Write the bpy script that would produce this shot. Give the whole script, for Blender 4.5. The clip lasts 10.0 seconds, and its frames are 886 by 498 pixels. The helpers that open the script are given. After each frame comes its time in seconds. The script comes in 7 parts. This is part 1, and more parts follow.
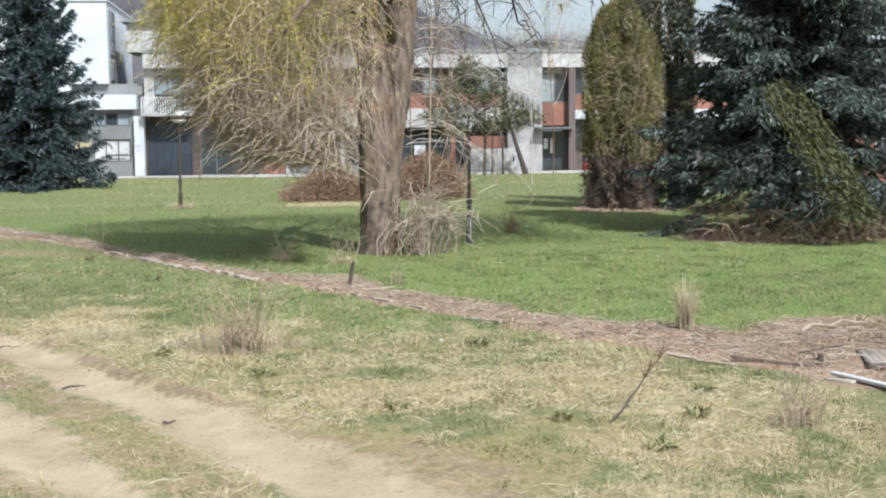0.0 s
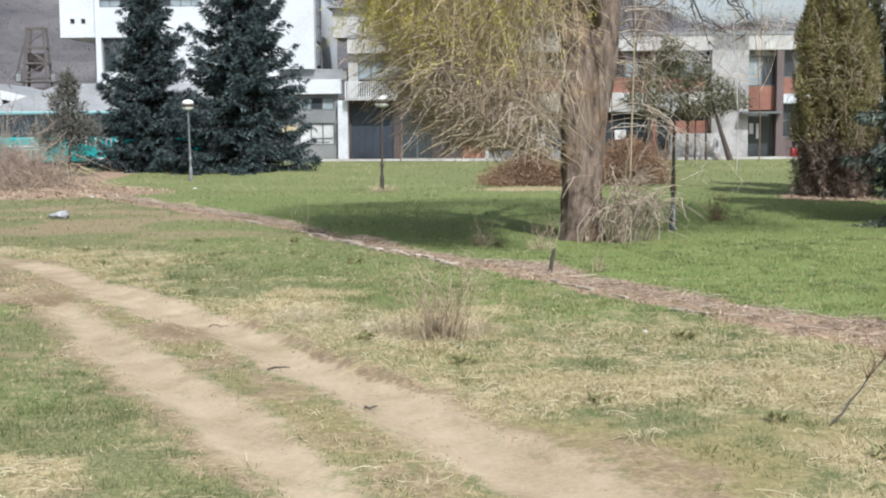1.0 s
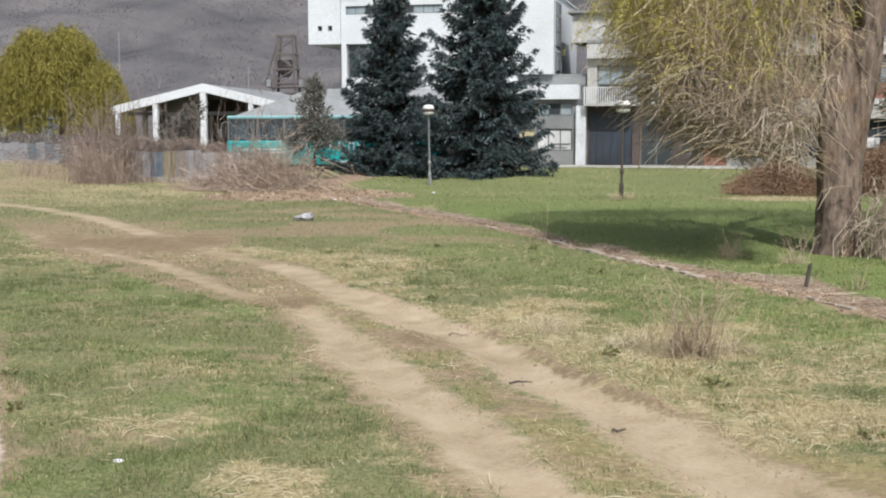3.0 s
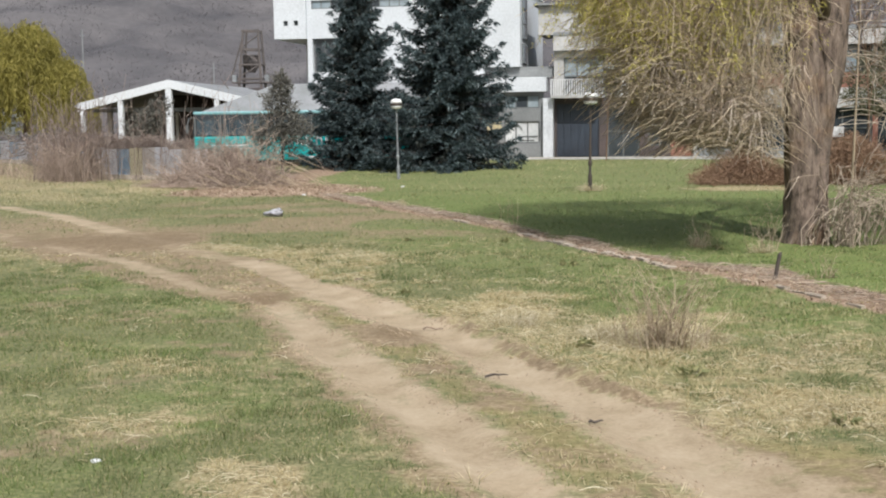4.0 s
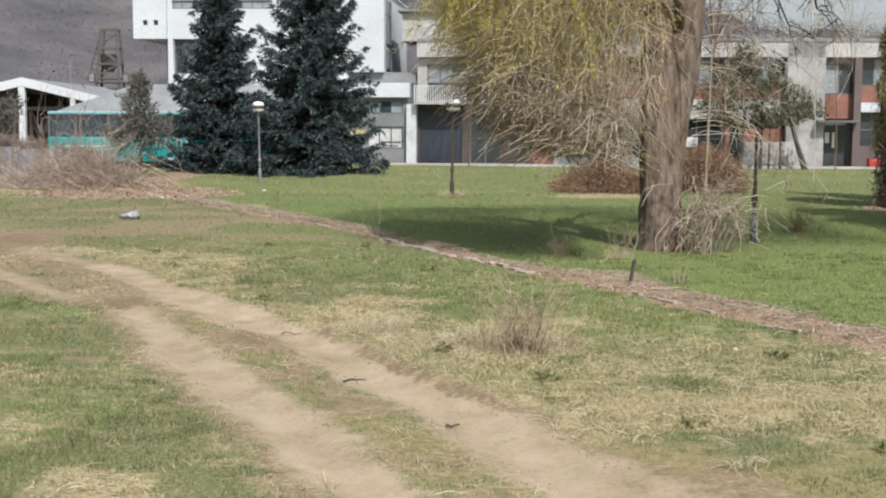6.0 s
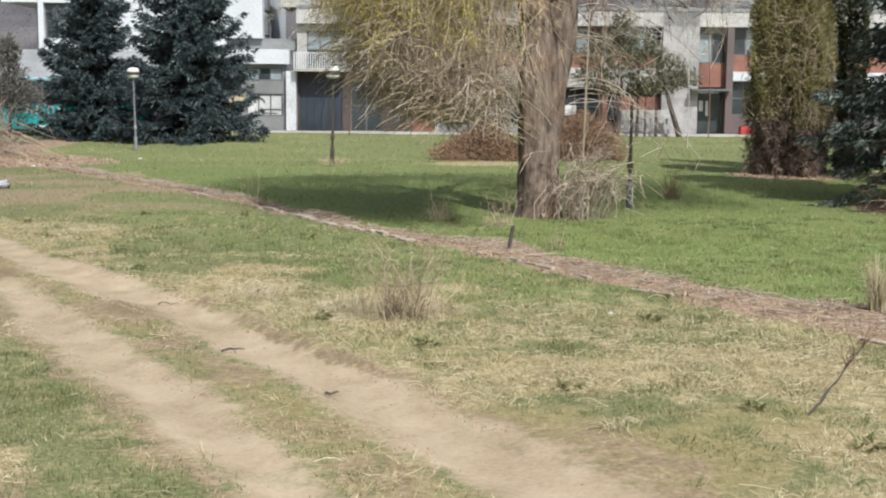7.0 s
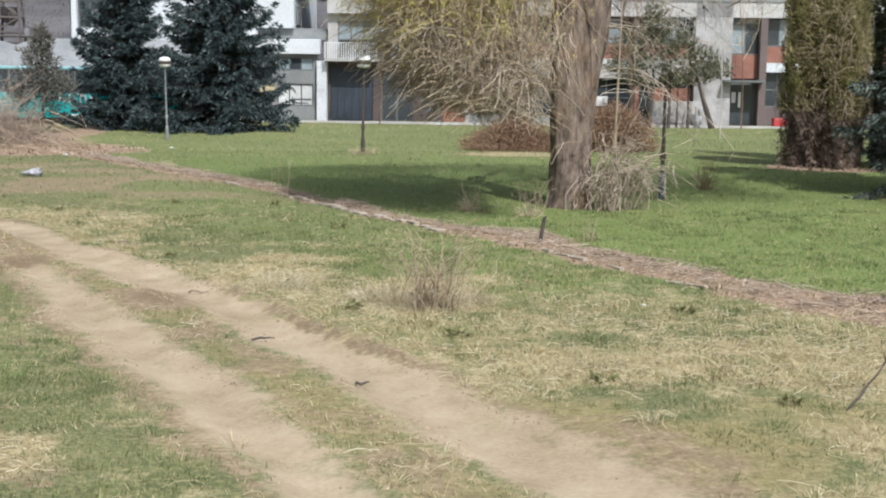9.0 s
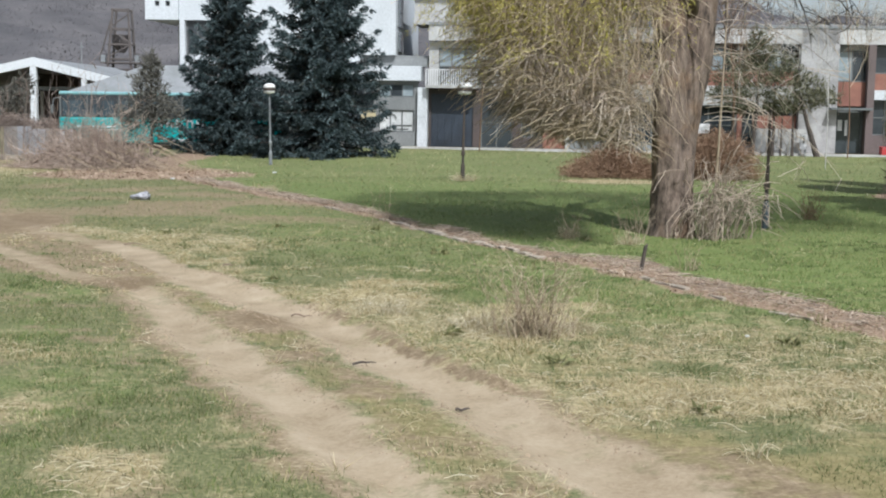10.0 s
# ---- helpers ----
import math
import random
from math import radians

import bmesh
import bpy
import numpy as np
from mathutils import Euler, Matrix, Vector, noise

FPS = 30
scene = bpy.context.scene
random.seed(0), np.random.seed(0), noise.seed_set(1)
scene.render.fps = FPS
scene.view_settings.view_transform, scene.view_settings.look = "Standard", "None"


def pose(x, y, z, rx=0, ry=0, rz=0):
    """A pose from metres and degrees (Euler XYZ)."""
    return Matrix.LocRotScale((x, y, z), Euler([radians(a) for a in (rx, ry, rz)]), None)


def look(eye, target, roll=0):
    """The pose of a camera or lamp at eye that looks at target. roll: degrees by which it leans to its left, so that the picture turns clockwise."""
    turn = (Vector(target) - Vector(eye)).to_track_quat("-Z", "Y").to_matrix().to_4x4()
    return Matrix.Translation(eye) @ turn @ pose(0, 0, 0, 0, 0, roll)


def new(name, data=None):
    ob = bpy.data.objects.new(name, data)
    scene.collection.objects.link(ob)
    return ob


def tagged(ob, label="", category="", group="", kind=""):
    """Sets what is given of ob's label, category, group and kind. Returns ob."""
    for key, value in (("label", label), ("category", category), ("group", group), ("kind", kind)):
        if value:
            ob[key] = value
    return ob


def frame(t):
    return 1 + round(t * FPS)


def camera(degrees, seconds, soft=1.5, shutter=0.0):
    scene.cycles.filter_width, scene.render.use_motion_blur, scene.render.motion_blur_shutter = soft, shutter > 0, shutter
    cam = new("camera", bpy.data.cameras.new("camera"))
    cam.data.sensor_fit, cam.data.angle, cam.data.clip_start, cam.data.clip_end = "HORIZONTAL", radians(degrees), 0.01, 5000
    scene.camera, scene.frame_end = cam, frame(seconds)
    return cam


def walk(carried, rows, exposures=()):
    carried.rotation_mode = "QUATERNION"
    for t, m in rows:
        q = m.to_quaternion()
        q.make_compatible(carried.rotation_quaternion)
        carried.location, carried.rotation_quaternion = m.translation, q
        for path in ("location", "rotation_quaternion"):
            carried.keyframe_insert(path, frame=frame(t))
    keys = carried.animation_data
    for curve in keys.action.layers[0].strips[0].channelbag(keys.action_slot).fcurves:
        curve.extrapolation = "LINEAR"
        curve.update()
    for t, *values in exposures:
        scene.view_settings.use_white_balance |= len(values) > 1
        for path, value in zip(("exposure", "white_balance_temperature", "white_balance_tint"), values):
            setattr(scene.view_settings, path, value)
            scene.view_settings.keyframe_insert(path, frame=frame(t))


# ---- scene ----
cam = camera(39.23, 10.0, soft=2.05)


def aim(bearing, down, roll, x, y, z):
    b, d = radians(bearing), radians(down)
    return look((x, y, z), (x + math.sin(b) * math.cos(d), y + math.cos(b) * math.cos(d), z - math.sin(d)), roll)


# seconds, bearing to the right of +y, degrees down, roll, eye
ROWS = [
    (0.0, 15.90, 5.38, -0.52, 0.191, -0.811, 2.580),
    (0.2, 12.70, 3.79, -1.28, 0.180, -0.785, 2.548),
    (0.5, 12.20, 4.80, -1.48, 0.231, -0.762, 2.581),
    (1.0, 6.83, 6.02, -0.42, 0.173, -0.506, 2.580),
    (1.5, 4.33, 5.30, -1.92, 0.078, -0.241, 2.548),
    (2.0, -1.92, 6.33, -1.08, 0.051, -0.077, 2.563),
    (2.5, -4.75, 5.71, 0.18, 0.061, 0.019, 2.586),
    (3.8, -2.17, 5.94, -0.74, -0.017, 0.035, 2.578),
    (4.0, -2.43, 6.03, -0.75, -0.020, 0.018, 2.591),
    (4.5, -1.47, 5.32, -0.25, 0.001, 0.016, 2.595),
    (5.0, 0.00, 4.26, -0.00, -0.000, 0.000, 2.600),
    (5.5, 1.19, 4.89, 0.34, 0.009, 0.027, 2.584),
    (6.0, 3.90, 5.81, 0.29, 0.023, 0.043, 2.581),
    (6.2, 5.60, 6.16, 0.40, 0.032, -0.038, 2.589),
    (7.5, 10.74, 7.79, 0.49, 0.073, 0.046, 2.565),
    (8.0, 12.07, 8.13, 0.65, 0.082, 0.042, 2.561),
    (8.5, 11.51, 8.02, 0.77, 0.072, 0.053, 2.561),
    (9.0, 8.01, 7.68, 0.68, 0.051, 0.138, 2.549),
    (9.5, 5.64, 7.14, 0.57, 0.037, 0.107, 2.562),
    (10.0, 3.47, 6.54, 0.84, 0.008, 0.100, 2.563),
]
walk(cam, [(r[0], aim(*r[1:])) for r in ROWS],
     [(0.0, 0.36, 5950, 8), (1.0, 0.26, 6100, 9), (2.5, 0.08, 6300, 10), (5.0, 0.0, 6430, 10), (6.2, 0.05, 6380, 10), (7.5, 0.16, 6300, 9), (9.0, 0.12, 6150, 9), (10.0, 0.0, 6000, 8)])

# ---- daylight: sun behind the camera, a little to its right, in a pale hazy sky ----
SUN_UP, SUN_FROM = 50.0, 164.0      # elevation; bearing it shines from, clockwise from +y
world = bpy.data.worlds.new("sky")
scene.world = world
world.use_nodes = True
wn = world.node_tree.nodes
sky = wn.new("ShaderNodeTexSky")
sky.sky_type, sky.sun_disc = "NISHITA", False
sky.sun_elevation, sky.sun_rotation = radians(SUN_UP), radians(SUN_FROM)
sky.air_density, sky.dust_density = 1.0, 3.0
wn["Background"].inputs["Strength"].default_value = 0.15
pale = wn.new("ShaderNodeHueSaturation")
pale.inputs["Saturation"].default_value = 0.5
world.node_tree.links.new(sky.outputs[0], pale.inputs["Color"])
world.node_tree.links.new(pale.outputs[0], wn["Background"].inputs["Color"])
lamp = bpy.data.lights.new("sun", "SUN")
lamp.energy, lamp.angle, lamp.color = 4.75, radians(0.6), (1.0, 0.975, 0.94)
sun = new("sun", lamp)
sun_b, sun_e = radians(SUN_FROM), radians(SUN_UP)
sun.matrix_world = look((math.sin(sun_b) * math.cos(sun_e) * 90, math.cos(sun_b) * math.cos(sun_e) * 90, math.sin(sun_e) * 90), (0, 0, 0))

# ---- materials ----


def nodes_of(name):
    m = bpy.data.materials.new(name)
    m.use_nodes = True
    nt = m.node_tree
    return m, nt, nt.nodes, nt.links, nt.nodes["Principled BSDF"]


def coords(nt, scale):
    tc = nt.nodes.new("ShaderNodeTexCoord")
    mp = nt.nodes.new("ShaderNodeMapping")
    mp.inputs["Scale"].default_value = scale if isinstance(scale, tuple) else (scale,) * 3
    nt.links.new(tc.outputs["Object"], mp.inputs["Vector"])
    return mp.outputs["Vector"]


def noise_at(nt, scale, detail=5.0, rough=0.6):
    n = nt.nodes.new("ShaderNodeTexNoise")
    n.inputs["Scale"].default_value, n.inputs["Detail"].default_value, n.inputs["Roughness"].default_value = 1.0, detail, rough
    nt.links.new(coords(nt, scale), n.inputs["Vector"])
    return n.outputs["Fac"]


def ramp(nt, fac, stops):
    r = nt.nodes.new("ShaderNodeValToRGB")
    e = r.color_ramp.elements
    while len(e) < len(stops):
        e.new(0.5)
    for el, (p, c) in zip(e, stops):
        el.position, el.color = p, (*c, 1.0)
    nt.links.new(fac, r.inputs["Fac"])
    return r.outputs["Color"]


def mixed(nt, fac, a, b, mode="MIX"):
    m = nt.nodes.new("ShaderNodeMix")
    m.data_type, m.blend_type = "RGBA", mode
    for sock, v in ((m.inputs[0], fac), (m.inputs[6], a), (m.inputs[7], b)):
        if isinstance(v, (int, float)):
            sock.default_value = v
        elif isinstance(v, tuple):
            sock.default_value = (*v, 1.0)
        else:
            nt.links.new(v, sock)
    return m.outputs[2]


def bump(nt, fac, strength, dist=0.02):
    b = nt.nodes.new("ShaderNodeBump")
    b.inputs["Strength"].default_value, b.inputs["Distance"].default_value = strength, dist
    nt.links.new(fac, b.inputs["Height"])
    return b.outputs["Normal"]


def surf(name, c1, c2, scale=1.0, fine=20.0, rough=0.8, metal=0.0, relief=0.3, spread=(0.35, 0.65), dist=0.02):
    """A worn surface: two colours by a broad noise, with a fine grain over it."""
    m, nt, n, l, p = nodes_of(name)
    broad = ramp(nt, noise_at(nt, scale), [(spread[0], c1), (spread[1], c2)])
    grain = noise_at(nt, fine, 4.0)
    g = ramp(nt, grain, [(0.3, (0.72, 0.72, 0.72)), (0.7, (1.0, 1.0, 1.0))])
    l.new(mixed(nt, 0.8, broad, g, "MULTIPLY"), p.inputs["Base Color"])
    p.inputs["Roughness"].default_value, p.inputs["Metallic"].default_value = rough, metal
    l.new(bump(nt, grain, relief, dist), p.inputs["Normal"])
    return m


def leafy(name, stops, glow=0.25, rough=0.7, patch=0.0, patch_scale=0.5):
    """Leaves, needles and blades: the colour changes from piece to piece, and light passes through a little."""
    m, nt, n, l, p = nodes_of(name)
    geo = n.new("ShaderNodeNewGeometry")
    col = ramp(nt, geo.outputs["Random Per Island"], stops)
    if patch:
        tone = ramp(nt, noise_at(nt, patch_scale, 3.0), [(0.35, (1 - patch,) * 3), (0.65, (1.0, 1.0, 1.0))])
        col = mixed(nt, 1.0, col, tone, "MULTIPLY")
    l.new(col, p.inputs["Base Color"])
    p.inputs["Roughness"].default_value = rough
    p.inputs["Specular IOR Level"].default_value = 0.25
    t = n.new("ShaderNodeBsdfTranslucent")
    l.new(col, t.inputs["Color"])
    mx = n.new("ShaderNodeMixShader")
    mx.inputs[0].default_value = glow
    l.new(p.outputs[0], mx.inputs[1])
    l.new(t.outputs[0], mx.inputs[2])
    l.new(mx.outputs[0], n["Material Output"].inputs["Surface"])
    return m


M = {}
M["white_wall"] = surf("white_wall", (0.61, 0.64, 0.665), (0.53, 0.555, 0.575), 0.25, 9.0, 0.85, relief=0.1)
M["old_white"] = surf("old_white", (0.53, 0.525, 0.51), (0.37, 0.365, 0.35), 0.6, 8.0, 0.85, relief=0.2)
M["stucco"] = surf("stucco", (0.47, 0.46, 0.455), (0.30, 0.295, 0.29), 0.9, 12.0, 0.9, relief=0.5)
M["grey_wall"] = surf("grey_wall", (0.24, 0.25, 0.25), (0.17, 0.18, 0.18), 0.5, 10.0, 0.8, relief=0.2)
# dark roofs and walls; inside the wing and shed it stands for unlit depth
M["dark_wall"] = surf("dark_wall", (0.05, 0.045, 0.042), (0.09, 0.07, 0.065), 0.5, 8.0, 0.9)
M["brick_red"] = surf("brick_red", (0.30, 0.14, 0.10), (0.22, 0.10, 0.075), 0.8, 14.0, 0.85, relief=0.4)
M["brown_wall"] = surf("brown_wall", (0.15, 0.115, 0.11), (0.12, 0.095, 0.09), 0.9, 12.0, 0.85)
M["garage"] = surf("garage", (0.034, 0.046, 0.064), (0.024, 0.031, 0.043), 0.7, 9.0, 0.5)
M["glass_dark"] = surf("glass_dark", (0.030, 0.036, 0.042), (0.055, 0.065, 0.072), 0.5, 3.0, 0.12, relief=0.02)
M["glass_pale"] = surf("glass_pale", (0.20, 0.25, 0.28), (0.32, 0.37, 0.39), 0.5, 3.0, 0.15, relief=0.02)
M["glass_coach"] = surf("glass_coach", (0.035, 0.05, 0.06), (0.09, 0.12, 0.14), 0.7, 3.0, 0.12, relief=0.02)
M["blind"] = surf("blind", (0.62, 0.63, 0.62), (0.50, 0.52, 0.52), 0.9, 6.0, 0.5, relief=0.05)
M["frame_grey"] = surf("frame_grey", (0.16, 0.17, 0.17), (0.11, 0.12, 0.12), 1.0, 8.0, 0.5, 0.2)
M["frame_white"] = surf("frame_white", (0.68, 0.69, 0.70), (0.55, 0.56, 0.56), 1.0, 8.0, 0.55)
M["roof_grey"] = surf("roof_grey", (0.27, 0.28, 0.29), (0.19, 0.20, 0.20), 0.4, 6.0, 0.7)
M["concrete"] = surf("concrete", (0.40, 0.36, 0.30), (0.27, 0.235, 0.19), 1.2, 18.0, 0.9, relief=0.5)
M["kerb_stone"] = surf("kerb_stone", (0.46, 0.40, 0.325), (0.27, 0.228, 0.178), 1.6, 18.0, 0.9, relief=0.5)
M["rust"] = surf("rust", (0.20, 0.165, 0.15), (0.15, 0.13, 0.12), 1.0, 12.0, 0.85, 0.3)
M["steel"] = surf("steel", (0.30, 0.32, 0.33), (0.20, 0.21, 0.22), 1.5, 14.0, 0.5, 0.5)
M["dark_steel"] = surf("dark_steel", (0.06, 0.055, 0.05), (0.10, 0.075, 0.06), 2.0, 16.0, 0.65, 0.4)
M["blue_paint"] = surf("blue_paint", (0.06, 0.085, 0.10), (0.045, 0.06, 0.07), 3.0, 20.0, 0.6)
M["lamp_dome"] = surf("lamp_dome", (0.80, 0.80, 0.78), (0.70, 0.70, 0.68), 2.0, 12.0, 0.3, relief=0.02)
M["teal"] = surf("teal", (0.0, 0.36, 0.36), (0.0, 0.31, 0.32), 0.6, 5.0, 0.28, relief=0.02)
M["teal_pale"] = surf("teal_pale", (0.22, 0.42, 0.44), (0.16, 0.34, 0.36), 0.6, 5.0, 0.3, relief=0.02)
M["rubber"] = surf("rubber", (0.02, 0.02, 0.02), (0.035, 0.034, 0.032), 3.0, 20.0, 0.9)
M["paper"] = surf("paper", (0.75, 0.75, 0.74), (0.68, 0.68, 0.67), 2.0, 12.0, 0.8, relief=0.02)
M["sign_red"] = surf("sign_red", (0.45, 0.04, 0.04), (0.36, 0.03, 0.03), 2.0, 12.0, 0.5, relief=0.02)
M["sign_yellow"] = surf("sign_yellow", (0.50, 0.43, 0.26), (0.42, 0.36, 0.22), 2.0, 12.0, 0.6, relief=0.02)
M["old_steel"] = surf("old_steel", (0.105, 0.095, 0.092), (0.14, 0.12, 0.11), 1.0, 12.0, 0.85, 0.2)
M["panel_grey"] = surf("panel_grey", (0.62, 0.63, 0.68), (0.48, 0.49, 0.53), 1.4, 10.0, 0.6, 0.0)
M["panel_blue"] = surf("panel_blue", (0.32, 0.42, 0.52), (0.25, 0.33, 0.42), 1.4, 10.0, 0.6, 0.1)
M["panel_cream"] = surf("panel_cream", (0.60, 0.54, 0.38), (0.47, 0.42, 0.30), 1.4, 10.0, 0.65)
M["panel_rust"] = surf("panel_rust", (0.42, 0.37, 0.34), (0.48, 0.45, 0.43), 1.6, 10.0, 0.8)
M["dead_wood"] = surf("dead_wood", (0.26, 0.19, 0.14), (0.17, 0.125, 0.095), 4.0, 30.0, 0.9, relief=0.5)
M["pale_wood"] = surf("pale_wood", (0.40, 0.32, 0.24), (0.29, 0.23, 0.17), 4.0, 30.0, 0.9, relief=0.5)
M["dark_wood"] = surf("dark_wood", (0.055, 0.045, 0.038), (0.09, 0.072, 0.06), 4.0, 30.0, 0.9, relief=0.5)
M["bag"] = surf("bag", (0.46, 0.46, 0.49), (0.12, 0.12, 0.13), 6.0, 18.0, 0.45, relief=0.3)
M["leaf_gold"] = leafy("leaf_gold", [(0.0, (0.36, 0.335, 0.075)), (0.5, (0.54, 0.495, 0.130)), (1.0, (0.71, 0.63, 0.23))], 0.5)
M["leaf_lime"] = leafy("leaf_lime", [(0.0, (0.23, 0.21, 0.045)), (0.5, (0.33, 0.295, 0.075)), (1.0, (0.45, 0.395, 0.125))], 0.45, patch=0.25, patch_scale=0.6)
M["twig_pale"] = leafy("twig_pale", [(0.0, (0.24, 0.18, 0.125)), (0.5, (0.38, 0.30, 0.21)), (1.0, (0.54, 0.45, 0.33))], 0.05, 0.85)
M["twig_olive"] = leafy("twig_olive", [(0.0, (0.20, 0.16, 0.10)), (0.5, (0.36, 0.29, 0.195)), (1.0, (0.56, 0.47, 0.345))], 0.05, 0.85)
M["twig_bare"] = leafy("twig_bare", [(0.0, (0.22, 0.175, 0.135)), (0.5, (0.40, 0.335, 0.27)), (1.0, (0.62, 0.54, 0.45))], 0.05, 0.85)
M["twig_white"] = leafy("twig_white", [(0.0, (0.38, 0.36, 0.34)), (1.0, (0.62, 0.60, 0.57))], 0.05, 0.85)
M["twig_brown"] = leafy("twig_brown", [(0.0, (0.12, 0.07, 0.046)), (0.5, (0.19, 0.12, 0.08)), (1.0, (0.28, 0.19, 0.13))], 0.05, 0.9)
M["brush"] = leafy("brush", [(0.0, (0.16, 0.10, 0.075)), (0.5, (0.27, 0.19, 0.145)), (1.0, (0.40, 0.30, 0.235))], 0.05, 0.9)
M["brush_pale"] = leafy("brush_pale", [(0.0, (0.24, 0.19, 0.145)), (0.5, (0.37, 0.30, 0.235)), (1.0, (0.52, 0.44, 0.355))], 0.05, 0.9)
M["brush_pink"] = leafy("brush_pink", [(0.0, (0.20, 0.145, 0.115)), (0.5, (0.33, 0.255, 0.205)), (1.0, (0.48, 0.39, 0.325))], 0.05, 0.9)
M["bramble"] = leafy("bramble", [(0.0, (0.085, 0.075, 0.070)), (1.0, (0.19, 0.165, 0.155))], 0.0, 0.9)
M["twig_dark"] = leafy("twig_dark", [(0.0, (0.06, 0.05, 0.045)), (1.0, (0.14, 0.115, 0.10))], 0.0, 0.9)
M["needle_blue"] = leafy("needle_blue", [(0.0, (0.016, 0.029, 0.031)), (0.5, (0.047, 0.072, 0.076)), (1.0, (0.165, 0.215, 0.220))], 0.1, 0.6, 0.45, 1.0)
M["needle_silver"] = leafy("needle_silver", [(0.0, (0.040, 0.056, 0.046)), (0.6, (0.105, 0.135, 0.115)), (1.0, (0.27, 0.31, 0.275))], 0.15, 0.65, 0.4, 1.3)
# near-black filler for crown interiors: inner shade put into the colour
M["needle_shade"] = leafy("needle_shade", [(0.0, (0.016, 0.020, 0.018)), (1.0, (0.040, 0.046, 0.040))], 0.0, 0.9)
M["needle_moss"] = leafy("needle_moss", [(0.0, (0.05, 0.056, 0.024)), (1.0, (0.11, 0.112, 0.046))], 0.1, 0.7)
M["thuja_green"] = leafy("thuja_green", [(0.0, (0.21, 0.20, 0.082)), (0.6, (0.37, 0.34, 0.15)), (1.0, (0.54, 0.47, 0.27))], 0.4, 0.75, 0.4, 1.5)
M["thuja_brown"] = leafy("thuja_brown", [(0.0, (0.13, 0.095, 0.075)), (0.6, (0.25, 0.19, 0.15)), (1.0, (0.40, 0.32, 0.26))], 0.25, 0.9, 0.4, 1.5)
M["cypress_dark"] = leafy("cypress_dark", [(0.0, (0.055, 0.066, 0.036)), (0.6, (0.12, 0.132, 0.066)), (1.0, (0.20, 0.20, 0.11))], 0.2, 0.75, 0.4, 1.5)
M["pine_grey"] = leafy("pine_grey", [(0.0, (0.095, 0.10, 0.058)), (0.6, (0.18, 0.178, 0.11)), (1.0, (0.29, 0.27, 0.19))], 0.2, 0.8, 0.4, 0.8)
M["juniper"] = leafy("juniper", [(0.0, (0.085, 0.084, 0.070)), (1.0, (0.19, 0.18, 0.155))], 0.1, 0.85, 0.35, 1.2)
M["grass_green"] = leafy("grass_green", [(0.0, (0.108, 0.142, 0.047)), (0.45, (0.174, 0.204, 0.073)), (0.75, (0.275, 0.278, 0.122)), (1.0, (0.46, 0.40, 0.22))], 0.25, 0.75, 0.5, 1.6)
M["grass_lush"] = leafy("grass_lush", [(0.0, (0.112, 0.172, 0.048)), (0.55, (0.190, 0.252, 0.076)), (0.85, (0.285, 0.320, 0.122)), (1.0, (0.42, 0.40, 0.21))], 0.3, 0.7, 0.35, 1.3)
M["straw_pale"] = leafy("straw_pale", [(0.0, (0.36, 0.30, 0.17)), (0.5, (0.52, 0.45, 0.29)), (1.0, (0.72, 0.66, 0.50))], 0.2, 0.8)
M["grass_dry"] = leafy("grass_dry", [(0.0, (0.28, 0.225, 0.112)), (0.5, (0.41, 0.342, 0.185)), (1.0, (0.62, 0.55, 0.37))], 0.2, 0.8)
M["litter"] = leafy("litter", [(0.0, (0.115, 0.076, 0.05)), (0.45, (0.255, 0.182, 0.126)), (0.8, (0.40, 0.31, 0.225)), (1.0, (0.60, 0.51, 0.40))], 0.05, 0.9)
M["clod"] = surf("clod", (0.36, 0.28, 0.19), (0.20, 0.15, 0.10), 3.0, 30.0, 0.95)
M["weed"] = leafy("weed", [(0.0, (0.085, 0.088, 0.038)), (0.5, (0.155, 0.165, 0.068)), (1.0, (0.32, 0.29, 0.15))], 0.15, 0.6)
# lilac-grey: distance haze is put into the colour of the bare trees
M["hill_tree_haze"] = leafy("hill_tree_haze", [(0.0, (0.160, 0.152, 0.157)), (1.0, (0.205, 0.193, 0.196))], 0.5, 0.95, 0.45, 0.05)
M["vine"] = leafy("vine", [(0.0, (0.125, 0.092, 0.076)), (0.5, (0.21, 0.165, 0.14)), (1.0, (0.33, 0.275, 0.24))], 0.05, 0.9)
M["bush_red"] = leafy("bush_red", [(0.0, (0.18, 0.110, 0.068)), (0.5, (0.27, 0.174, 0.112)), (1.0, (0.37, 0.25, 0.17))], 0.15, 0.9)
M["grass_tussock"] = leafy("grass_tussock", [(0.0, (0.060, 0.092, 0.032)), (0.6, (0.105, 0.143, 0.052)), (1.0, (0.22, 0.235, 0.11))], 0.2, 0.75)


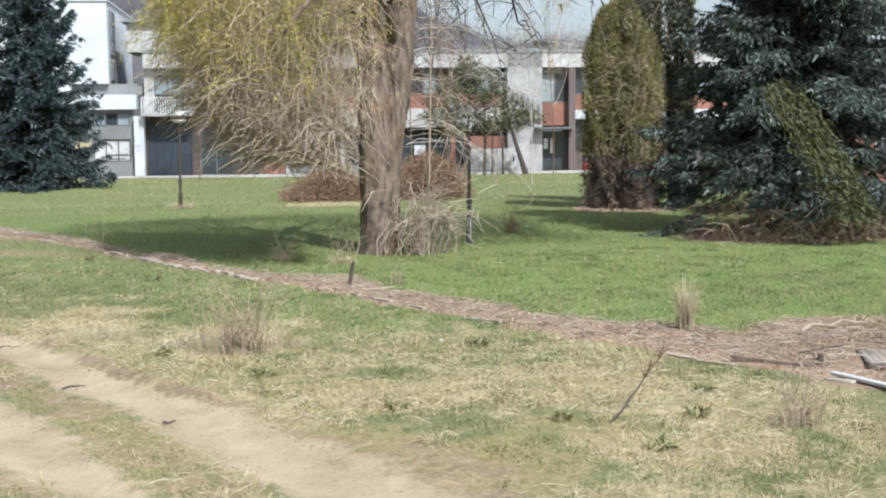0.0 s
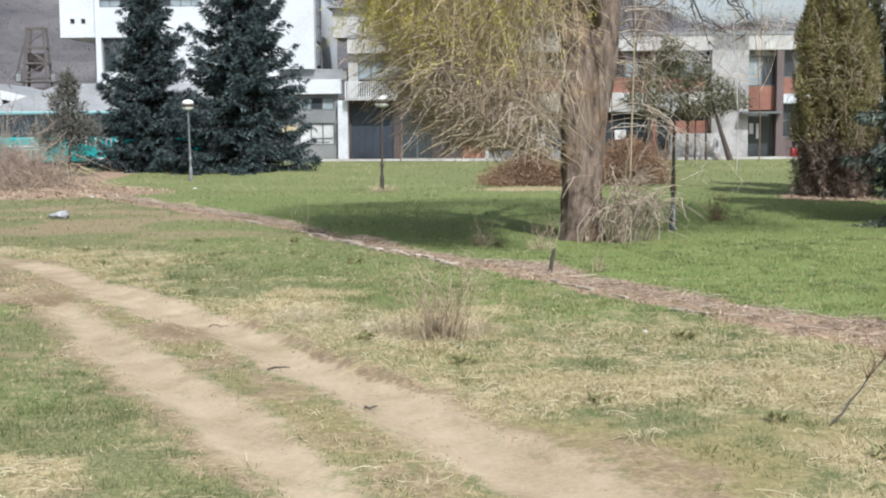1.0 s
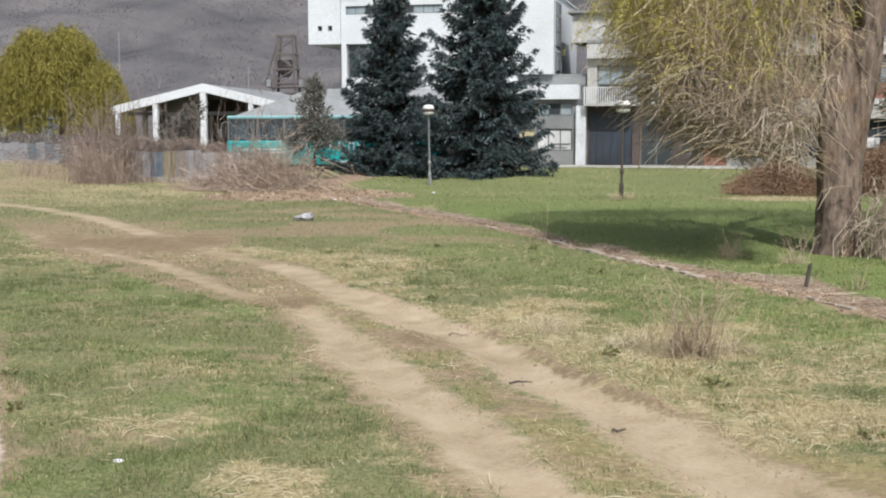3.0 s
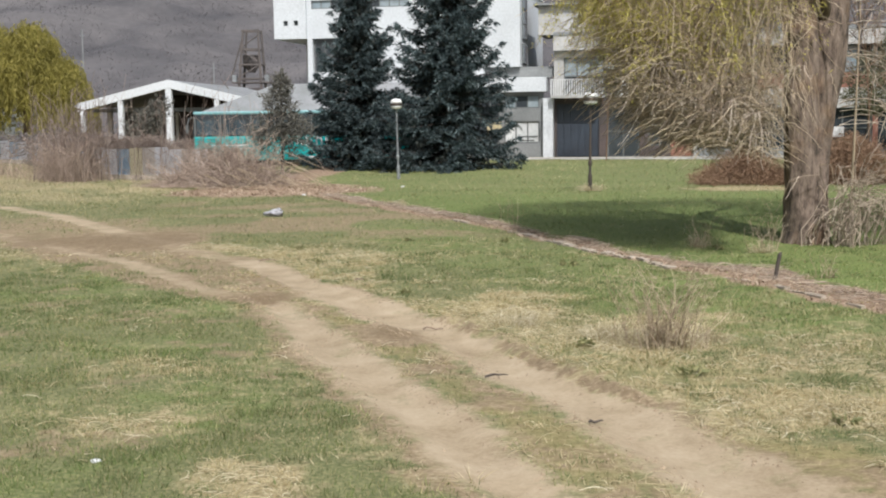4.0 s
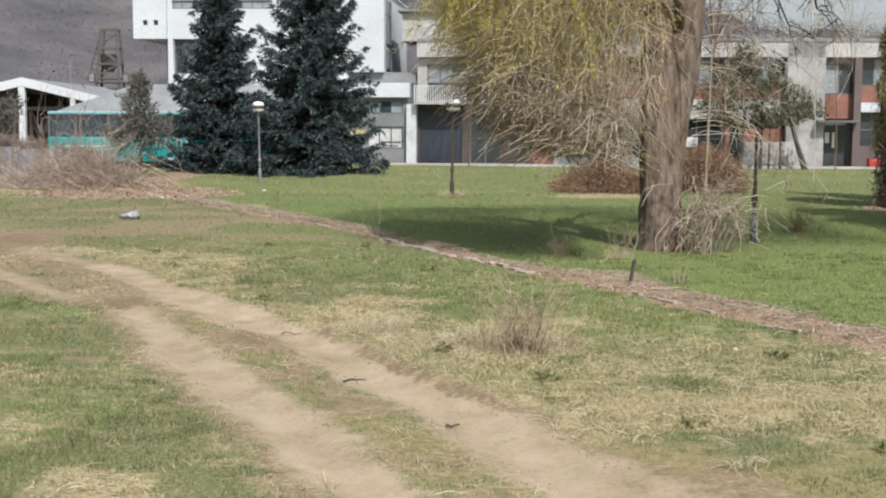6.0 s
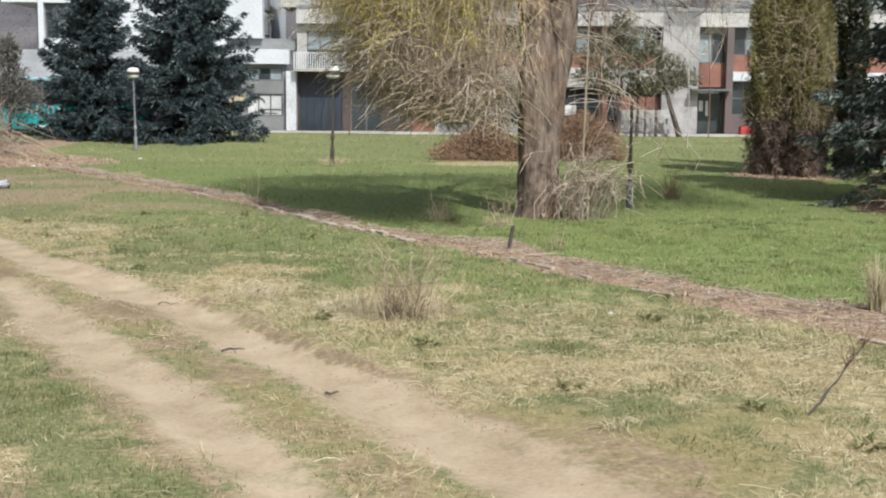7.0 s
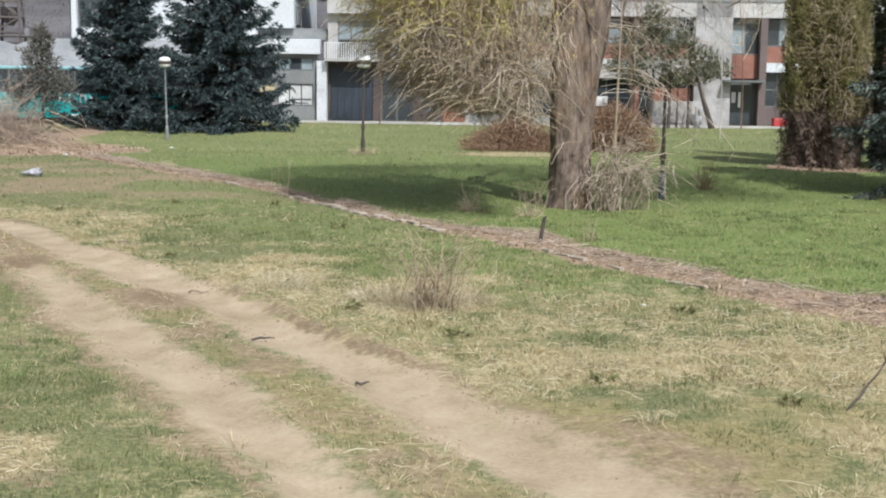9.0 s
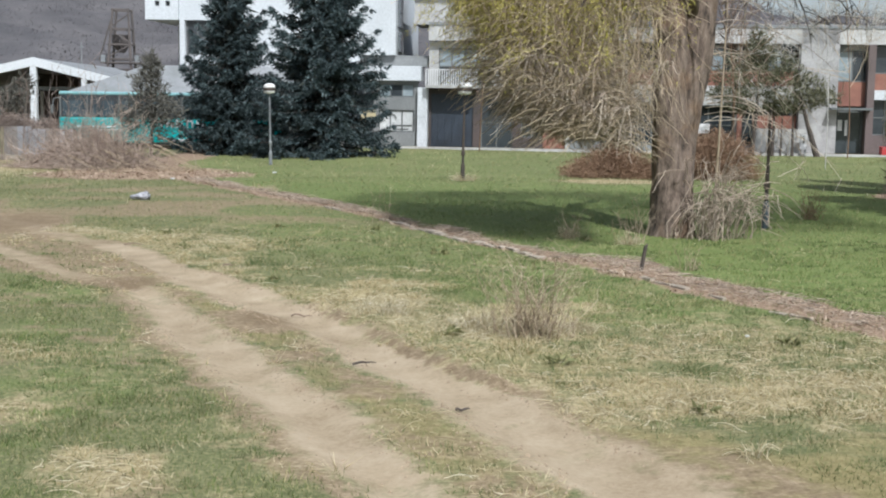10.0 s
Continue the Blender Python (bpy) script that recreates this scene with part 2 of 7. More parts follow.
def bark_material():
    m, nt, n, l, p = nodes_of("willow_bark")
    ridges = noise_at(nt, (7.5, 7.5, 2.6), 8.0, 0.74)
    patch = noise_at(nt, 1.1, 4.0)
    deep = ramp(nt, ridges, [(0.36, (0.038, 0.029, 0.023)), (0.47, (0.135, 0.100, 0.078)), (0.60, (0.222, 0.172, 0.138)), (0.72, (0.33, 0.27, 0.225))])
    bare = ramp(nt, ridges, [(0.36, (0.085, 0.052, 0.032)), (0.6, (0.245, 0.165, 0.108))])
    mask = ramp(nt, patch, [(0.52, (0.0, 0.0, 0.0)), (0.62, (0.8, 0.8, 0.8))])
    l.new(mixed(nt, mask, deep, bare), p.inputs["Base Color"])
    p.inputs["Roughness"].default_value = 0.95
    l.new(bump(nt, ridges, 0.9, 0.06), p.inputs["Normal"])
    return m


M["bark"] = bark_material()


def attribute(nt, name):
    a = nt.nodes.new("ShaderNodeAttribute")
    a.attribute_name = name
    return a.outputs["Fac"]


def crisp(nt, name, grain, amount=0.7, soft=0.16):
    """A mask of the ground with a ragged border, broken up by a noise."""
    k = nt.nodes.new("ShaderNodeMath")
    k.operation = "MULTIPLY_ADD"
    nt.links.new(grain, k.inputs[0])
    k.inputs[1].default_value, k.inputs[2].default_value = amount * 2.2, -amount * 1.1
    a = nt.nodes.new("ShaderNodeMath")
    nt.links.new(attribute(nt, name), a.inputs[0])
    nt.links.new(k.outputs[0], a.inputs[1])
    r = nt.nodes.new("ShaderNodeMapRange")
    r.interpolation_type = "SMOOTHSTEP"
    r.inputs["From Min"].default_value, r.inputs["From Max"].default_value = 0.5 - soft, 0.5 + soft
    nt.links.new(a.outputs[0], r.inputs["Value"])
    return r.outputs["Result"]


def ground_material():
    """Meadow: soil and short grass, worn to sand in the ruts, leaf litter along the old kerb."""
    m, nt, n, l, p = nodes_of("meadow")
    broad, mid, fine = noise_at(nt, 0.22, 4.0), noise_at(nt, 1.7, 5.0, 0.65), noise_at(nt, 22.0, 5.0, 0.7)
    ragged, tuft = noise_at(nt, 4.2, 6.0, 0.68), noise_at(nt, 9.0, 4.0, 0.7)
    green = ramp(nt, fine, [(0.32, (0.070, 0.080, 0.034)), (0.5, (0.138, 0.146, 0.066)), (0.7, (0.270, 0.250, 0.128))])
    straw = ramp(nt, mixed(nt, 0.5, tuft, fine), [(0.34, (0.155, 0.122, 0.064)), (0.5, (0.31, 0.26, 0.146)), (0.66, (0.48, 0.42, 0.27))])
    lush = ramp(nt, fine, [(0.32, (0.086, 0.120, 0.036)), (0.55, (0.150, 0.190, 0.062)), (0.75, (0.24, 0.268, 0.104))])
    moss = ramp(nt, mixed(nt, 0.5, tuft, fine), [(0.34, (0.128, 0.106, 0.046)), (0.5, (0.225, 0.192, 0.090)), (0.68, (0.335, 0.288, 0.150))])
    sand = ramp(nt, mixed(nt, 0.38, mid, fine), [(0.32, (0.235, 0.180, 0.114)), (0.48, (0.330, 0.262, 0.176)), (0.66, (0.425, 0.348, 0.248))])
    mud = ramp(nt, mixed(nt, 0.5, tuft, fine), [(0.35, (0.132, 0.096, 0.058)), (0.5, (0.235, 0.178, 0.112)), (0.66, (0.365, 0.29, 0.195))])
    leaf = ramp(nt, mixed(nt, 0.5, tuft, fine), [(0.34, (0.120, 0.080, 0.052)), (0.5, (0.265, 0.188, 0.130)), (0.66, (0.43, 0.335, 0.25))])
    # dark soil colour, for wet ground and for painted shade
    damp = ramp(nt, fine, [(0.35, (0.120, 0.086, 0.050)), (0.65, (0.225, 0.166, 0.102))])
    path = ramp(nt, mixed(nt, 0.4, mid, fine), [(0.35, (0.365, 0.298, 0.245)), (0.65, (0.48, 0.405, 0.345))])
    col = mixed(nt, crisp(nt, "lush", mid, 0.55, 0.35), green, lush)
    col = mixed(nt, crisp(nt, "dry", ragged, 0.8, 0.30), col, straw)
    col = mixed(nt, crisp(nt, "moss", ragged, 0.5, 0.35), col, moss)
    col = mixed(nt, crisp(nt, "mud", ragged, 0.6, 0.28), col, mud)
    col = mixed(nt, crisp(nt, "litter", ragged, 0.5, 0.2), col, leaf)
    col = mixed(nt, crisp(nt, "sand", ragged, 0.50, 0.36), col, sand)
    col = mixed(nt, crisp(nt, "damp", ragged, 0.6, 0.42), col, damp)
    col = mixed(nt, crisp(nt, "path", ragged, 0.3, 0.2), col, path)
    tone = ramp(nt, broad, [(0.3, (0.88, 0.88, 0.88)), (0.7, (1.0, 1.0, 1.0))])
    l.new(mixed(nt, 1.0, col, tone, "MULTIPLY"), p.inputs["Base Color"])
    p.inputs["Roughness"].default_value = 0.95
    p.inputs["Specular IOR Level"].default_value = 0.2
    grain = mixed(nt, 0.5, tuft, fine)
    flat = mixed(nt, 0.75, grain, (0.5, 0.5, 0.5))
    l.new(bump(nt, mixed(nt, attribute(nt, "sand"), grain, flat), 0.6, 0.04), p.inputs["Normal"])
    return m


M["meadow"] = ground_material()

# ---- building helpers ----


def obj(name, me, material, parent=None, label=""):
    ob = new(name, me)
    if material:
        me.materials.append(M[material])
    if parent:
        ob.parent = parent
    return tagged(ob, label)


def part(name, bm, material, parent=None, label="", smooth=False):
    me = bpy.data.meshes.new(name)
    bm.normal_update()
    bm.to_mesh(me)
    bm.free()
    if smooth:
        me.polygons.foreach_set("use_smooth", [True] * len(me.polygons))
    return obj(name, me, material, parent, label)


def thing(name, m, label, category, group="", kind=""):
    ob = new(name)
    ob.empty_display_size = 0.2
    ob.matrix_world = m
    return tagged(ob, label, category, group, kind)


def box(bm, x0, x1, y0, y1, z0, z1, soft=0.0):
    v = [bm.verts.new((x, y, z)) for z in (z0, z1) for x, y in ((x0, y0), (x1, y0), (x1, y1), (x0, y1))]
    fs = [bm.faces.new([v[i] for i in f]) for f in ((3, 2, 1, 0), (4, 5, 6, 7), (0, 1, 5, 4), (1, 2, 6, 5), (2, 3, 7, 6), (3, 0, 4, 7))]
    if soft:
        es = list({e for f in fs for e in f.edges})
        bmesh.ops.bevel(bm, geom=es, offset=soft, segments=2, affect="EDGES", profile=0.5)
    return bm


def boxes(*specs, soft=0.0):
    bm = bmesh.new()
    for s in specs:
        box(bm, *s, soft=soft)
    return bm


def holed(x0, x1, y0, y1, z0, z1, holes):
    """A wall of full thickness with openings (x0, x1, z0, z1) through it."""
    bm = bmesh.new()
    xs = sorted({x0, x1, *[h[i] for h in holes for i in (0, 1)]})
    zs = sorted({z0, z1, *[h[i] for h in holes for i in (2, 3)]})
    vs = {}

    def at(x, y, z):
        k = (x, y, z)
        if k not in vs:
            vs[k] = bm.verts.new(k)
        return vs[k]

    def solid(i, j):
        if not (0 <= i < len(xs) - 1 and 0 <= j < len(zs) - 1):
            return False
        cx, cz = (xs[i] + xs[i + 1]) / 2, (zs[j] + zs[j + 1]) / 2
        return not any(h[0] < cx < h[1] and h[2] < cz < h[3] for h in holes)

    for i in range(len(xs) - 1):
        for j in range(len(zs) - 1):
            if not solid(i, j):
                continue
            a, b, c, d = xs[i], xs[i + 1], zs[j], zs[j + 1]
            bm.faces.new([at(a, y0, c), at(b, y0, c), at(b, y0, d), at(a, y0, d)])
            bm.faces.new([at(b, y1, c), at(a, y1, c), at(a, y1, d), at(b, y1, d)])
            if not solid(i - 1, j):
                bm.faces.new([at(a, y1, c), at(a, y0, c), at(a, y0, d), at(a, y1, d)])
            if not solid(i + 1, j):
                bm.faces.new([at(b, y0, c), at(b, y1, c), at(b, y1, d), at(b, y0, d)])
            if not solid(i, j - 1):
                bm.faces.new([at(a, y1, c), at(b, y1, c), at(b, y0, c), at(a, y0, c)])
            if not solid(i, j + 1):
                bm.faces.new([at(a, y0, d), at(b, y0, d), at(b, y1, d), at(a, y1, d)])
    return bm


def tube(bm, pts, radii, n=8, caps=True):
    """A tapered tube along a line of points."""
    rings = []
    for i, p in enumerate(pts):
        p = Vector(p)
        d = Vector(pts[min(i + 1, len(pts) - 1)]) - Vector(pts[max(i - 1, 0)])
        q = d.to_track_quat("Z", "Y") if d.length > 1e-6 else Euler((0, 0, 0)).to_quaternion()
        rings.append([bm.verts.new(p + q @ Vector((math.cos(k * 2 * math.pi / n) * radii[i], math.sin(k * 2 * math.pi / n) * radii[i], 0))) for k in range(n)])
    for a, b in zip(rings, rings[1:]):
        for k in range(n):
            bm.faces.new([a[k], a[(k + 1) % n], b[(k + 1) % n], b[k]])
    if caps:
        bm.faces.new(list(reversed(rings[0])))
        bm.faces.new(rings[-1])
    return bm


def lathe(profile, n=20):
    """A turned shape from (radius, z) pairs."""
    bm = bmesh.new()
    return tube(bm, [(0, 0, z) for r, z in profile], [max(r, 1e-3) for r, z in profile], n)


def window(parent, x0, x1, z0, z1, y, nx, nz=1, frame="frame_grey", glass=("glass_dark",), bar=0.05, deep=0.08):
    """A window in an opening: one frame with its bars, and each pane."""
    def edges(lo, hi, n):
        return [(lo + (hi - lo) * i / n + (bar if i == 0 else bar / 2), lo + (hi - lo) * (i + 1) / n - (bar if i == n - 1 else bar / 2)) for i in range(n)]

    w = part("window", holed(x0, x1, y, y + deep, z0, z1, [(*ex, *ez) for ex in edges(x0, x1, nx) for ez in edges(z0, z1, nz)]), frame, parent)
    k = 0
    for i in range(nx):
        for j in range(nz):
            a, b = x0 + (x1 - x0) * i / nx, x0 + (x1 - x0) * (i + 1) / nx
            c, d = z0 + (z1 - z0) * j / nz, z0 + (z1 - z0) * (j + 1) / nz
            part("pane", boxes((a + bar / 2, b - bar / 2, y + 0.03, y + 0.05, c + bar / 2, d - bar / 2)), glass[k % len(glass)], w)
            k += 1
    return w


def tri_mesh(name, tri, material, parent=None, label=""):
    """One mesh out of an array of loose triangles (n, 3, 3)."""
    tri = np.asarray(tri, dtype=np.float32).reshape(-1, 3, 3)
    n = len(tri)
    me = bpy.data.meshes.new(name)
    me.vertices.add(n * 3)
    me.vertices.foreach_set("co", tri.ravel())
    me.loops.add(n * 3)
    me.loops.foreach_set("vertex_index", np.arange(n * 3, dtype=np.int32))
    me.polygons.add(n)
    me.polygons.foreach_set("loop_start", np.arange(0, n * 3, 3, dtype=np.int32))
    me.update(calc_edges=True)
    return tagged(obj(name, me, material, parent, label), kind="stuff" if parent else "")


def quad_mesh(name, verts, faces, material, parent=None, label=""):
    me = bpy.data.meshes.new(name)
    me.from_pydata([tuple(v) for v in verts], [], [tuple(f) for f in faces])
    me.update()
    return obj(name, me, material, parent, label)


def ribbons(lines, widths, rng):
    """Thin three-sided twigs along lines (n, k, 3) as loose quads joined per line; gives verts and faces."""
    lines = np.asarray(lines, dtype=np.float64)
    n, k, _ = lines.shape
    d = np.gradient(lines, axis=1)
    ref = rng.normal(size=(n, 1, 3))
    s1 = np.cross(d, ref)
    s1 /= np.linalg.norm(s1, axis=2, keepdims=True) + 1e-9
    s2 = np.cross(d, s1)
    s2 /= np.linalg.norm(s2, axis=2, keepdims=True) + 1e-9
    w = np.asarray(widths)[None, :, None] if np.ndim(widths) == 1 else np.asarray(widths)[:, :, None]
    a, b, c = lines + s1 * w, lines - s1 * w * 0.5 + s2 * w * 0.87, lines - s1 * w * 0.5 - s2 * w * 0.87
    verts = np.stack([a, b, c], axis=2).reshape(-1, 3)
    base = (np.arange(n)[:, None] * k + np.arange(k - 1)[None, :]).reshape(-1) * 3
    faces = np.concatenate([np.stack([base + i, base + (i + 1) % 3, base + 3 + (i + 1) % 3, base + 3 + i], axis=1) for i in range(3)])
    return verts, faces


def twig_mesh(name, lines, widths, material, parent=None, label="", seed=1):
    v, f = ribbons(lines, widths, np.random.default_rng(seed))
    me = bpy.data.meshes.new(name)
    me.vertices.add(len(v))
    me.vertices.foreach_set("co", v.astype(np.float32).ravel())
    me.loops.add(len(f) * 4)
    me.loops.foreach_set("vertex_index", f.astype(np.int32).ravel())
    me.polygons.add(len(f))
    me.polygons.foreach_set("loop_start", np.arange(0, len(f) * 4, 4, dtype=np.int32))
    me.update(calc_edges=True)
    return tagged(obj(name, me, material, parent, label), kind="stuff" if parent and len(lines) > 1 else "")


def leaves_at(p, length, width, rng, along=None, spread=1.0):
    """Small pointed leaves at points p (n, 3); along: the way they tend to point."""
    n = len(p)
    d = rng.normal(size=(n, 3)) * spread
    if along is not None:
        d = d + along
    d /= np.linalg.norm(d, axis=1, keepdims=True) + 1e-9
    s = np.cross(d, rng.normal(size=(n, 3)))
    s /= np.linalg.norm(s, axis=1, keepdims=True) + 1e-9
    le = length * rng.uniform(0.6, 1.3, (n, 1))
    wi = width * rng.uniform(0.6, 1.3, (n, 1))
    return np.stack([p - s * wi * 0.5, p + s * wi * 0.5, p + d * le], axis=1)


def value_noise(x, y, scale, seed=0):
    """Smooth noise in 0..1 over the plan."""
    x, y = np.asarray(x, dtype=np.float64) / scale, np.asarray(y, dtype=np.float64) / scale
    xi, yi = np.floor(x), np.floor(y)
    fx, fy = x - xi, y - yi
    fx, fy = fx * fx * (3 - 2 * fx), fy * fy * (3 - 2 * fy)

    def h(a, b):
        s = np.sin(a * 127.1 + b * 311.7 + seed * 74.7) * 43758.5453
        return s - np.floor(s)

    return (h(xi, yi) * (1 - fx) + h(xi + 1, yi) * fx) * (1 - fy) + (h(xi, yi + 1) * (1 - fx) + h(xi + 1, yi + 1) * fx) * fy


def line_distance(x, y, pts):
    """Distance in the plan to a polyline."""
    best = np.full(np.shape(x), 1e9)
    for (ax, ay), (bx, by) in zip(pts, pts[1:]):
        dx, dy = bx - ax, by - ay
        t = np.clip(((x - ax) * dx + (y - ay) * dy) / (dx * dx + dy * dy), 0, 1)
        best = np.minimum(best, np.hypot(x - ax - t * dx, y - ay - t * dy))
    return best

# ---- the meadow ----
RUT_FAR = [(-60, 66), (-34, 51), (-18.6, 41.1), (-14.65, 37.2), (-11.2, 32.6), (-8.9, 28.9), (-7.2, 26.4), (-5.3, 23.6)]
RUT_THIN = [(-13.5, 31.2), (-10.0, 26.2), (-6.8, 22.7), (-5.5, 20.5), (-4.6, 19.0), (-3.6, 17.6)]
# each wheel rut: y, its two edges in x
RUT_RIGHT = [(24.5, -6.0, -5.5), (22.6, -5.0, -4.3), (19.3, -3.4, -2.62), (17.5, -2.5, -1.55), (15.9, -1.75, -0.82), (15.0, -1.25, -0.42), (13.9, -0.68, 0.02), (12.4, -0.16, 0.58), (11.8, 0.12, 0.88),
             (10.8, 0.52, 1.33), (9.8, 0.79, 1.62), (9.0, 1.1, 2.0), (8.3, 1.37, 2.25), (7.1, 1.84, 2.65), (5.0, 2.8, 3.6), (0.0, 5.4, 6.3), (-8.0, 8.4, 9.4)]
RUT_LEFT = [(19.0, -4.2, -3.9), (17.1, -3.42, -2.85), (14.7, -2.6, -1.93), (13.5, -2.22, -1.42), (12.4, -1.72, -1.0), (11.9, -1.55, -0.88), (10.7, -1.08, -0.36), (9.75, -0.72, -0.04), (8.9, -0.42, 0.25), (8.1, -0.12, 0.51),
            (7.45, 0.08, 0.83), (5.0, 1.2, 2.1), (0.0, 3.4, 4.4), (-8.0, 6.4, 7.4)]
SCARP = [(-0.75, 15.9), (-0.46, 15.35), (-0.1, 14.5), (0.28, 13.5), (0.62, 12.5), (0.94, 11.8), (1.4, 11.0)]
FOOTPATH = [(-24.0, 36.0), (-12.0, 22.0), (-7.9, 15.9), (-6.15, 12.6), (-4.60, 9.2), (-3.96, 7.6), (-2.25, 4.0), (-0.6, 0.0), (2.0, -8.0)]
# patches of dead grass: middle, half axes, strength
STRAW = [(0.0, 16.4, 1.2, 1.3, 1.0), (1.9, 14.7, 1.2, 1.5, 1.0), (2.8, 16.0, 0.8, 0.8, 0.7), (0.4, 17.9, 1.0, 0.8, 0.7), (3.1, 11.1, 1.3, 1.0, 0.9), (4.9, 10.9, 1.2, 1.4, 0.9), (5.6, 9.5, 1.0, 1.2, 0.8), (4.6, 8.2, 1.2, 0.9, 0.9),
         (-1.85, 8.7, 0.7, 0.7, 1.0), (-3.3, 10.4, 0.8, 0.9, 0.6), (-6.0, 25.2, 1.0, 1.2, 0.8), (-3.6, 12.9, 0.9, 0.7, 0.5), (6.9, 8.3, 1.0, 0.9, 0.7)]
MOSS = [(2.3, 9.1, 0.8, 1.0, 0.85), (3.1, 8.3, 1.1, 1.0, 0.85), (4.1, 9.2, 0.8, 0.6, 0.6), (0.05, 11.05, 0.45, 0.5, 1.0), (-0.4, 11.9, 0.5, 0.8, 0.55), (-2.4, 16.4, 0.5, 0.7, 0.8), (1.9, 12.2, 1.2, 0.8, 0.45)]
KERB = [(-9.4, 50.0), (-7.0, 44.5), (-5.0, 39.2), (-2.9, 34.9), (-1.2, 31.4), (0.2, 28.6), (1.0, 26.3), (1.75, 24.3), (3.07, 21.2), (4.0, 18.9), (5.46, 14.7), (6.76, 11.7), (7.45, 10.3), (8.7, 8.0), (11.0, 4.0)]


def step(a, b, v):
    t = np.clip((v - a) / (b - a), 0, 1)
    return t * t * (3 - 2 * t)


def kerb_x(y):
    ys, xs = [p[1] for p in reversed(KERB)], [p[0] for p in reversed(KERB)]
    return np.interp(y, ys, xs)


def rut(x, y, table):
    """Inside a wheel rut: metres from the nearer edge, and the way across from its middle."""
    ys = [r[0] for r in reversed(table)]
    a, b = np.interp(y, ys, [r[1] for r in reversed(table)]), np.interp(y, ys, [r[2] for r in reversed(table)])
    mid = (a + b) / 2 + 0.09
    return ((b - a) / 2 + 0.04 - np.abs(x - mid)) * 0.9, (x - mid) * 0.9


def spots_of(x, y, table, wob):
    out = np.zeros(np.shape(x))
    for cx, cy, rx, ry, k in table:
        out = np.maximum(out, k * step(1.25, 0.55, np.hypot((x - cx) / rx, (y - cy) / ry) + wob))
    return out


def masks(x, y):
    """What the ground is made of at a place: sand, mud, moss, litter, path, lush and dry, each 0 to 1; the dark wet
    soil also carries painted shade.
    """
    w1, w2, w3 = value_noise(x, y, 0.9, 3) - 0.5, value_noise(x, y, 0.23, 5) - 0.5, value_noise(x, y, 3.1, 7)
    w4, w5 = value_noise(x, y, 1.4, 11), value_noise(x, y, 0.55, 13)
    wob = w1 * 0.34 + w2 * 0.22
    across = (x - kerb_x(y)) * 0.9
    (ir, cr), (il, cl) = rut(x, y, RUT_RIGHT), rut(x, y, RUT_LEFT)
    df, dt = line_distance(x, y, RUT_FAR), line_distance(x, y, RUT_THIN)
    sand = np.maximum(step(-0.20, 0.20, ir + wob * 0.55) * step(24.5, 22.0, y), step(-0.20, 0.20, il + wob * 0.55) * step(18.6, 17.2, y))
    sand = np.maximum(sand, step(0.50, 0.22, df + wob * 0.6) * (0.55 + 0.35 * step(26, 31, y)))
    sand = np.maximum(sand, step(0.34, 0.10, dt + wob * 0.7) * step(17.6, 19.0, y) * step(31, 27, y) * 0.75)
    between = step(0.0, 0.15, cr * -1) * step(0.0, 0.15, cl) * (1 - sand) * step(23, 17, y)
    track = step(-0.4, 0.1, np.minimum(x - np.interp(y, [17.4, 18.5, 20.5, 23.0, 25.0, 30.5, 36.5], [-3.8, -5.0, -6.3, -8.2, -9.7, -12.9, -16.5]), np.interp(y, [17, 19, 22.6, 26, 28.9, 32.6, 37.2], [-1.3, -2.4, -4.2, -6.6, -8.5, -10.8, -14.2]) - x) + wob) * step(17.0, 18.2, y) * step(38, 31, y)
    mud = track * (0.50 + 0.35 * w5)
    mud = np.maximum(mud, between * (0.34 + 0.34 * step(0.3, 0.65, w5)) * (0.75 + 0.25 * step(9.5, 12.0, y)))
    mud = np.maximum(mud, step(1.15, 0.6, np.hypot((x + 8.2) / 2.9, (y - 26.4) / 2.9) + w1 * 0.5) * 0.95)
    mud = np.maximum(mud, step(1.1, 0.6, np.hypot((x + 1.2) / 0.62, (y - 15.0) / 1.1) + wob * 0.7))
    mud = np.maximum(mud, step(-0.42, -0.1, il + wob * 0.8) * (il < 0.05) * (cl < 0) * step(19, 17, y) * 0.62)
    mud = np.maximum(mud, step(-0.5, -0.05, ir + wob * 0.8) * (ir < 0.05) * (cr > 0) * step(17, 14, y) * 0.55)
    mud = np.maximum(mud, step(-0.75, -0.2, ir + w1 * 0.9) * (cr > 0) * step(10.5, 8.5, y) * 0.6)
    mud = np.maximum(mud, step(-15, -20, x) * step(36, 44, y) * (0.25 + 0.4 * w3))
    mud = np.maximum(mud, step(24, 29, y) * step(46, 38, y) * (1 - step(0.0, 0.6, across)) * step(-13, -9, x) * (0.12 + 0.5 * step(0.4, 0.7, w4)))
    scarp = step(0.10, 0.02, line_distance(x, y, SCARP) + w2 * 0.08) * step(0.25, 0.45, value_noise(x, y, 0.6, 39) + 0.15)
    sand = sand * (1 - scarp)
    mud = np.maximum(mud, scarp)
    # scarp: dark soil plus the small step's shadow, put into the colour
    damp = scarp * 0.45
    damp = np.maximum(damp, step(1.2, 0.5, np.hypot((x + 3.5) / 0.62, (y - 18.05) / 0.75) + wob * 0.8) * 0.85)
    damp = np.maximum(damp, step(1.2, 0.5, np.hypot((x + 8.6) / 2.9, (y - 26.9) / 1.9) + w1 * 1.2 + w2 * 0.9) * 0.66)
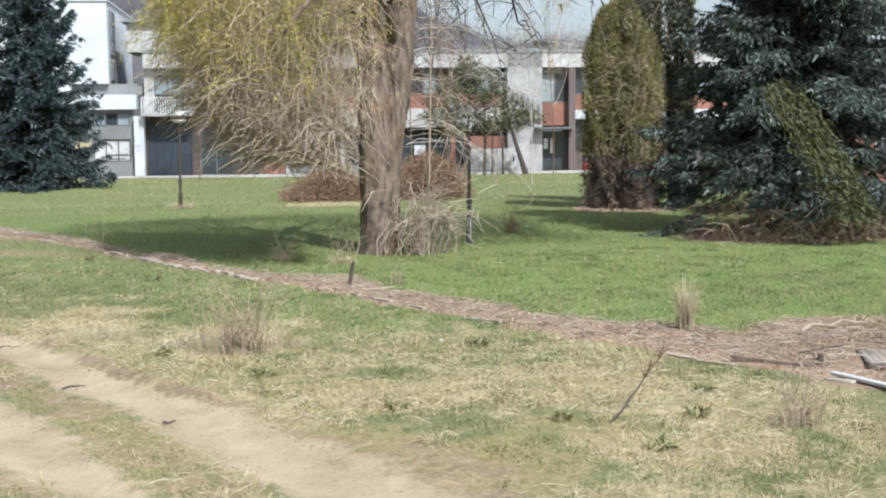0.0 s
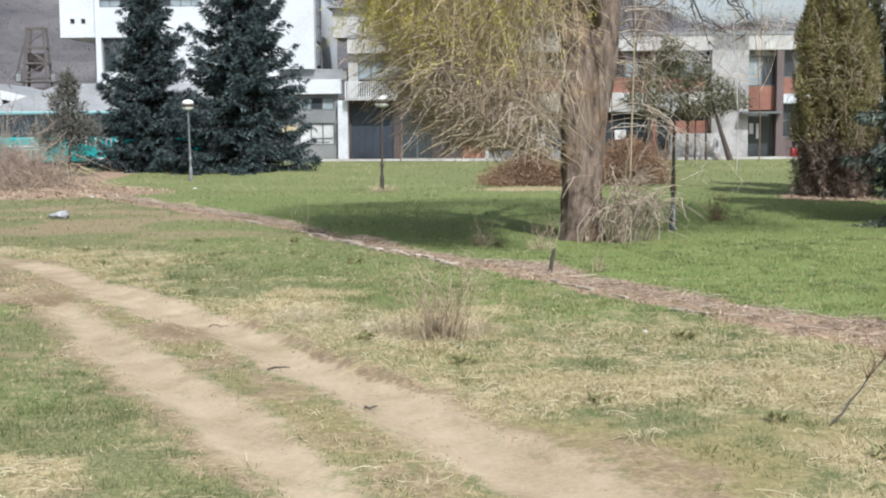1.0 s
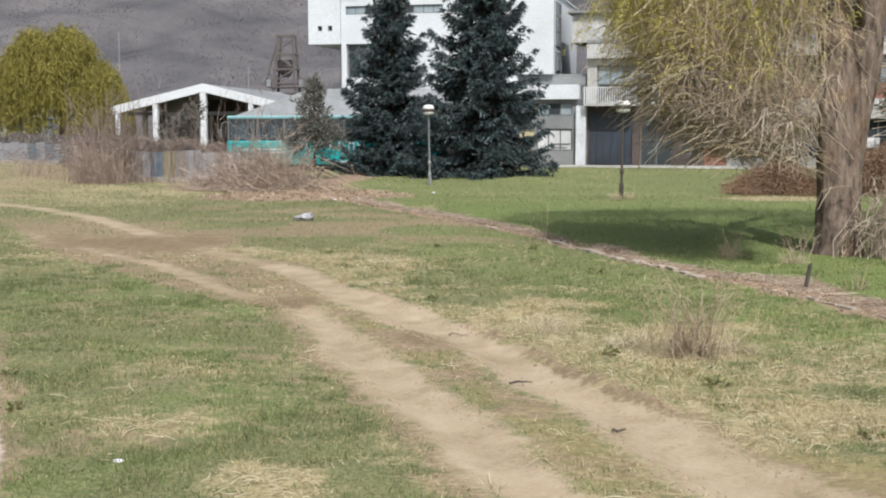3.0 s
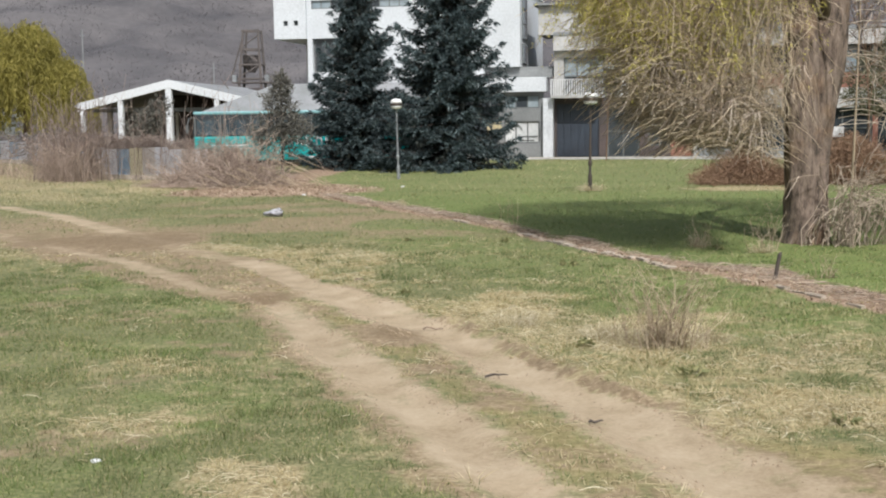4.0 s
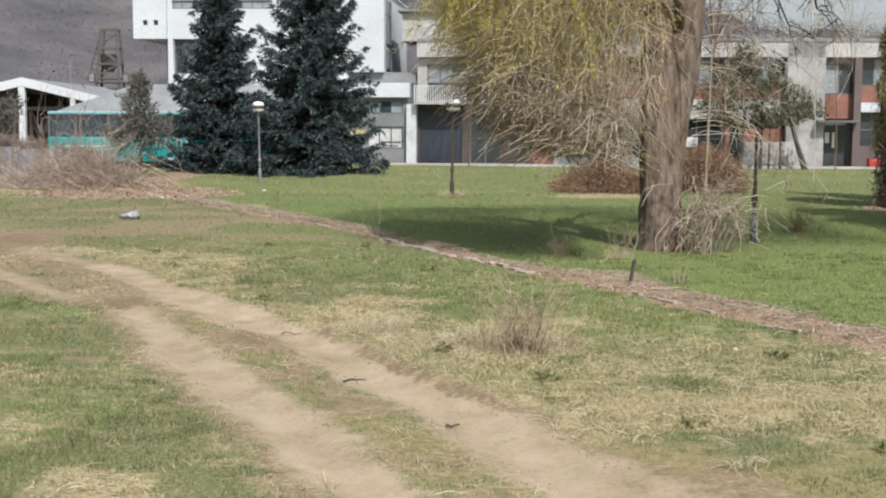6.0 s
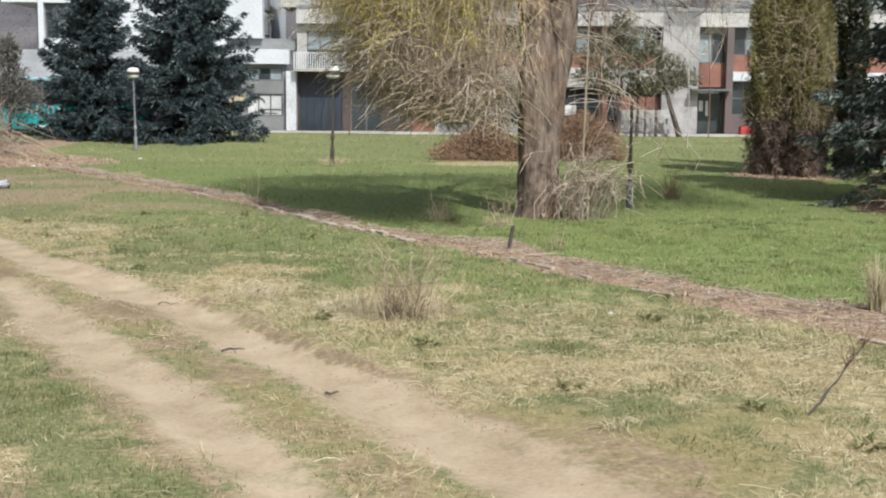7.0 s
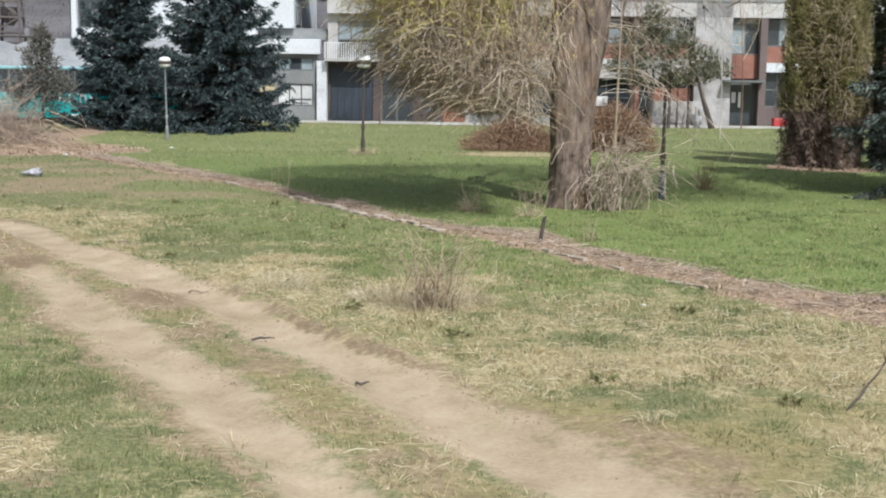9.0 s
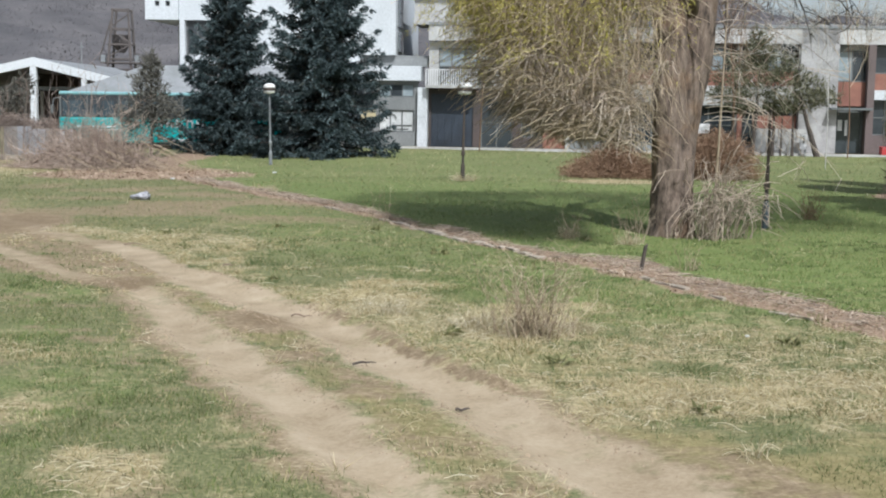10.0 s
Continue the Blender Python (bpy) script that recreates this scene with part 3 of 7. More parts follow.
    damp = np.maximum(damp, step(1.1, 0.4, np.hypot((x + 1.25) / 0.45, (y - 15.1) / 0.75) + wob * 0.9) * 0.7)
    # shade over the litter on the right, painted as darker ground
    damp = np.maximum(damp, step(1.2, 0.6, np.hypot((x - 10.2) / 2.0, (y - 11.6) / 2.0) + wob * 0.8) * 0.75)
    worn = step(0.50, 0.70, value_noise(x, y, 0.42, 43) * 0.7 + w2 * 0.3 + 0.15)
    sand = sand * (1 - 0.30 * worn)
    mud = np.maximum(mud, worn * (sand > 0.3) * 0.35)
    trod = line_distance(x, y, FOOTPATH)
    path = step(0.60, 0.47, trod + wob * 0.2)
    mud = np.maximum(mud, step(0.86, 0.62, trod + wob * 0.8) * 0.62)
    reach = np.interp(y, [9, 12.5, 13.4, 14.6, 16.2, 18.4, 20.6, 22.5, 27, 33.6, 41, 50], [3.2, 2.3, 1.75, 1.15, 0.95, 0.8, 1.1, 0.6, 0.4, 0.8, 0.8, 1.6])
    litter = step(-0.28, 0.0, across + wob * 0.7) * step(0.25, -0.15, across - reach + wob * 1.4)
    litter = np.maximum(litter, step(1.15, 0.8, np.hypot((x - 9.4) / 2.9, (y - 11.2) / 2.7) + wob * 0.5) * step(-0.1, 0.3, across))
    litter = np.maximum(litter, step(1.3, 0.7, np.hypot((x + 8.0) / 3.6, (y - 45.0) / 3.4) + wob))
    litter = np.maximum(litter, step(1.15, 0.75, np.hypot((x - 16.3) / 3.0, (y - 25.6) / 2.1) + wob * 0.6) * 0.8)
    litter = np.maximum(litter, step(1.1, 0.75, np.hypot((x - 16.9) / 1.9, (y - 36.3) / 1.9) + wob * 0.6) * 0.8)
    beyond = step(0.2, 1.0, across)
    strip = step(1.1, 0.6, np.hypot((x - 8.8) / 2.8, (y - 43.4) / 1.7) + wob * 0.5)
    lush = beyond * (0.62 + 0.38 * step(46, 32, y)) * step(84, 66, y) * (0.72 + 0.28 * w3) * (1 - strip)
    lush = np.maximum(lush, (1 - beyond) * step(3.2, 1.2, np.abs(across + 1.4) + w1) * step(12.5, 16, y) * step(36, 27, y) * (0.40 + 0.3 * w3))
    outer = step(-0.1, -0.5, il) * (cl < 0) * step(26, 20, y)
    lush = np.maximum(lush, outer * (0.12 + 0.30 * step(0.4, 0.7, w4)))
    dry = 0.10 + 0.52 * step(0.36, 0.62, w3 * 0.30 + w4 * 0.25 + w5 * 0.22 + value_noise(x, y, 0.2, 17) * 0.23)
    dry = dry * (1 - 0.7 * lush * step(50, 34, y)) * (1 - 0.35 * outer) * (1 - 0.5 * step(24, 29, y))
    dry = np.maximum(dry, spots_of(x, y, STRAW, wob * 1.3) * (0.55 + 0.45 * step(0.2, 0.5, w5)))
    verge = step(-1.3, -0.3, ir + w1 * 0.9) * (cr > 0) * step(18, 15, y) * step(8.8, 10.5, y)
    dry = np.maximum(dry, verge * (0.45 + 0.45 * w5))
    dry = np.maximum(dry, step(36, 48, y) * (0.06 + 0.26 * step(0.35, 0.75, w3 * 0.5 + w4 * 0.5)) * beyond)
    dry = np.maximum(dry, step(-9, -13, x) * step(34, 42, y) * (0.30 + 0.45 * w4))
    dry = np.maximum(dry, strip * 0.95)
    moss = spots_of(x, y, MOSS, wob)
    moss = np.maximum(moss, between * (0.3 + 0.4 * step(0.35, 0.6, w4))) * (1 - sand)
    hollow = (0.3 + 0.7 * outer) * (1 - beyond) * step(26, 20, y) * step(0.60, 0.74, value_noise(x, y, 0.75, 28) * 0.75 + value_noise(x, y, 0.2, 29) * 0.25)
    mud = np.maximum(mud, hollow * 0.5)
    return dict(sand=sand, mud=mud, damp=damp, litter=litter, path=path, lush=lush, dry=dry, moss=moss, rut=np.maximum(step(0.05, 0.3, ir), step(0.05, 0.3, il)) * step(24, 19, y))


def ground_height(x, y):
    m = masks(x, y)
    z = (value_noise(x, y, 1.3, 21) - 0.5) * 0.05 + (value_noise(x, y, 0.35, 22) - 0.5) * 0.035 * (1 - m["sand"] * 0.85) + (value_noise(x, y, 6, 23) - 0.5) * 0.08
    z = z - 0.055 * m["rut"] + 0.05 * m["litter"] * value_noise(x, y, 0.5, 24)
    ys, xs = [q[1] for q in reversed(SCARP)], [q[0] for q in reversed(SCARP)]
    right = x - np.interp(y, ys, xs) + (value_noise(x, y, 0.3, 26) - 0.5) * 0.2
    return z + 0.07 * step(0.0, 0.12, right) * step(1.3, 0.3, right) * step(10.6, 11.6, y) * step(17.4, 16.4, y)


def ground_z(x, y):
    return float(ground_height(np.array([float(x)]), np.array([float(y)]))[0])


def growing(start, stop, first, rate):
    out, d = [start], first
    while out[-1] < stop:
        out.append(out[-1] + d)
        d *= rate
    return out


def build_ground():
    right, up = growing(9.0, 1800.0, 0.1, 1.05), growing(21.0, 2500.0, 0.1, 1.022)
    xs = np.array([-v for v in reversed(right)] + list(np.arange(-8.91, 8.95, 0.09)) + right)
    ys = np.array([-900.0, -300.0, -100.0, -40.0, -20.0] + list(np.arange(-10.0, 5.9, 0.4)) + list(np.arange(6.0, 20.95, 0.09)) + up)
    gx, gy = np.meshgrid(xs, ys)
    x, y = gx.ravel(), gy.ravel()
    fade = step(120, 70, np.hypot(x, y))
    z = ground_height(x, y) * fade
    nx, ny = len(xs), len(ys)
    i = (np.arange(ny - 1)[:, None] * nx + np.arange(nx - 1)[None, :]).ravel()
    f = np.stack([i, i + 1, i + 1 + nx, i + nx], axis=1)
    me = bpy.data.meshes.new("ground")
    me.vertices.add(len(x))
    me.vertices.foreach_set("co", np.stack([x, y, z], axis=1).astype(np.float32).ravel())
    me.loops.add(len(f) * 4)
    me.loops.foreach_set("vertex_index", f.astype(np.int32).ravel())
    me.polygons.add(len(f))
    me.polygons.foreach_set("loop_start", np.arange(0, len(f) * 4, 4, dtype=np.int32))
    me.update(calc_edges=True)
    for k, v in masks(x, y).items():
        if k != "rut":
            me.attributes.new(k, "FLOAT", "POINT").data.foreach_set("value", v.astype(np.float32))
    me.polygons.foreach_set("use_smooth", [True] * len(f))
    tagged(obj("ground", me, "meadow"), "spring meadow of patchy grass with worn sandy wheel ruts", "ground", kind="structure")


build_ground()


def grass(name, rng, zones, height, width, material, pick, label, lean=0.45):
    """Blades of grass over the plan; pick says where this kind grows."""
    out = []
    for y0, y1, per, size in zones:
        area = (y1 - y0) * (1.25 * (y0 + y1) / 2 + 2)
        n = int(area * per)
        y = np.sqrt(rng.uniform(y0 * y0, y1 * y1, n))
        x = rng.uniform(-0.5 * y - 1, 0.75 * y + 1)
        thin = 0.35 + 0.9 * step(0.30, 0.62, value_noise(x, y, 0.3, 35) * 0.55 + value_noise(x, y, 0.8, 36) * 0.45)
        keep = rng.uniform(size=n) < pick(x, y, masks(x, y)) * thin
        x, y = x[keep], y[keep]
        n = len(x)
        z = ground_height(x, y) - 0.01
        h = height * size * rng.uniform(0.4, 1.35, n) * (0.6 + 0.8 * value_noise(x, y, 0.45, 31))
        w = width * size * rng.uniform(0.6, 1.3, n)
        a, b = rng.uniform(0, 2 * math.pi, n), rng.uniform(0, 2 * math.pi, n)
        d = rng.uniform(0.1, 1.0, n) * h * lean * 2
        p = np.stack([x, y, z], axis=1)
        s = np.stack([np.cos(a) * w / 2, np.sin(a) * w / 2, 0 * w], axis=1)
        tip = p + np.stack([np.cos(b) * d, np.sin(b) * d, h], axis=1)
        out.append(np.stack([p - s, p + s, tip], axis=1))
    tagged(tri_mesh(name, np.concatenate(out), material), label, "grass", kind="stuff")


def bare(m):
    return np.clip(1 - m["sand"] * 1.2 - m["path"] * 1.1 - m["litter"] * 0.9 - m["mud"] * 0.9 - m["damp"] - 0.55 * m["moss"], 0, 1)


rng = np.random.default_rng(5)
grass("meadow_grass", rng, [(6.5, 12, 1300, 1.0), (12, 18, 760, 1.15), (18, 28, 320, 1.35), (28, 45, 80, 1.7), (45, 74, 16, 2.4)], 0.048, 0.009, "grass_green",
      lambda x, y, m: bare(m) * (1 - m["lush"] * 0.8) * (1 - 0.75 * m["dry"]), "short patchy spring grass on the meadow")
grass("lush_grass", rng, [(6.5, 14, 800, 1.0), (14, 22, 420, 1.0), (22, 34, 110, 1.05), (34, 50, 22, 1.1)], 0.062, 0.011, "grass_lush",
      lambda x, y, m: bare(m) * m["lush"] * (1 - 0.6 * m["dry"]), "bright green young grass under the willow and along the kerb")
grass("dry_grass", rng, [(6.5, 12, 900, 1.0), (12, 18, 560, 1.15), (18, 28, 220, 1.4), (28, 45, 60, 1.9), (45, 74, 14, 2.6)], 0.055, 0.0075, "grass_dry",
      lambda x, y, m: bare(m) * np.clip(m["dry"] * 1.1 - 0.12, 0.04, 1), "straw-coloured dead grass among the green", 0.85)


def straw(rng, count):
    """Long thin bleached blades, bent over and lying across the grass."""
    y = np.sqrt(rng.uniform(6.5 ** 2, 26.0 ** 2, count))
    x = rng.uniform(-0.45 * y - 1, 0.75 * y + 1)
    m = masks(x, y)
    keep = rng.uniform(size=count) < bare(m) * (1 - 0.7 * m["moss"]) * (1 - m["lush"] * 0.8) * (0.025 + 0.975 * step(0.35, 0.75, m["dry"])) * step(0.2, 0.6, value_noise(x, y, 0.5, 33))
    x, y = x[keep], y[keep]
    n = len(x)
    s = np.linspace(0, 1, 5)[None, :]
    a, turn, L = rng.uniform(0, 2 * math.pi, n)[:, None], rng.normal(size=n)[:, None] * 1.3, (0.07 + 0.20 * rng.uniform(0, 1, n) ** 1.6)[:, None]
    rise = rng.uniform(0.1, 0.9, n)[:, None]
    z = ground_height(x, y)[:, None] + 0.012 + np.maximum(rise * L * (s - 0.85 * s ** 2), 0)
    p = np.stack([x[:, None] + np.cos(a + turn * s) * L * s, y[:, None] + np.sin(a + turn * s) * L * s, z], axis=2)
    ob = twig_mesh("straw", p, np.linspace(0.0036, 0.0018, 5), "straw_pale", seed=18)
    tagged(ob, "long bleached straw lying over the grass", "grass", kind="stuff")


straw(rng, 64000)


def tussocks(name, rng, count, blades, height, lean, material, pick, label):
    """Blades in clumps, each spreading from one root."""
    y = np.sqrt(rng.uniform(6.5 ** 2, 24.0 ** 2, count))
    x = rng.uniform(-0.45 * y - 1, 0.75 * y + 1)
    keep = rng.uniform(size=count) < pick(x, y, masks(x, y))
    x, y = x[keep], y[keep]
    n = len(x)
    root = np.stack([x, y, ground_height(x, y) - 0.01], axis=1)
    size = rng.uniform(0.5, 1.25, n) ** 1.3
    sweep = rng.uniform(0, 2 * math.pi, n)
    p = np.repeat(root, blades, axis=0)
    k = len(p)
    sz, sw = np.repeat(size, blades), np.repeat(sweep, blades)
    a, r = rng.uniform(0, 2 * math.pi, k), np.sqrt(rng.uniform(0, 1, k))
    p[:, 0] += np.cos(a) * r * 0.09 * sz
    p[:, 1] += np.sin(a) * r * 0.09 * sz
    d = np.stack([np.cos(a) * r * lean + np.cos(sw) * lean * 0.5, np.sin(a) * r * lean + np.sin(sw) * lean * 0.5, np.ones(k)], axis=1) + rng.normal(size=(k, 3)) * 0.15
    d[:, 2] = np.abs(d[:, 2]) * (1 - 0.4 * r)
    d = d / np.linalg.norm(d, axis=1, keepdims=True) * (height * sz * rng.uniform(0.5, 1.2, k))[:, None]
    s = np.cross(d, rng.normal(size=(k, 3)))
    s = s / (np.linalg.norm(s, axis=1, keepdims=True) + 1e-9) * (0.0026 * (0.8 + p[:, 1:2] * 0.05))
    tagged(tri_mesh(name, np.stack([p - s, p + s, p + d], axis=1), material), label, "grass", kind="stuff")


tussocks("straw_clumps", rng, 15000, 26, 0.125, 1.6, "grass_dry",
         lambda x, y, m: bare(m) * (1 - m["lush"]) * step(0.30, 0.75, m["dry"]) * np.maximum(step(0.40, 0.70, value_noise(x, y, 0.9, 37)), step(0.7, 0.9, m["dry"])), "clumps of long bleached straw flattened over the meadow")
tussocks("grass_clumps", rng, 15000, 20, 0.08, 0.9, "grass_tussock",
         lambda x, y, m: bare(m) * (1 - 0.6 * m["dry"]) * (1 - 0.6 * m["lush"] * (x > -1.0)) * step(0.42, 0.72, value_noise(x, y, 0.7, 38)), "darker green clumps in the short grass")
grass("leaf_litter", rng, [(8.5, 14, 900, 1.0), (14, 22, 450, 1.2), (22, 34, 180, 1.6), (34, 52, 60, 2.4)], 0.035, 0.02, "litter",
      lambda x, y, m: np.clip(m["litter"] * 1.1 - 0.1, 0, 1), "brown fallen leaves and broken twigs along the kerb", 1.8)


grass("twig_litter", rng, [(8.5, 14, 160, 1.0), (14, 22, 80, 1.2), (22, 34, 30, 1.6)], 0.035, 0.012, "twig_pale",
      lambda x, y, m: m["litter"] * step(0.3, 0.6, value_noise(x, y, 0.5, 34)), "pale broken twigs scattered on the leaf litter", 3.5)


def reed_stems(rng, count):
    """Dead reed stems lying roughly along the kerb on the litter."""
    y = np.sqrt(rng.uniform(8.5 ** 2, 42.0 ** 2, count))
    x = kerb_x(y) + rng.uniform(0.1, 3.4, count)
    m = masks(x, y)
    keep = rng.uniform(size=count) < step(0.75, 1.0, m["litter"])
    x, y = x[keep], y[keep]
    n = len(x)
    s = np.linspace(-0.5, 0.5, 4)[None, :]
    a = np.arctan2(kerb_x(y + 0.5) - kerb_x(y - 0.5), 1.0) + rng.normal(size=n) * 0.8
    L, tilt = rng.uniform(0.10, 0.48, n)[:, None], rng.normal(size=n)[:, None] * 0.05
    z = ground_height(x, y)[:, None] + 0.03 + rng.uniform(0, 0.04, n)[:, None] + tilt * s * L
    p = np.stack([x[:, None] + np.sin(a)[:, None] * s * L, y[:, None] + np.cos(a)[:, None] * s * L, z], axis=2) + rng.normal(size=(n, 4, 3)) * 0.008
    tagged(twig_mesh("reed_stems", p, np.linspace(0.0055, 0.0035, 4), "brush_pale", seed=28), "dead pinkish-brown reed stems lying along the kerb", "reeds", kind="stuff")


reed_stems(rng, 9000)


def clods(rng, count):
    """Crumbs of earth and small stones along the edges of the ruts."""
    y = np.sqrt(rng.uniform(6.8 ** 2, 20.0 ** 2, count))
    x = rng.uniform(-5, 4, count)
    (ir, cr), (il, cl) = rut(x, y, RUT_RIGHT), rut(x, y, RUT_LEFT)
    near = np.minimum(np.abs(ir), np.abs(il))
    keep = rng.uniform(size=count) < step(0.22, 0.02, near) * step(0.35, 0.7, value_noise(x, y, 0.6, 48)) + 0.05 * ((ir > 0) | (il > 0))
    x, y = x[keep], y[keep]
    p = np.stack([x, y, ground_height(x, y)], axis=1)
    r = 0.006 + 0.016 * rng.uniform(0, 1, len(p))[:, None] ** 3
    up, tri = np.array([0, 0, 1.0]), []
    ring = [np.stack([np.cos(a0), np.sin(a0), np.full(len(p), -0.3)], axis=1) * r * rng.uniform(0.7, 1.4, (len(p), 1)) for a0 in (rng.uniform(0, 1, len(p)) + k * 2 * math.pi / 5 for k in range(5))]
    for k in range(5):
        tri.append(np.stack([p + ring[k], p + ring[(k + 1) % 5], p + up * r * 0.9], axis=1))
    tagged(tri_mesh("clods", np.concatenate(tri), "clod"), "crumbs of dry earth and small stones beside the ruts", "clods", kind="stuff")


clods(rng, 60000)


def kerb_stones():
    """The broken concrete kerb between meadow and park, stone by stone."""
    rr = random.Random(8)
    base = thing("kerb", pose(0, 0, 0), "old broken concrete kerb half sunk in leaf litter", "kerb", kind="structure")
    for (ax, ay), (bx, by) in zip(KERB[4:], KERB[5:]):
        length = math.hypot(bx - ax, by - ay)
        a = math.degrees(math.atan2(by - ay, bx - ax))
        k = int(length / 0.42)
        for i in range(k):
            if rr.random() < (0.42 if ay > 16.5 else 0.6) and not 22.5 < ay < 27.5:
                continue
            t = (i + 0.5) / k
            x, y = ax + (bx - ax) * t - 0.05, ay + (by - ay) * t
            half = length / k / 2 * rr.uniform(0.72, 0.98)
            wide = (0.04 if ay < 22.5 else 0.085) * rr.uniform(0.7, 1.15)
            bm = boxes((-half, half, -wide, wide, -0.12, rr.uniform(-0.005, 0.03)), soft=0.012)
            for v in bm.verts:
                v.co += Vector((rr.uniform(-1, 1), rr.uniform(-1, 1), rr.uniform(-1, 1))) * 0.014
            s = part("stone", bm, "kerb_stone", base)
            s.matrix_local = pose(x, y, ground_z(x, y) + 0.008, rr.uniform(-3, 3), rr.uniform(-3, 3), a + rr.uniform(-4, 4))


kerb_stones()
# ---- hillside and buildings behind the park ----


def ridge(b):
    """Height angle of the hill's skyline at a bearing, in degrees."""
    return np.interp(b, [-60, -20, -4, 4, 10, 15, 20, 28, 45], [11, 11.5, 11, 9.5, 7.4, 5.2, 4.2, 3.6, 2.8])


def hill_z(x, y):
    r, b = np.hypot(x, y), np.degrees(np.arctan2(x, y))
    top = 420 * np.tan(np.radians(ridge(b)))
    lump = (value_noise(x, y, 70, 41) - 0.5) * 14 + (value_noise(x, y, 25, 42) - 0.5) * 6
    t = step(135, 430, r)
    return -2 + (top + lump) * t * (0.55 + 0.45 * t)


def scrub(x, y):
    """Uneven tops of the low woods on the slope."""
    return step(140, 175, np.hypot(x, y)) * (3.2 * value_noise(x, y, 13.0, 46) + 2.2 * value_noise(x, y, 6.5, 47) + 0.9 * value_noise(x, y, 3.6, 48))


def build_hill():
    xs, ys = np.arange(-420, 521, 2.4), np.arange(95, 640, 2.4)
    gx, gy = np.meshgrid(xs, ys)
    x, y = gx.ravel(), gy.ravel()
    nx, ny = len(xs), len(ys)
    i = (np.arange(ny - 1)[:, None] * nx + np.arange(nx - 1)[None, :]).ravel()
    hill = quad_mesh("hillside", np.stack([x, y, hill_z(x, y) + scrub(x, y)], axis=1), np.stack([i, i + 1, i + 1 + nx, i + nx], axis=1), None)
    # soil and scrub colour greyed towards blue to stand in for distance haze
    hill.data.materials.append(surf("hill_soil_haze", (0.122, 0.114, 0.116), (0.050, 0.049, 0.055), 0.05, 0.6, 0.95, relief=0.2))
    hill.data.polygons.foreach_set("use_smooth", [True] * len(hill.data.polygons))
    tagged(hill, "wooded hillside in early spring, distance haze in its lilac-grey colour", "hill", kind="structure")
    rng = np.random.default_rng(12)
    n = 7000
    b, r = np.radians(rng.uniform(-30, 40, n)), np.sqrt(rng.uniform(160.0 ** 2, 450.0 ** 2, n))
    cx, cy = r * np.sin(b), r * np.cos(b)
    keep = value_noise(cx, cy, 38, 44) + 0.25 * value_noise(cx, cy, 11, 45) > 0.02
    cx, cy = cx[keep], cy[keep]
    n, k = len(cx), 26
    size = rng.uniform(2.5, 6.0, n)
    u = rng.normal(size=(n, k, 3)) * np.array([0.42, 0.42, 0.30])
    u[:, :, 2] = np.abs(u[:, :, 2]) + 0.15
    p = np.stack([cx, cy, hill_z(cx, cy) + scrub(cx, cy)], axis=1)[:, None, :] + u * size[:, None, None]
    up = np.tile(np.array([0, 0, 1.6]), (n * k, 1)) + u.reshape(-1, 3)
    tri = leaves_at(p.reshape(-1, 3), 0.40, 0.13, rng, up, 1.2)
    tagged(tri_mesh("bare_woods", tri, "hill_tree_haze"), "leafless trees and scrub covering the slope, greyed by painted haze", "woods", kind="stuff")


build_hill()

AT = pose(3.43, 78.6, 0, rz=-8.9)       # front corner of the factory's facade: x along it, y into it


def local(x, y, z=0, rz=0):
    return AT @ pose(x, y, z, rz=rz)


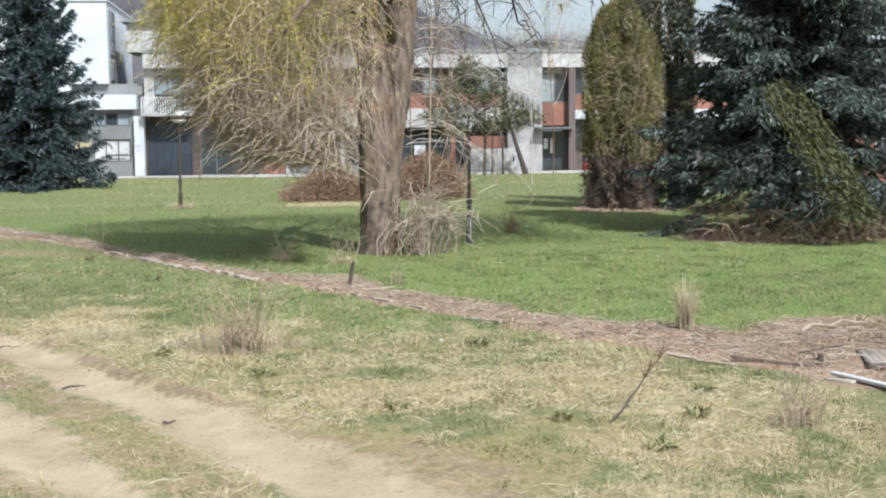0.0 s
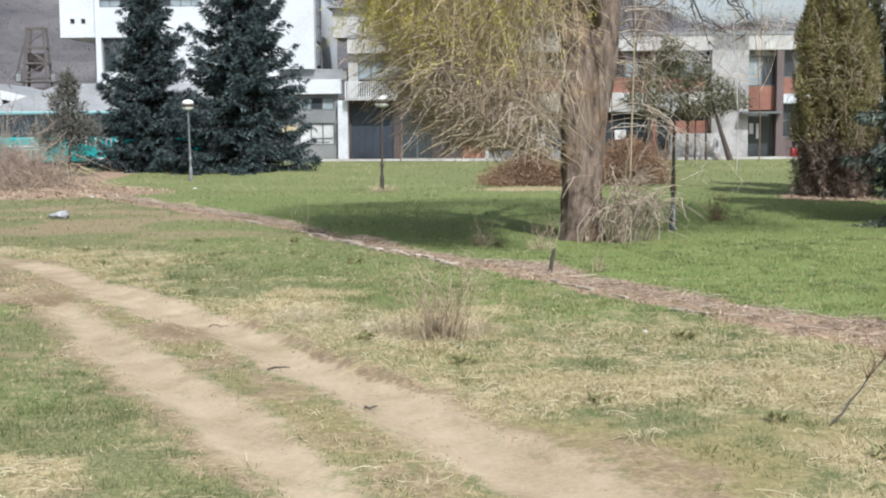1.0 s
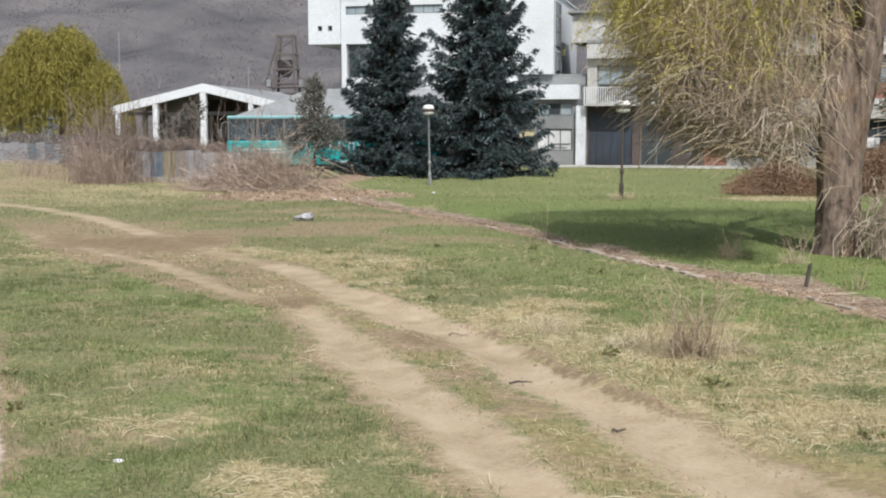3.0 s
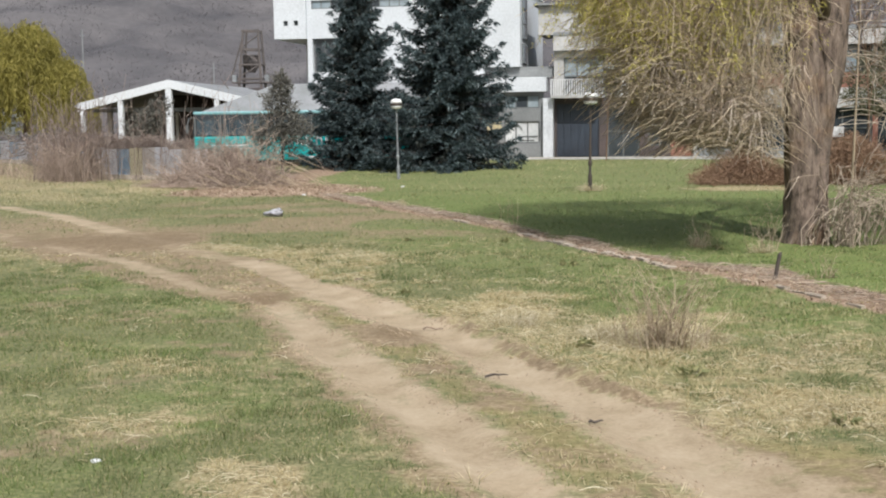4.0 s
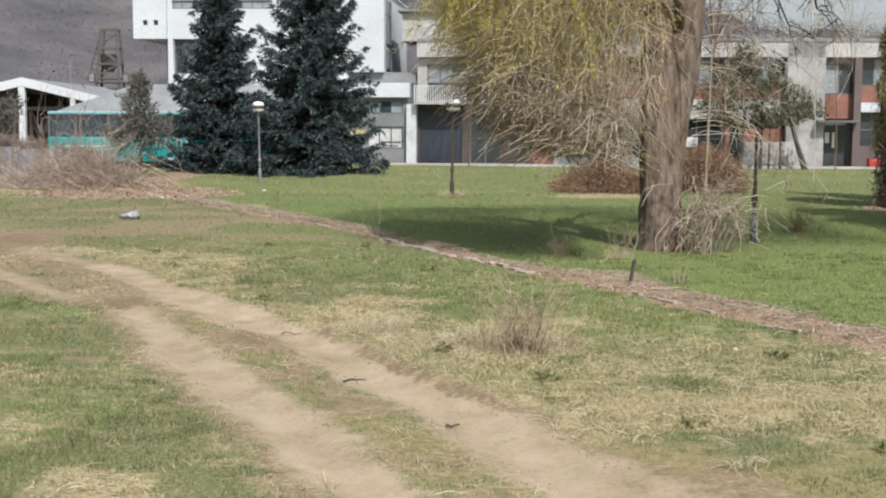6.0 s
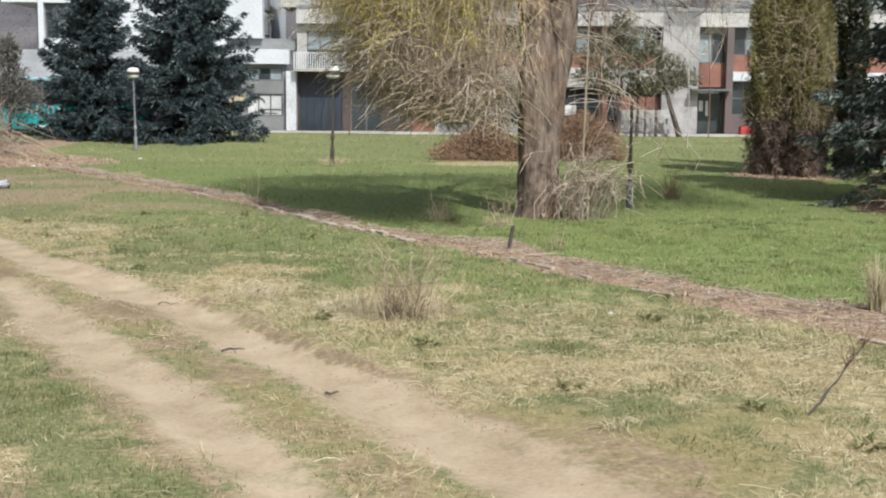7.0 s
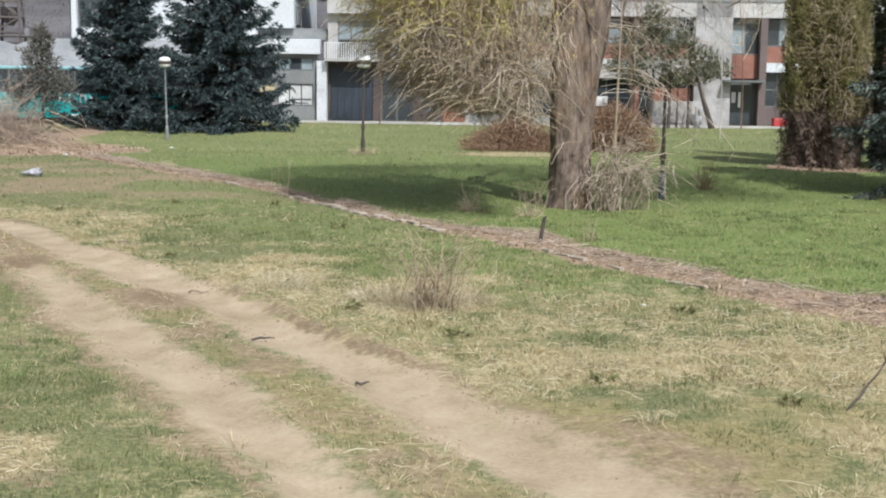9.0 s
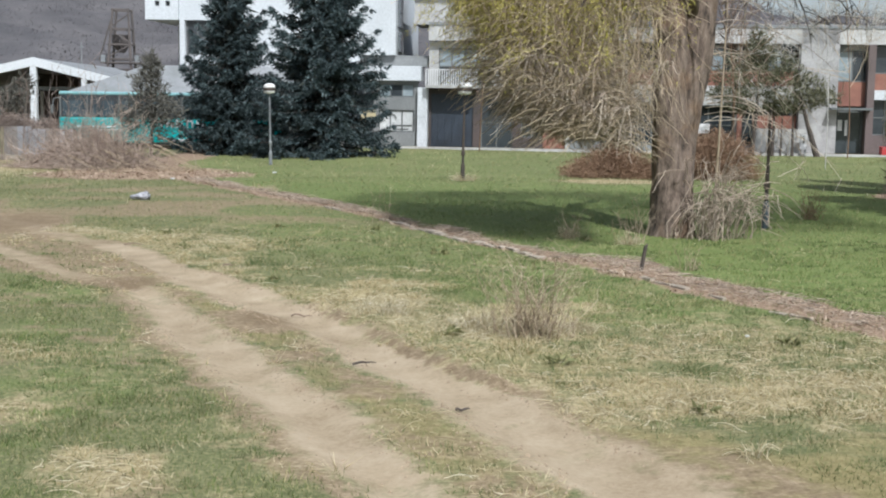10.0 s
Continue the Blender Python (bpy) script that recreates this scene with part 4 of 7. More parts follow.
def tower():
    t = thing("office_tower", AT @ Matrix.Diagonal((0.98, 1.0, 1.0, 1.0)), "white rendered factory office block with overhanging corner and ribbon windows", "building")
    # upper body with its ribbon of windows and stair window
    ribbon = [(-15.7, -9.1, 9.66, 10.2), (-8.6, -4.6, 9.66, 10.2), (-1.95 - 0.62, -1.95 - 0.12, 7.55, 10.2), (-1.95 - 0.62, -1.95 - 0.12, 5.95, 7.2)]
    part("wall", holed(-16.0, -1.87, 0.0, 0.35, 7.78, 10.72, [ribbon[0], ribbon[1]]), "white_wall", t)
    part("wall", boxes((-12.0, -1.87, 0.0, 0.35, 5.72, 7.776)), "white_wall", t)
    part("wall", boxes((-2.22, -1.87, 0.352, 12.2, 5.72, 10.72)), "white_wall", t)
    part("wall", boxes((-16.0, -15.65, 0.352, 12.2, 7.78, 10.72)), "white_wall", t)
    part("wall", boxes((-15.6, -2.25, 11.8, 12.2, 4.7, 10.72)), "white_wall", t)
    part("floor_slab", boxes((-15.64, -12.0, 0.36, 11.8, 7.6, 7.774)), "white_wall", t)
    part("roof", boxes((-16.1, -1.77, -0.1, 12.3, 10.724, 10.82)), "frame_white", t)
    window(t, -15.7, -9.1, 9.66, 10.2, 0.1, 10, 1, "frame_grey", ("glass_pale", "glass_pale", "glass_dark", "glass_pale"), 0.06)
    window(t, -8.6, -4.6, 9.66, 10.2, 0.1, 6, 1, "frame_grey", ("glass_dark", "glass_pale", "glass_dark"), 0.06)
    stair = part("window", boxes((-1.865, -1.80, 0.9, 3.1, 7.5, 10.3), (-1.865, -1.80, 0.9, 3.1, 5.95, 7.2)), "frame_grey", t)
    for z0, z1 in ((5.98, 7.17), (7.53, 8.4), (8.46, 9.33), (9.39, 10.27)):
        part("pane", boxes((-1.797, -1.78, 0.97, 1.97, z0, z1)), "glass_pale", stair)
        part("pane", boxes((-1.797, -1.78, 2.03, 3.03, z0, z1)), "glass_dark", stair)
    # overhanging corner
    holes = [(-17.55, -17.25, 8.62, 8.95), (-16.85, -16.55, 8.62, 8.95)]
    o = part("corner_block", holed(-18.2, -16.004, -0.25, 0.1, 7.78, 11.67, holes), "white_wall", t)
    part("corner_wall", boxes((-18.2, -17.9, 0.104, 6.0, 7.78, 11.67), (-17.896, -16.004, 5.7, 6.0, 7.78, 11.67), (-16.3, -16.004, 0.104, 5.69, 7.78, 11.67)), "white_wall", o)
    part("soffit", boxes((-17.89, -16.31, 0.11, 5.69, 7.80, 7.95)), "white_wall", o)
    part("roof", boxes((-17.89, -16.31, 0.11, 5.69, 11.45, 11.6)), "roof_grey", o)
    for a, b, c, d in holes:
        window(t, a, b, c, d, -0.1, 1, 1, "frame_grey", ("glass_dark",), 0.05)
    # recessed glazing under the body
    window(t, -15.6, -12.05, 5.62, 7.77, 0.3, 5, 2, "frame_grey", ("glass_dark", "glass_dark", "glass_pale"), 0.07)
    part("column", boxes((-16.0, -15.66, 0.0, 0.34, 0.0, 7.776)), "white_wall", t)
    part("column", boxes((-17.2, -16.95, 3.5, 3.75, 0.0, 7.776)), "old_white", t)
    part("band", boxes((-15.64, -12.0, -0.05, 0.34, 4.7, 5.6), (-11.99, -4.2, -0.05, 0.34, 4.7, 5.7)), "white_wall", t)
    part("ground_floor_wall", boxes((-15.6, -3.0, 1.2, 1.5, 0.0, 4.69)), "grey_wall", t)
    part("chimney", tube(bmesh.new(), [(-12.5, 5, 10.82), (-12.5, 5, 15.5)], [0.32, 0.3], 16), "concrete", t, smooth=False)
    part("roof_box", boxes((-15.9, -14.9, 1.5, 4.0, 10.824, 11.5)), "grey_wall", t)
    part("roof_box", boxes((-4.6, -3.4, 2.0, 4.0, 10.824, 11.4)), "old_white", t)
    # low glazed front with a white roof edge
    g = part("porch_roof", boxes((-6.0, -0.15, -0.55, 1.1, 4.12, 5.02), soft=0.03), "white_wall", t)
    part("setback", boxes((-11.0, 0.2, 0.37, 1.1, 5.03, 5.71)), "grey_wall", t)
    part("porch_wall", holed(-6.0, -0.36, -0.2, 0.1, 0.0, 4.11, [(-2.9, -0.62, 3.12, 3.92), (-2.9, -0.62, 0.92, 2.3), (-5.6, -3.2, 0.92, 3.9)]), "grey_wall", t)
    window(t, -2.9, -0.62, 3.12, 3.92, -0.12, 3, 1, "frame_grey", ("glass_pale", "glass_dark", "glass_pale"), 0.07)
    w = window(t, -2.9, -0.62, 0.92, 2.3, -0.12, 3, 1, "frame_grey", ("blind",), 0.08)
    part("emblem", tube(bmesh.new(), [(-2.08 + 0.32 * math.cos(a), -0.15, 1.75 + 0.32 * math.sin(a)) for a in [math.pi * i / 10 for i in range(11)]], [0.035] * 11, 6), "frame_grey", w)
    part("notice", boxes((-1.95, -0.75, -0.125, -0.11, 1.3, 1.38), (-1.95, -0.95, -0.125, -0.11, 1.08, 1.14)), "frame_grey", w)
    window(t, -5.6, -3.2, 0.92, 3.9, -0.12, 4, 2, "frame_grey", ("glass_dark",), 0.07)
    part("notice_board", boxes((-4.0, -3.05, -0.26, -0.205, 1.5, 2.25)), "sign_yellow", t)
    part("pillar", boxes((-0.34, 0.28, -0.6, 0.1, 0.0, 3.72)), "white_wall", t)


tower()


def balcony(parent, x0, x1, z0, z1):
    b = part("balcony", boxes((x0, x1, -1.1, 0.0, z0 - 0.16, z0)), "old_white", parent)
    n = int((x1 - x0) / 0.14)
    for i in range(n + 1):
        x = x0 + 0.03 + (x1 - x0 - 0.06) * i / n
        part("baluster", boxes((x - 0.035, x + 0.035, -1.08, -1.04, z0, z1)), "frame_white", b)
    part("rail", boxes((x0, x1, -1.1, -1.02, z1, z1 + 0.06)), "frame_white", b)


def wing():
    t = thing("workshop_wing", AT, "two-storey factory wing with white bands and red brick panels", "building")
    part("roof", boxes((0.3, 46.0, -0.5, 14.0, 7.55, 7.75)), "roof_grey", t)
    part("fascia", boxes((0.3, 46.0, -0.45, -0.15, 6.63, 7.545)), "old_white", t)
    part("back_wall", boxes((0.3, 46.0, 13.6, 14.0, 0.0, 7.545)), "old_white", t)
    part("end_wall", boxes((45.7, 46.0, 0.31, 13.59, 0.0, 7.545)), "old_white", t)
    # near-black inner wall and floor, added to stand in for the shaded interior
    part("shade_core", boxes((0.6, 45.6, 3.2, 3.5, 0.0, 7.54)), "dark_wall", t)
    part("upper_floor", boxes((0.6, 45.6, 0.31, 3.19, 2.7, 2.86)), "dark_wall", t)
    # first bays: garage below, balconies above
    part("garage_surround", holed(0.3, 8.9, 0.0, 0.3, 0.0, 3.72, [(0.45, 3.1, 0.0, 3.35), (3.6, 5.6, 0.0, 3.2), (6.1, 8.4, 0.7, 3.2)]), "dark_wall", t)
    door = part("garage_door", boxes((0.45, 3.1, 0.15, 0.22, 0.02, 3.35)), "garage", t, "dark blue folding garage door")
    for i in range(6):
        part("panel", boxes((0.47 + i * 0.44, 0.47 + i * 0.44 + 0.40, 0.12, 0.147, 0.1, 3.3)), "garage", door)
    window(t, 3.6, 5.6, 0.0, 3.2, 0.12, 2, 2, "frame_grey", ("glass_dark",), 0.08)
    window(t, 6.1, 8.4, 0.7, 3.2, 0.12, 3, 2, "frame_grey", ("glass_dark", "glass_pale"), 0.08)
    part("upper_wall", holed(0.3, 8.9, 0.0, 0.3, 3.74, 6.6, [(0.9, 4.2, 3.9, 6.2), (4.9, 8.3, 3.9, 6.2)]), "old_white", t)
    window(t, 0.9, 4.2, 3.9, 6.2, 0.12, 4, 2, "frame_grey", ("glass_dark", "glass_pale"), 0.08)
    window(t, 4.9, 8.3, 3.9, 6.2, 0.12, 4, 2, "frame_grey", ("glass_dark",), 0.08)
    balcony(t, 0.2, 3.4, 3.86, 4.8)
    balcony(t, 4.6, 8.5, 3.86, 4.8)
    part("brick_panel", boxes((7.5, 8.85, -0.06, -0.005, 0.05, 1.25)), "brick_red", t)
    up = part("attic", boxes((-0.9, 3.2, 2.0, 6.0, 7.76, 9.6)), "old_white", t)
    part("attic_roof", boxes((-1.2, 3.5, 1.6, 6.3, 9.61, 9.75)), "roof_grey", up)
    # middle bays
    xs = [(9.0 + i * 3.45, 9.0 + (i + 1) * 3.45) for i in range(4)]
    for a, b in xs:
        part("pilaster", boxes((a - 0.13, a + 0.13, -0.2, 0.12, 0.0, 6.62)), "old_white", t)
        window(t, a + 0.14, b - 0.14, 5.0, 6.62, 0.1, 4, 1, "frame_grey", ("glass_dark", "glass_dark", "glass_pale"), 0.08)
        part("brick_panel", boxes((a + 0.135, b - 0.135, 0.0, 0.25, 4.08, 4.99)), "brick_red", t)
        part("parapet", boxes((a + 0.135, b - 0.135, -0.35, 0.2, 2.88, 4.07)), "old_white", t)
        window(t, a + 0.14, b - 0.14, 0.45, 2.87, 0.12, 4, 2, "frame_grey", ("glass_dark",), 0.08)
        part("plinth", boxes((a + 0.135, b - 0.135, 0.0, 0.25, 0.0, 0.44)), "grey_wall", t)
    part("notice", boxes((17.0, 17.7, -0.09, -0.07, 1.15, 1.75)), "paper", t)
    # red part with a pale skirting wall, then the rough white pier
    part("brick_band", boxes((20.3, 22.9, -0.02, 0.3, 1.52, 2.3)), "brick_red", t)
    part("red_post", boxes((19.3, 19.6, -0.36, -0.22, 0.0, 2.8)), "brick_red", t)
    part("skirting_wall", boxes((20.3, 23.3, -0.5, -0.22, 0.0, 1.5)), "old_white", t)
    part("pier", boxes((22.95, 25.2, -0.45, 0.3, 0.0, 7.8)), "stucco", t)
    # entrance bay
    part("brick_panel", boxes((25.21, 27.0, 0.0, 0.3, 2.94, 4.39)), "brick_red", t)
    window(t, 25.21, 27.0, 4.4, 6.26, 0.1, 2, 1, "frame_grey", ("glass_pale", "glass_dark"), 0.08)
    part("lintel", boxes((25.21, 27.0, 0.0, 0.3, 6.27, 6.62)), "grey_wall", t)
    part("canopy", boxes((24.7, 27.15, -1.2, -0.02, 2.70, 2.84)), "frame_grey", t)
    d = part("door", boxes((25.25, 25.35, 0.2, 0.3, 0.05, 2.68), (26.78, 26.9, 0.2, 0.3, 0.05, 2.68), (25.35, 26.78, 0.2, 0.3, 2.55, 2.68), (26.02, 26.11, 0.2, 0.3, 0.05, 2.55)), "frame_grey", t, "dark glazed entrance door with pinned notices")
    part("pane", boxes((25.36, 26.01, 0.23, 0.26, 0.08, 2.54)), "glass_dark", d)
    part("pane", boxes((26.12, 26.77, 0.23, 0.26, 0.08, 2.54)), "glass_dark", d)
    part("notice", boxes((25.42, 25.68, 0.2, 0.215, 1.45, 2.1)), "paper", d)
    part("notice", boxes((25.84, 26.0, 0.17, 0.185, 1.15, 2.1)), "paper", d)
    part("post", boxes((26.92, 27.35, -0.5, 0.3, 0.0, 6.62)), "brown_wall", t)
    # bay behind the cypresses, and the rest of the wing
    for k in range(5):
        a, b = 27.36 + k * 3.6, 27.36 + (k + 1) * 3.6 - 0.3
        part("brick_panel", boxes((a, b, 0.0, 0.25, 3.92, 4.9)), "brick_red", t)
        window(t, a, b, 4.91, 6.62, 0.1, 4, 1, "frame_grey", ("glass_dark", "glass_pale"), 0.08)
        part("parapet", boxes((a, b, -0.3, 0.2, 3.34, 3.91)), "white_wall", t)
        window(t, a, b, 1.2, 3.33, 0.12, 4, 2, "frame_grey", ("glass_dark",), 0.08)
        part("apron", boxes((a, b, -0.02, 0.25, 0.0, 1.19)), "brown_wall", t)
        part("pilaster", boxes((b + 0.005, b + 0.295, -0.3, 0.3, 0.0, 6.62)), "brown_wall", t)


wing()


def forecourt():
    s = part("pavement", boxes((-22.0, 46.0, -3.2, -0.62, -0.1, 0.055)), "concrete")
    s.matrix_world = AT
    tagged(s, "worn concrete pavement along the factory front", "pavement", kind="structure")
    k = thing("kerb", AT, "pale concrete kerb edging the forecourt", "kerb", kind="structure")
    for i in range(68):
        x = -22.0 + i
        part("stone", boxes((x + 0.01, x + 0.985, -3.42, -3.21, -0.1, 0.11)), "old_white", k)
    e = thing("electric_box", local(23.2, -1.0, 0.055), "white painted electric box standing by the entrance", "box")
    part("body", boxes((-0.2, 0.2, -0.12, 0.12, 0.25, 1.15), soft=0.02), "frame_white", e)
    part("leg", boxes((-0.15, -0.09, -0.05, 0.05, 0.0, 0.25)), "steel", e)
    part("leg", boxes((0.09, 0.15, -0.05, 0.05, 0.0, 0.25)), "steel", e)
    part("label_plate", boxes((-0.06, 0.06, -0.13, -0.121, 0.6, 0.95)), "frame_grey", e)
    c = thing("waste_container", local(28.1, -1.2, 0.055), "red plastic crate on the pavement by the door", "crate")
    part("body", boxes((-0.4, 0.4, -0.3, 0.3, 0.0, 0.42), soft=0.04), "sign_red", c)
    part("lid", boxes((-0.42, 0.42, -0.32, 0.32, 0.424, 0.5), soft=0.03), "sign_red", c)
    w = thing("water_tank", local(29.4, -1.3, 0.055), "pale plastic tank standing by the wall", "tank")
    part("body", boxes((-0.5, 0.5, -0.45, 0.45, 0.1, 1.05), soft=0.1), "blind", w)
    part("pallet", boxes((-0.55, 0.55, -0.5, -0.35, 0.0, 0.095), (-0.55, 0.55, 0.35, 0.5, 0.0, 0.095)), "dead_wood", w)


forecourt()


def hall():
    """Open-fronted shed with a white gable frame."""
    h = thing("open_shed", pose(-22.6, 86.0, 0, rz=-2), "white gabled open-fronted shed with a grey sheet roof", "shed")
    half, eave, apex, deep = 6.5, 3.74, 5.3, 24.0
    f = bmesh.new()
    for s in (-1, 1):
        vs = []
        for y in (0.0, 0.45):
            vs.append([f.verts.new(c) for c in ((s * half, y, eave - 0.40), (s * half, y, eave + 0.16), (0, y, apex + 0.16), (0, y, apex - 0.42))])
        a, b = vs
        f.faces.new(a), f.faces.new(list(reversed(b)))
        for i in range(4):
            f.faces.new([a[i], b[i], b[(i + 1) % 4], a[(i + 1) % 4]])
    bmesh.ops.recalc_face_normals(f, faces=f.faces)
    part("gable_beam", f, "white_wall", h)
    for x, w in ((-6.2, 0.3), (-3.45, 0.34), (0.0, 0.42), (3.4, 0.34), (6.2, 0.3)):
        part("post", boxes((x - w / 2, x + w / 2, 0.03, 0.42, 0.0, apex - 0.42 - abs(x) * (apex - eave) / half)), "white_wall", h)
    for x in (-5.3, -4.2, -2.4, -1.2, 1.3, 2.5):
        part("post", boxes((x - 0.1, x + 0.1, 6.0, 6.2, 0.0, eave - 0.5)), "old_white", h)
    for k in range(1, 5):
        for x in (-6.2, 6.2):
            part("post", boxes((x - 0.17, x + 0.17, k * 5.8 - 0.17, k * 5.8 + 0.17, 0.0, eave - 0.1)), "old_white", h)
    for s in (-1, 1):
        r = bmesh.new()
        lo, hi = [], []
        for dz, out in ((0.02, lo), (0.14, hi)):
            for x, y in ((0, 0.454), (s * (half + 0.35), 0.454), (s * (half + 0.35), deep), (0, deep)):
                out.append(r.verts.new((x, y, apex + dz - abs(x) * (apex - eave) / half)))
        r.faces.new(hi), r.faces.new(list(reversed(lo)))
        for i in range(4):
            r.faces.new([lo[i], lo[(i + 1) % 4], hi[(i + 1) % 4], hi[i]])
        bmesh.ops.recalc_face_normals(r, faces=r.faces)
        part("roof_slope", r, "roof_grey", h)
    # near-black wall partway in, standing in for the shed's shaded depth
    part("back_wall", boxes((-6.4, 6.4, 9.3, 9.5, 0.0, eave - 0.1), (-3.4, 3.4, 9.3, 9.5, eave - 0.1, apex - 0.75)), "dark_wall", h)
    for y in (2.4, 4.8, 7.2):
        part("tie_beam", boxes((-6.3, 6.3, y - 0.1, y + 0.1, eave - 0.45, eave - 0.2)), "frame_grey", h)
    for x, w, z in ((-5.2, 0.9, 1.9), (-4.0, 0.7, 2.3), (-2.0, 1.1, 1.5), (1.4, 0.8, 1.8), (2.6, 1.0, 2.2)):
        part("crate", boxes((x - w / 2, x + w / 2, 7.4, 8.3, 0.0, z)), "brown_wall" if w < 0.85 else "old_white", h)
    part("partition", boxes((-6.2, -1.0, 8.6, 8.8, 0.0, 2.2)), "brown_wall", h)
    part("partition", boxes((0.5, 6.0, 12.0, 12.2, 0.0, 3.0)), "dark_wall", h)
    part("side_wall", boxes((6.42, 6.6, 1.0, deep, 0.0, 2.6)), "grey_wall", h)
    # bus shelter with a hipped roof
    c = thing("bus_shelter", pose(-9.5, 75.0, 0, rz=-4), "bus stop shelter with a low grey hipped roof", "shelter")
    r = bmesh.new()
    ev = [r.verts.new(v) for v in ((-7.6, -3.2, 3.05), (7.6, -3.2, 3.05), (7.6, 4.0, 3.05), (-7.6, 4.0, 3.05))]
    lo = [r.verts.new(v) for v in ((-7.6, -3.2, 2.9), (7.6, -3.2, 2.9), (7.6, 4.0, 2.9), (-7.6, 4.0, 2.9))]
    tp = [r.verts.new((-3.8, 0.4, 4.75)), r.verts.new((3.8, 0.4, 4.75))]
    for fa in ((ev[0], ev[1], tp[1], tp[0]), (ev[1], ev[2], tp[1]), (ev[2], ev[3], tp[0], tp[1]), (ev[3], ev[0], tp[0]), tuple(reversed(lo))):
        r.faces.new(fa)
    for i in range(4):
        r.faces.new([lo[i], lo[(i + 1) % 4], ev[(i + 1) % 4], ev[i]])
    bmesh.ops.recalc_face_normals(r, faces=r.faces)
    part("roof", r, "roof_grey", c)
    for x in (-7.2, -2.4, 2.4, 7.2):
        for y in (-2.9, 3.7):
            part("post", boxes((x - 0.09, x + 0.09, y - 0.09, y + 0.09, 0.0, 2.895)), "frame_grey", c)
    part("back_panel", boxes((-7.1, 7.1, 3.75, 3.85, 0.0, 2.4)), "grey_wall", c)
    # rear sheds with a dark roof
    d = thing("rear_shed", pose(-16.0, 108.0, 0, rz=-6), "low dark-roofed shed behind the yard", "shed")
    part("wall", boxes((-9, 9, 0, 8, 0, 5.0)), "old_white", d)
    part("roof", boxes((-9.4, 9.4, -0.5, 8.4, 5.005, 5.35)), "dark_wall", d)


hall()


def headframe():
    """Rusty steel loading tower."""
    h = thing("headframe", pose(-22.5, 116.0, 0), "rusty steel loading tower with a hopper", "tower")
    for sx in (-1, 1):
        for sy in (-1, 1):
            pts = [(sx * 1.3, sy * 1.2, 0), (sx * 1.0, sy * 1.1, 6.2), (sx * 0.68 + 0.1, sy * 0.8, 10.9)]
            part("leg", tube(bmesh.new(), pts, [0.14, 0.13, 0.11], 6), "old_steel", h)
    for z, w, dpt in ((6.4, 1.15, 1.1), (7.7, 1.0, 1.0), (9.1, 0.85, 0.9), (10.8, 0.72, 0.8)):
        for s in (-1, 1):
            part("beam", boxes((-w, w, s * dpt - 0.07, s * dpt + 0.07, z - 0.08, z + 0.08)), "old_steel", h)
            part("beam", boxes((s * w - 0.06, s * w + 0.06, -dpt, dpt, z - 0.09, z + 0.07)), "old_steel", h)
    for a, b in (((-1.1, -1.1, 6.5), (1.0, -1.0, 7.7)), ((1.0, -1.0, 7.8), (-0.9, -0.9, 9.0)), ((-0.9, -0.9, 9.2), (0.8, -0.8, 10.4)), ((-1.9, -0.6, 6.3), (-0.6, -0.8, 10.4))):
        part("brace", tube(bmesh.new(), [a, b], [0.07, 0.07], 6), "old_steel", h)
    part("hopper", tube(bmesh.new(), [(0, 0, 7.0), (0, 0, 7.9), (0, 0, 8.6)], [0.35, 0.85, 0.85], 4), "old_steel", h)
    part("platform", boxes((-1.7, 1.9, -1.3, 1.3, 6.0, 6.12)), "old_steel", h)
    for x in (-1.5, 1.5):
        part("cabinet", boxes((x - 0.2, x + 0.2, -0.9, -0.3, 6.124, 6.75)), "steel", h)


headframe()


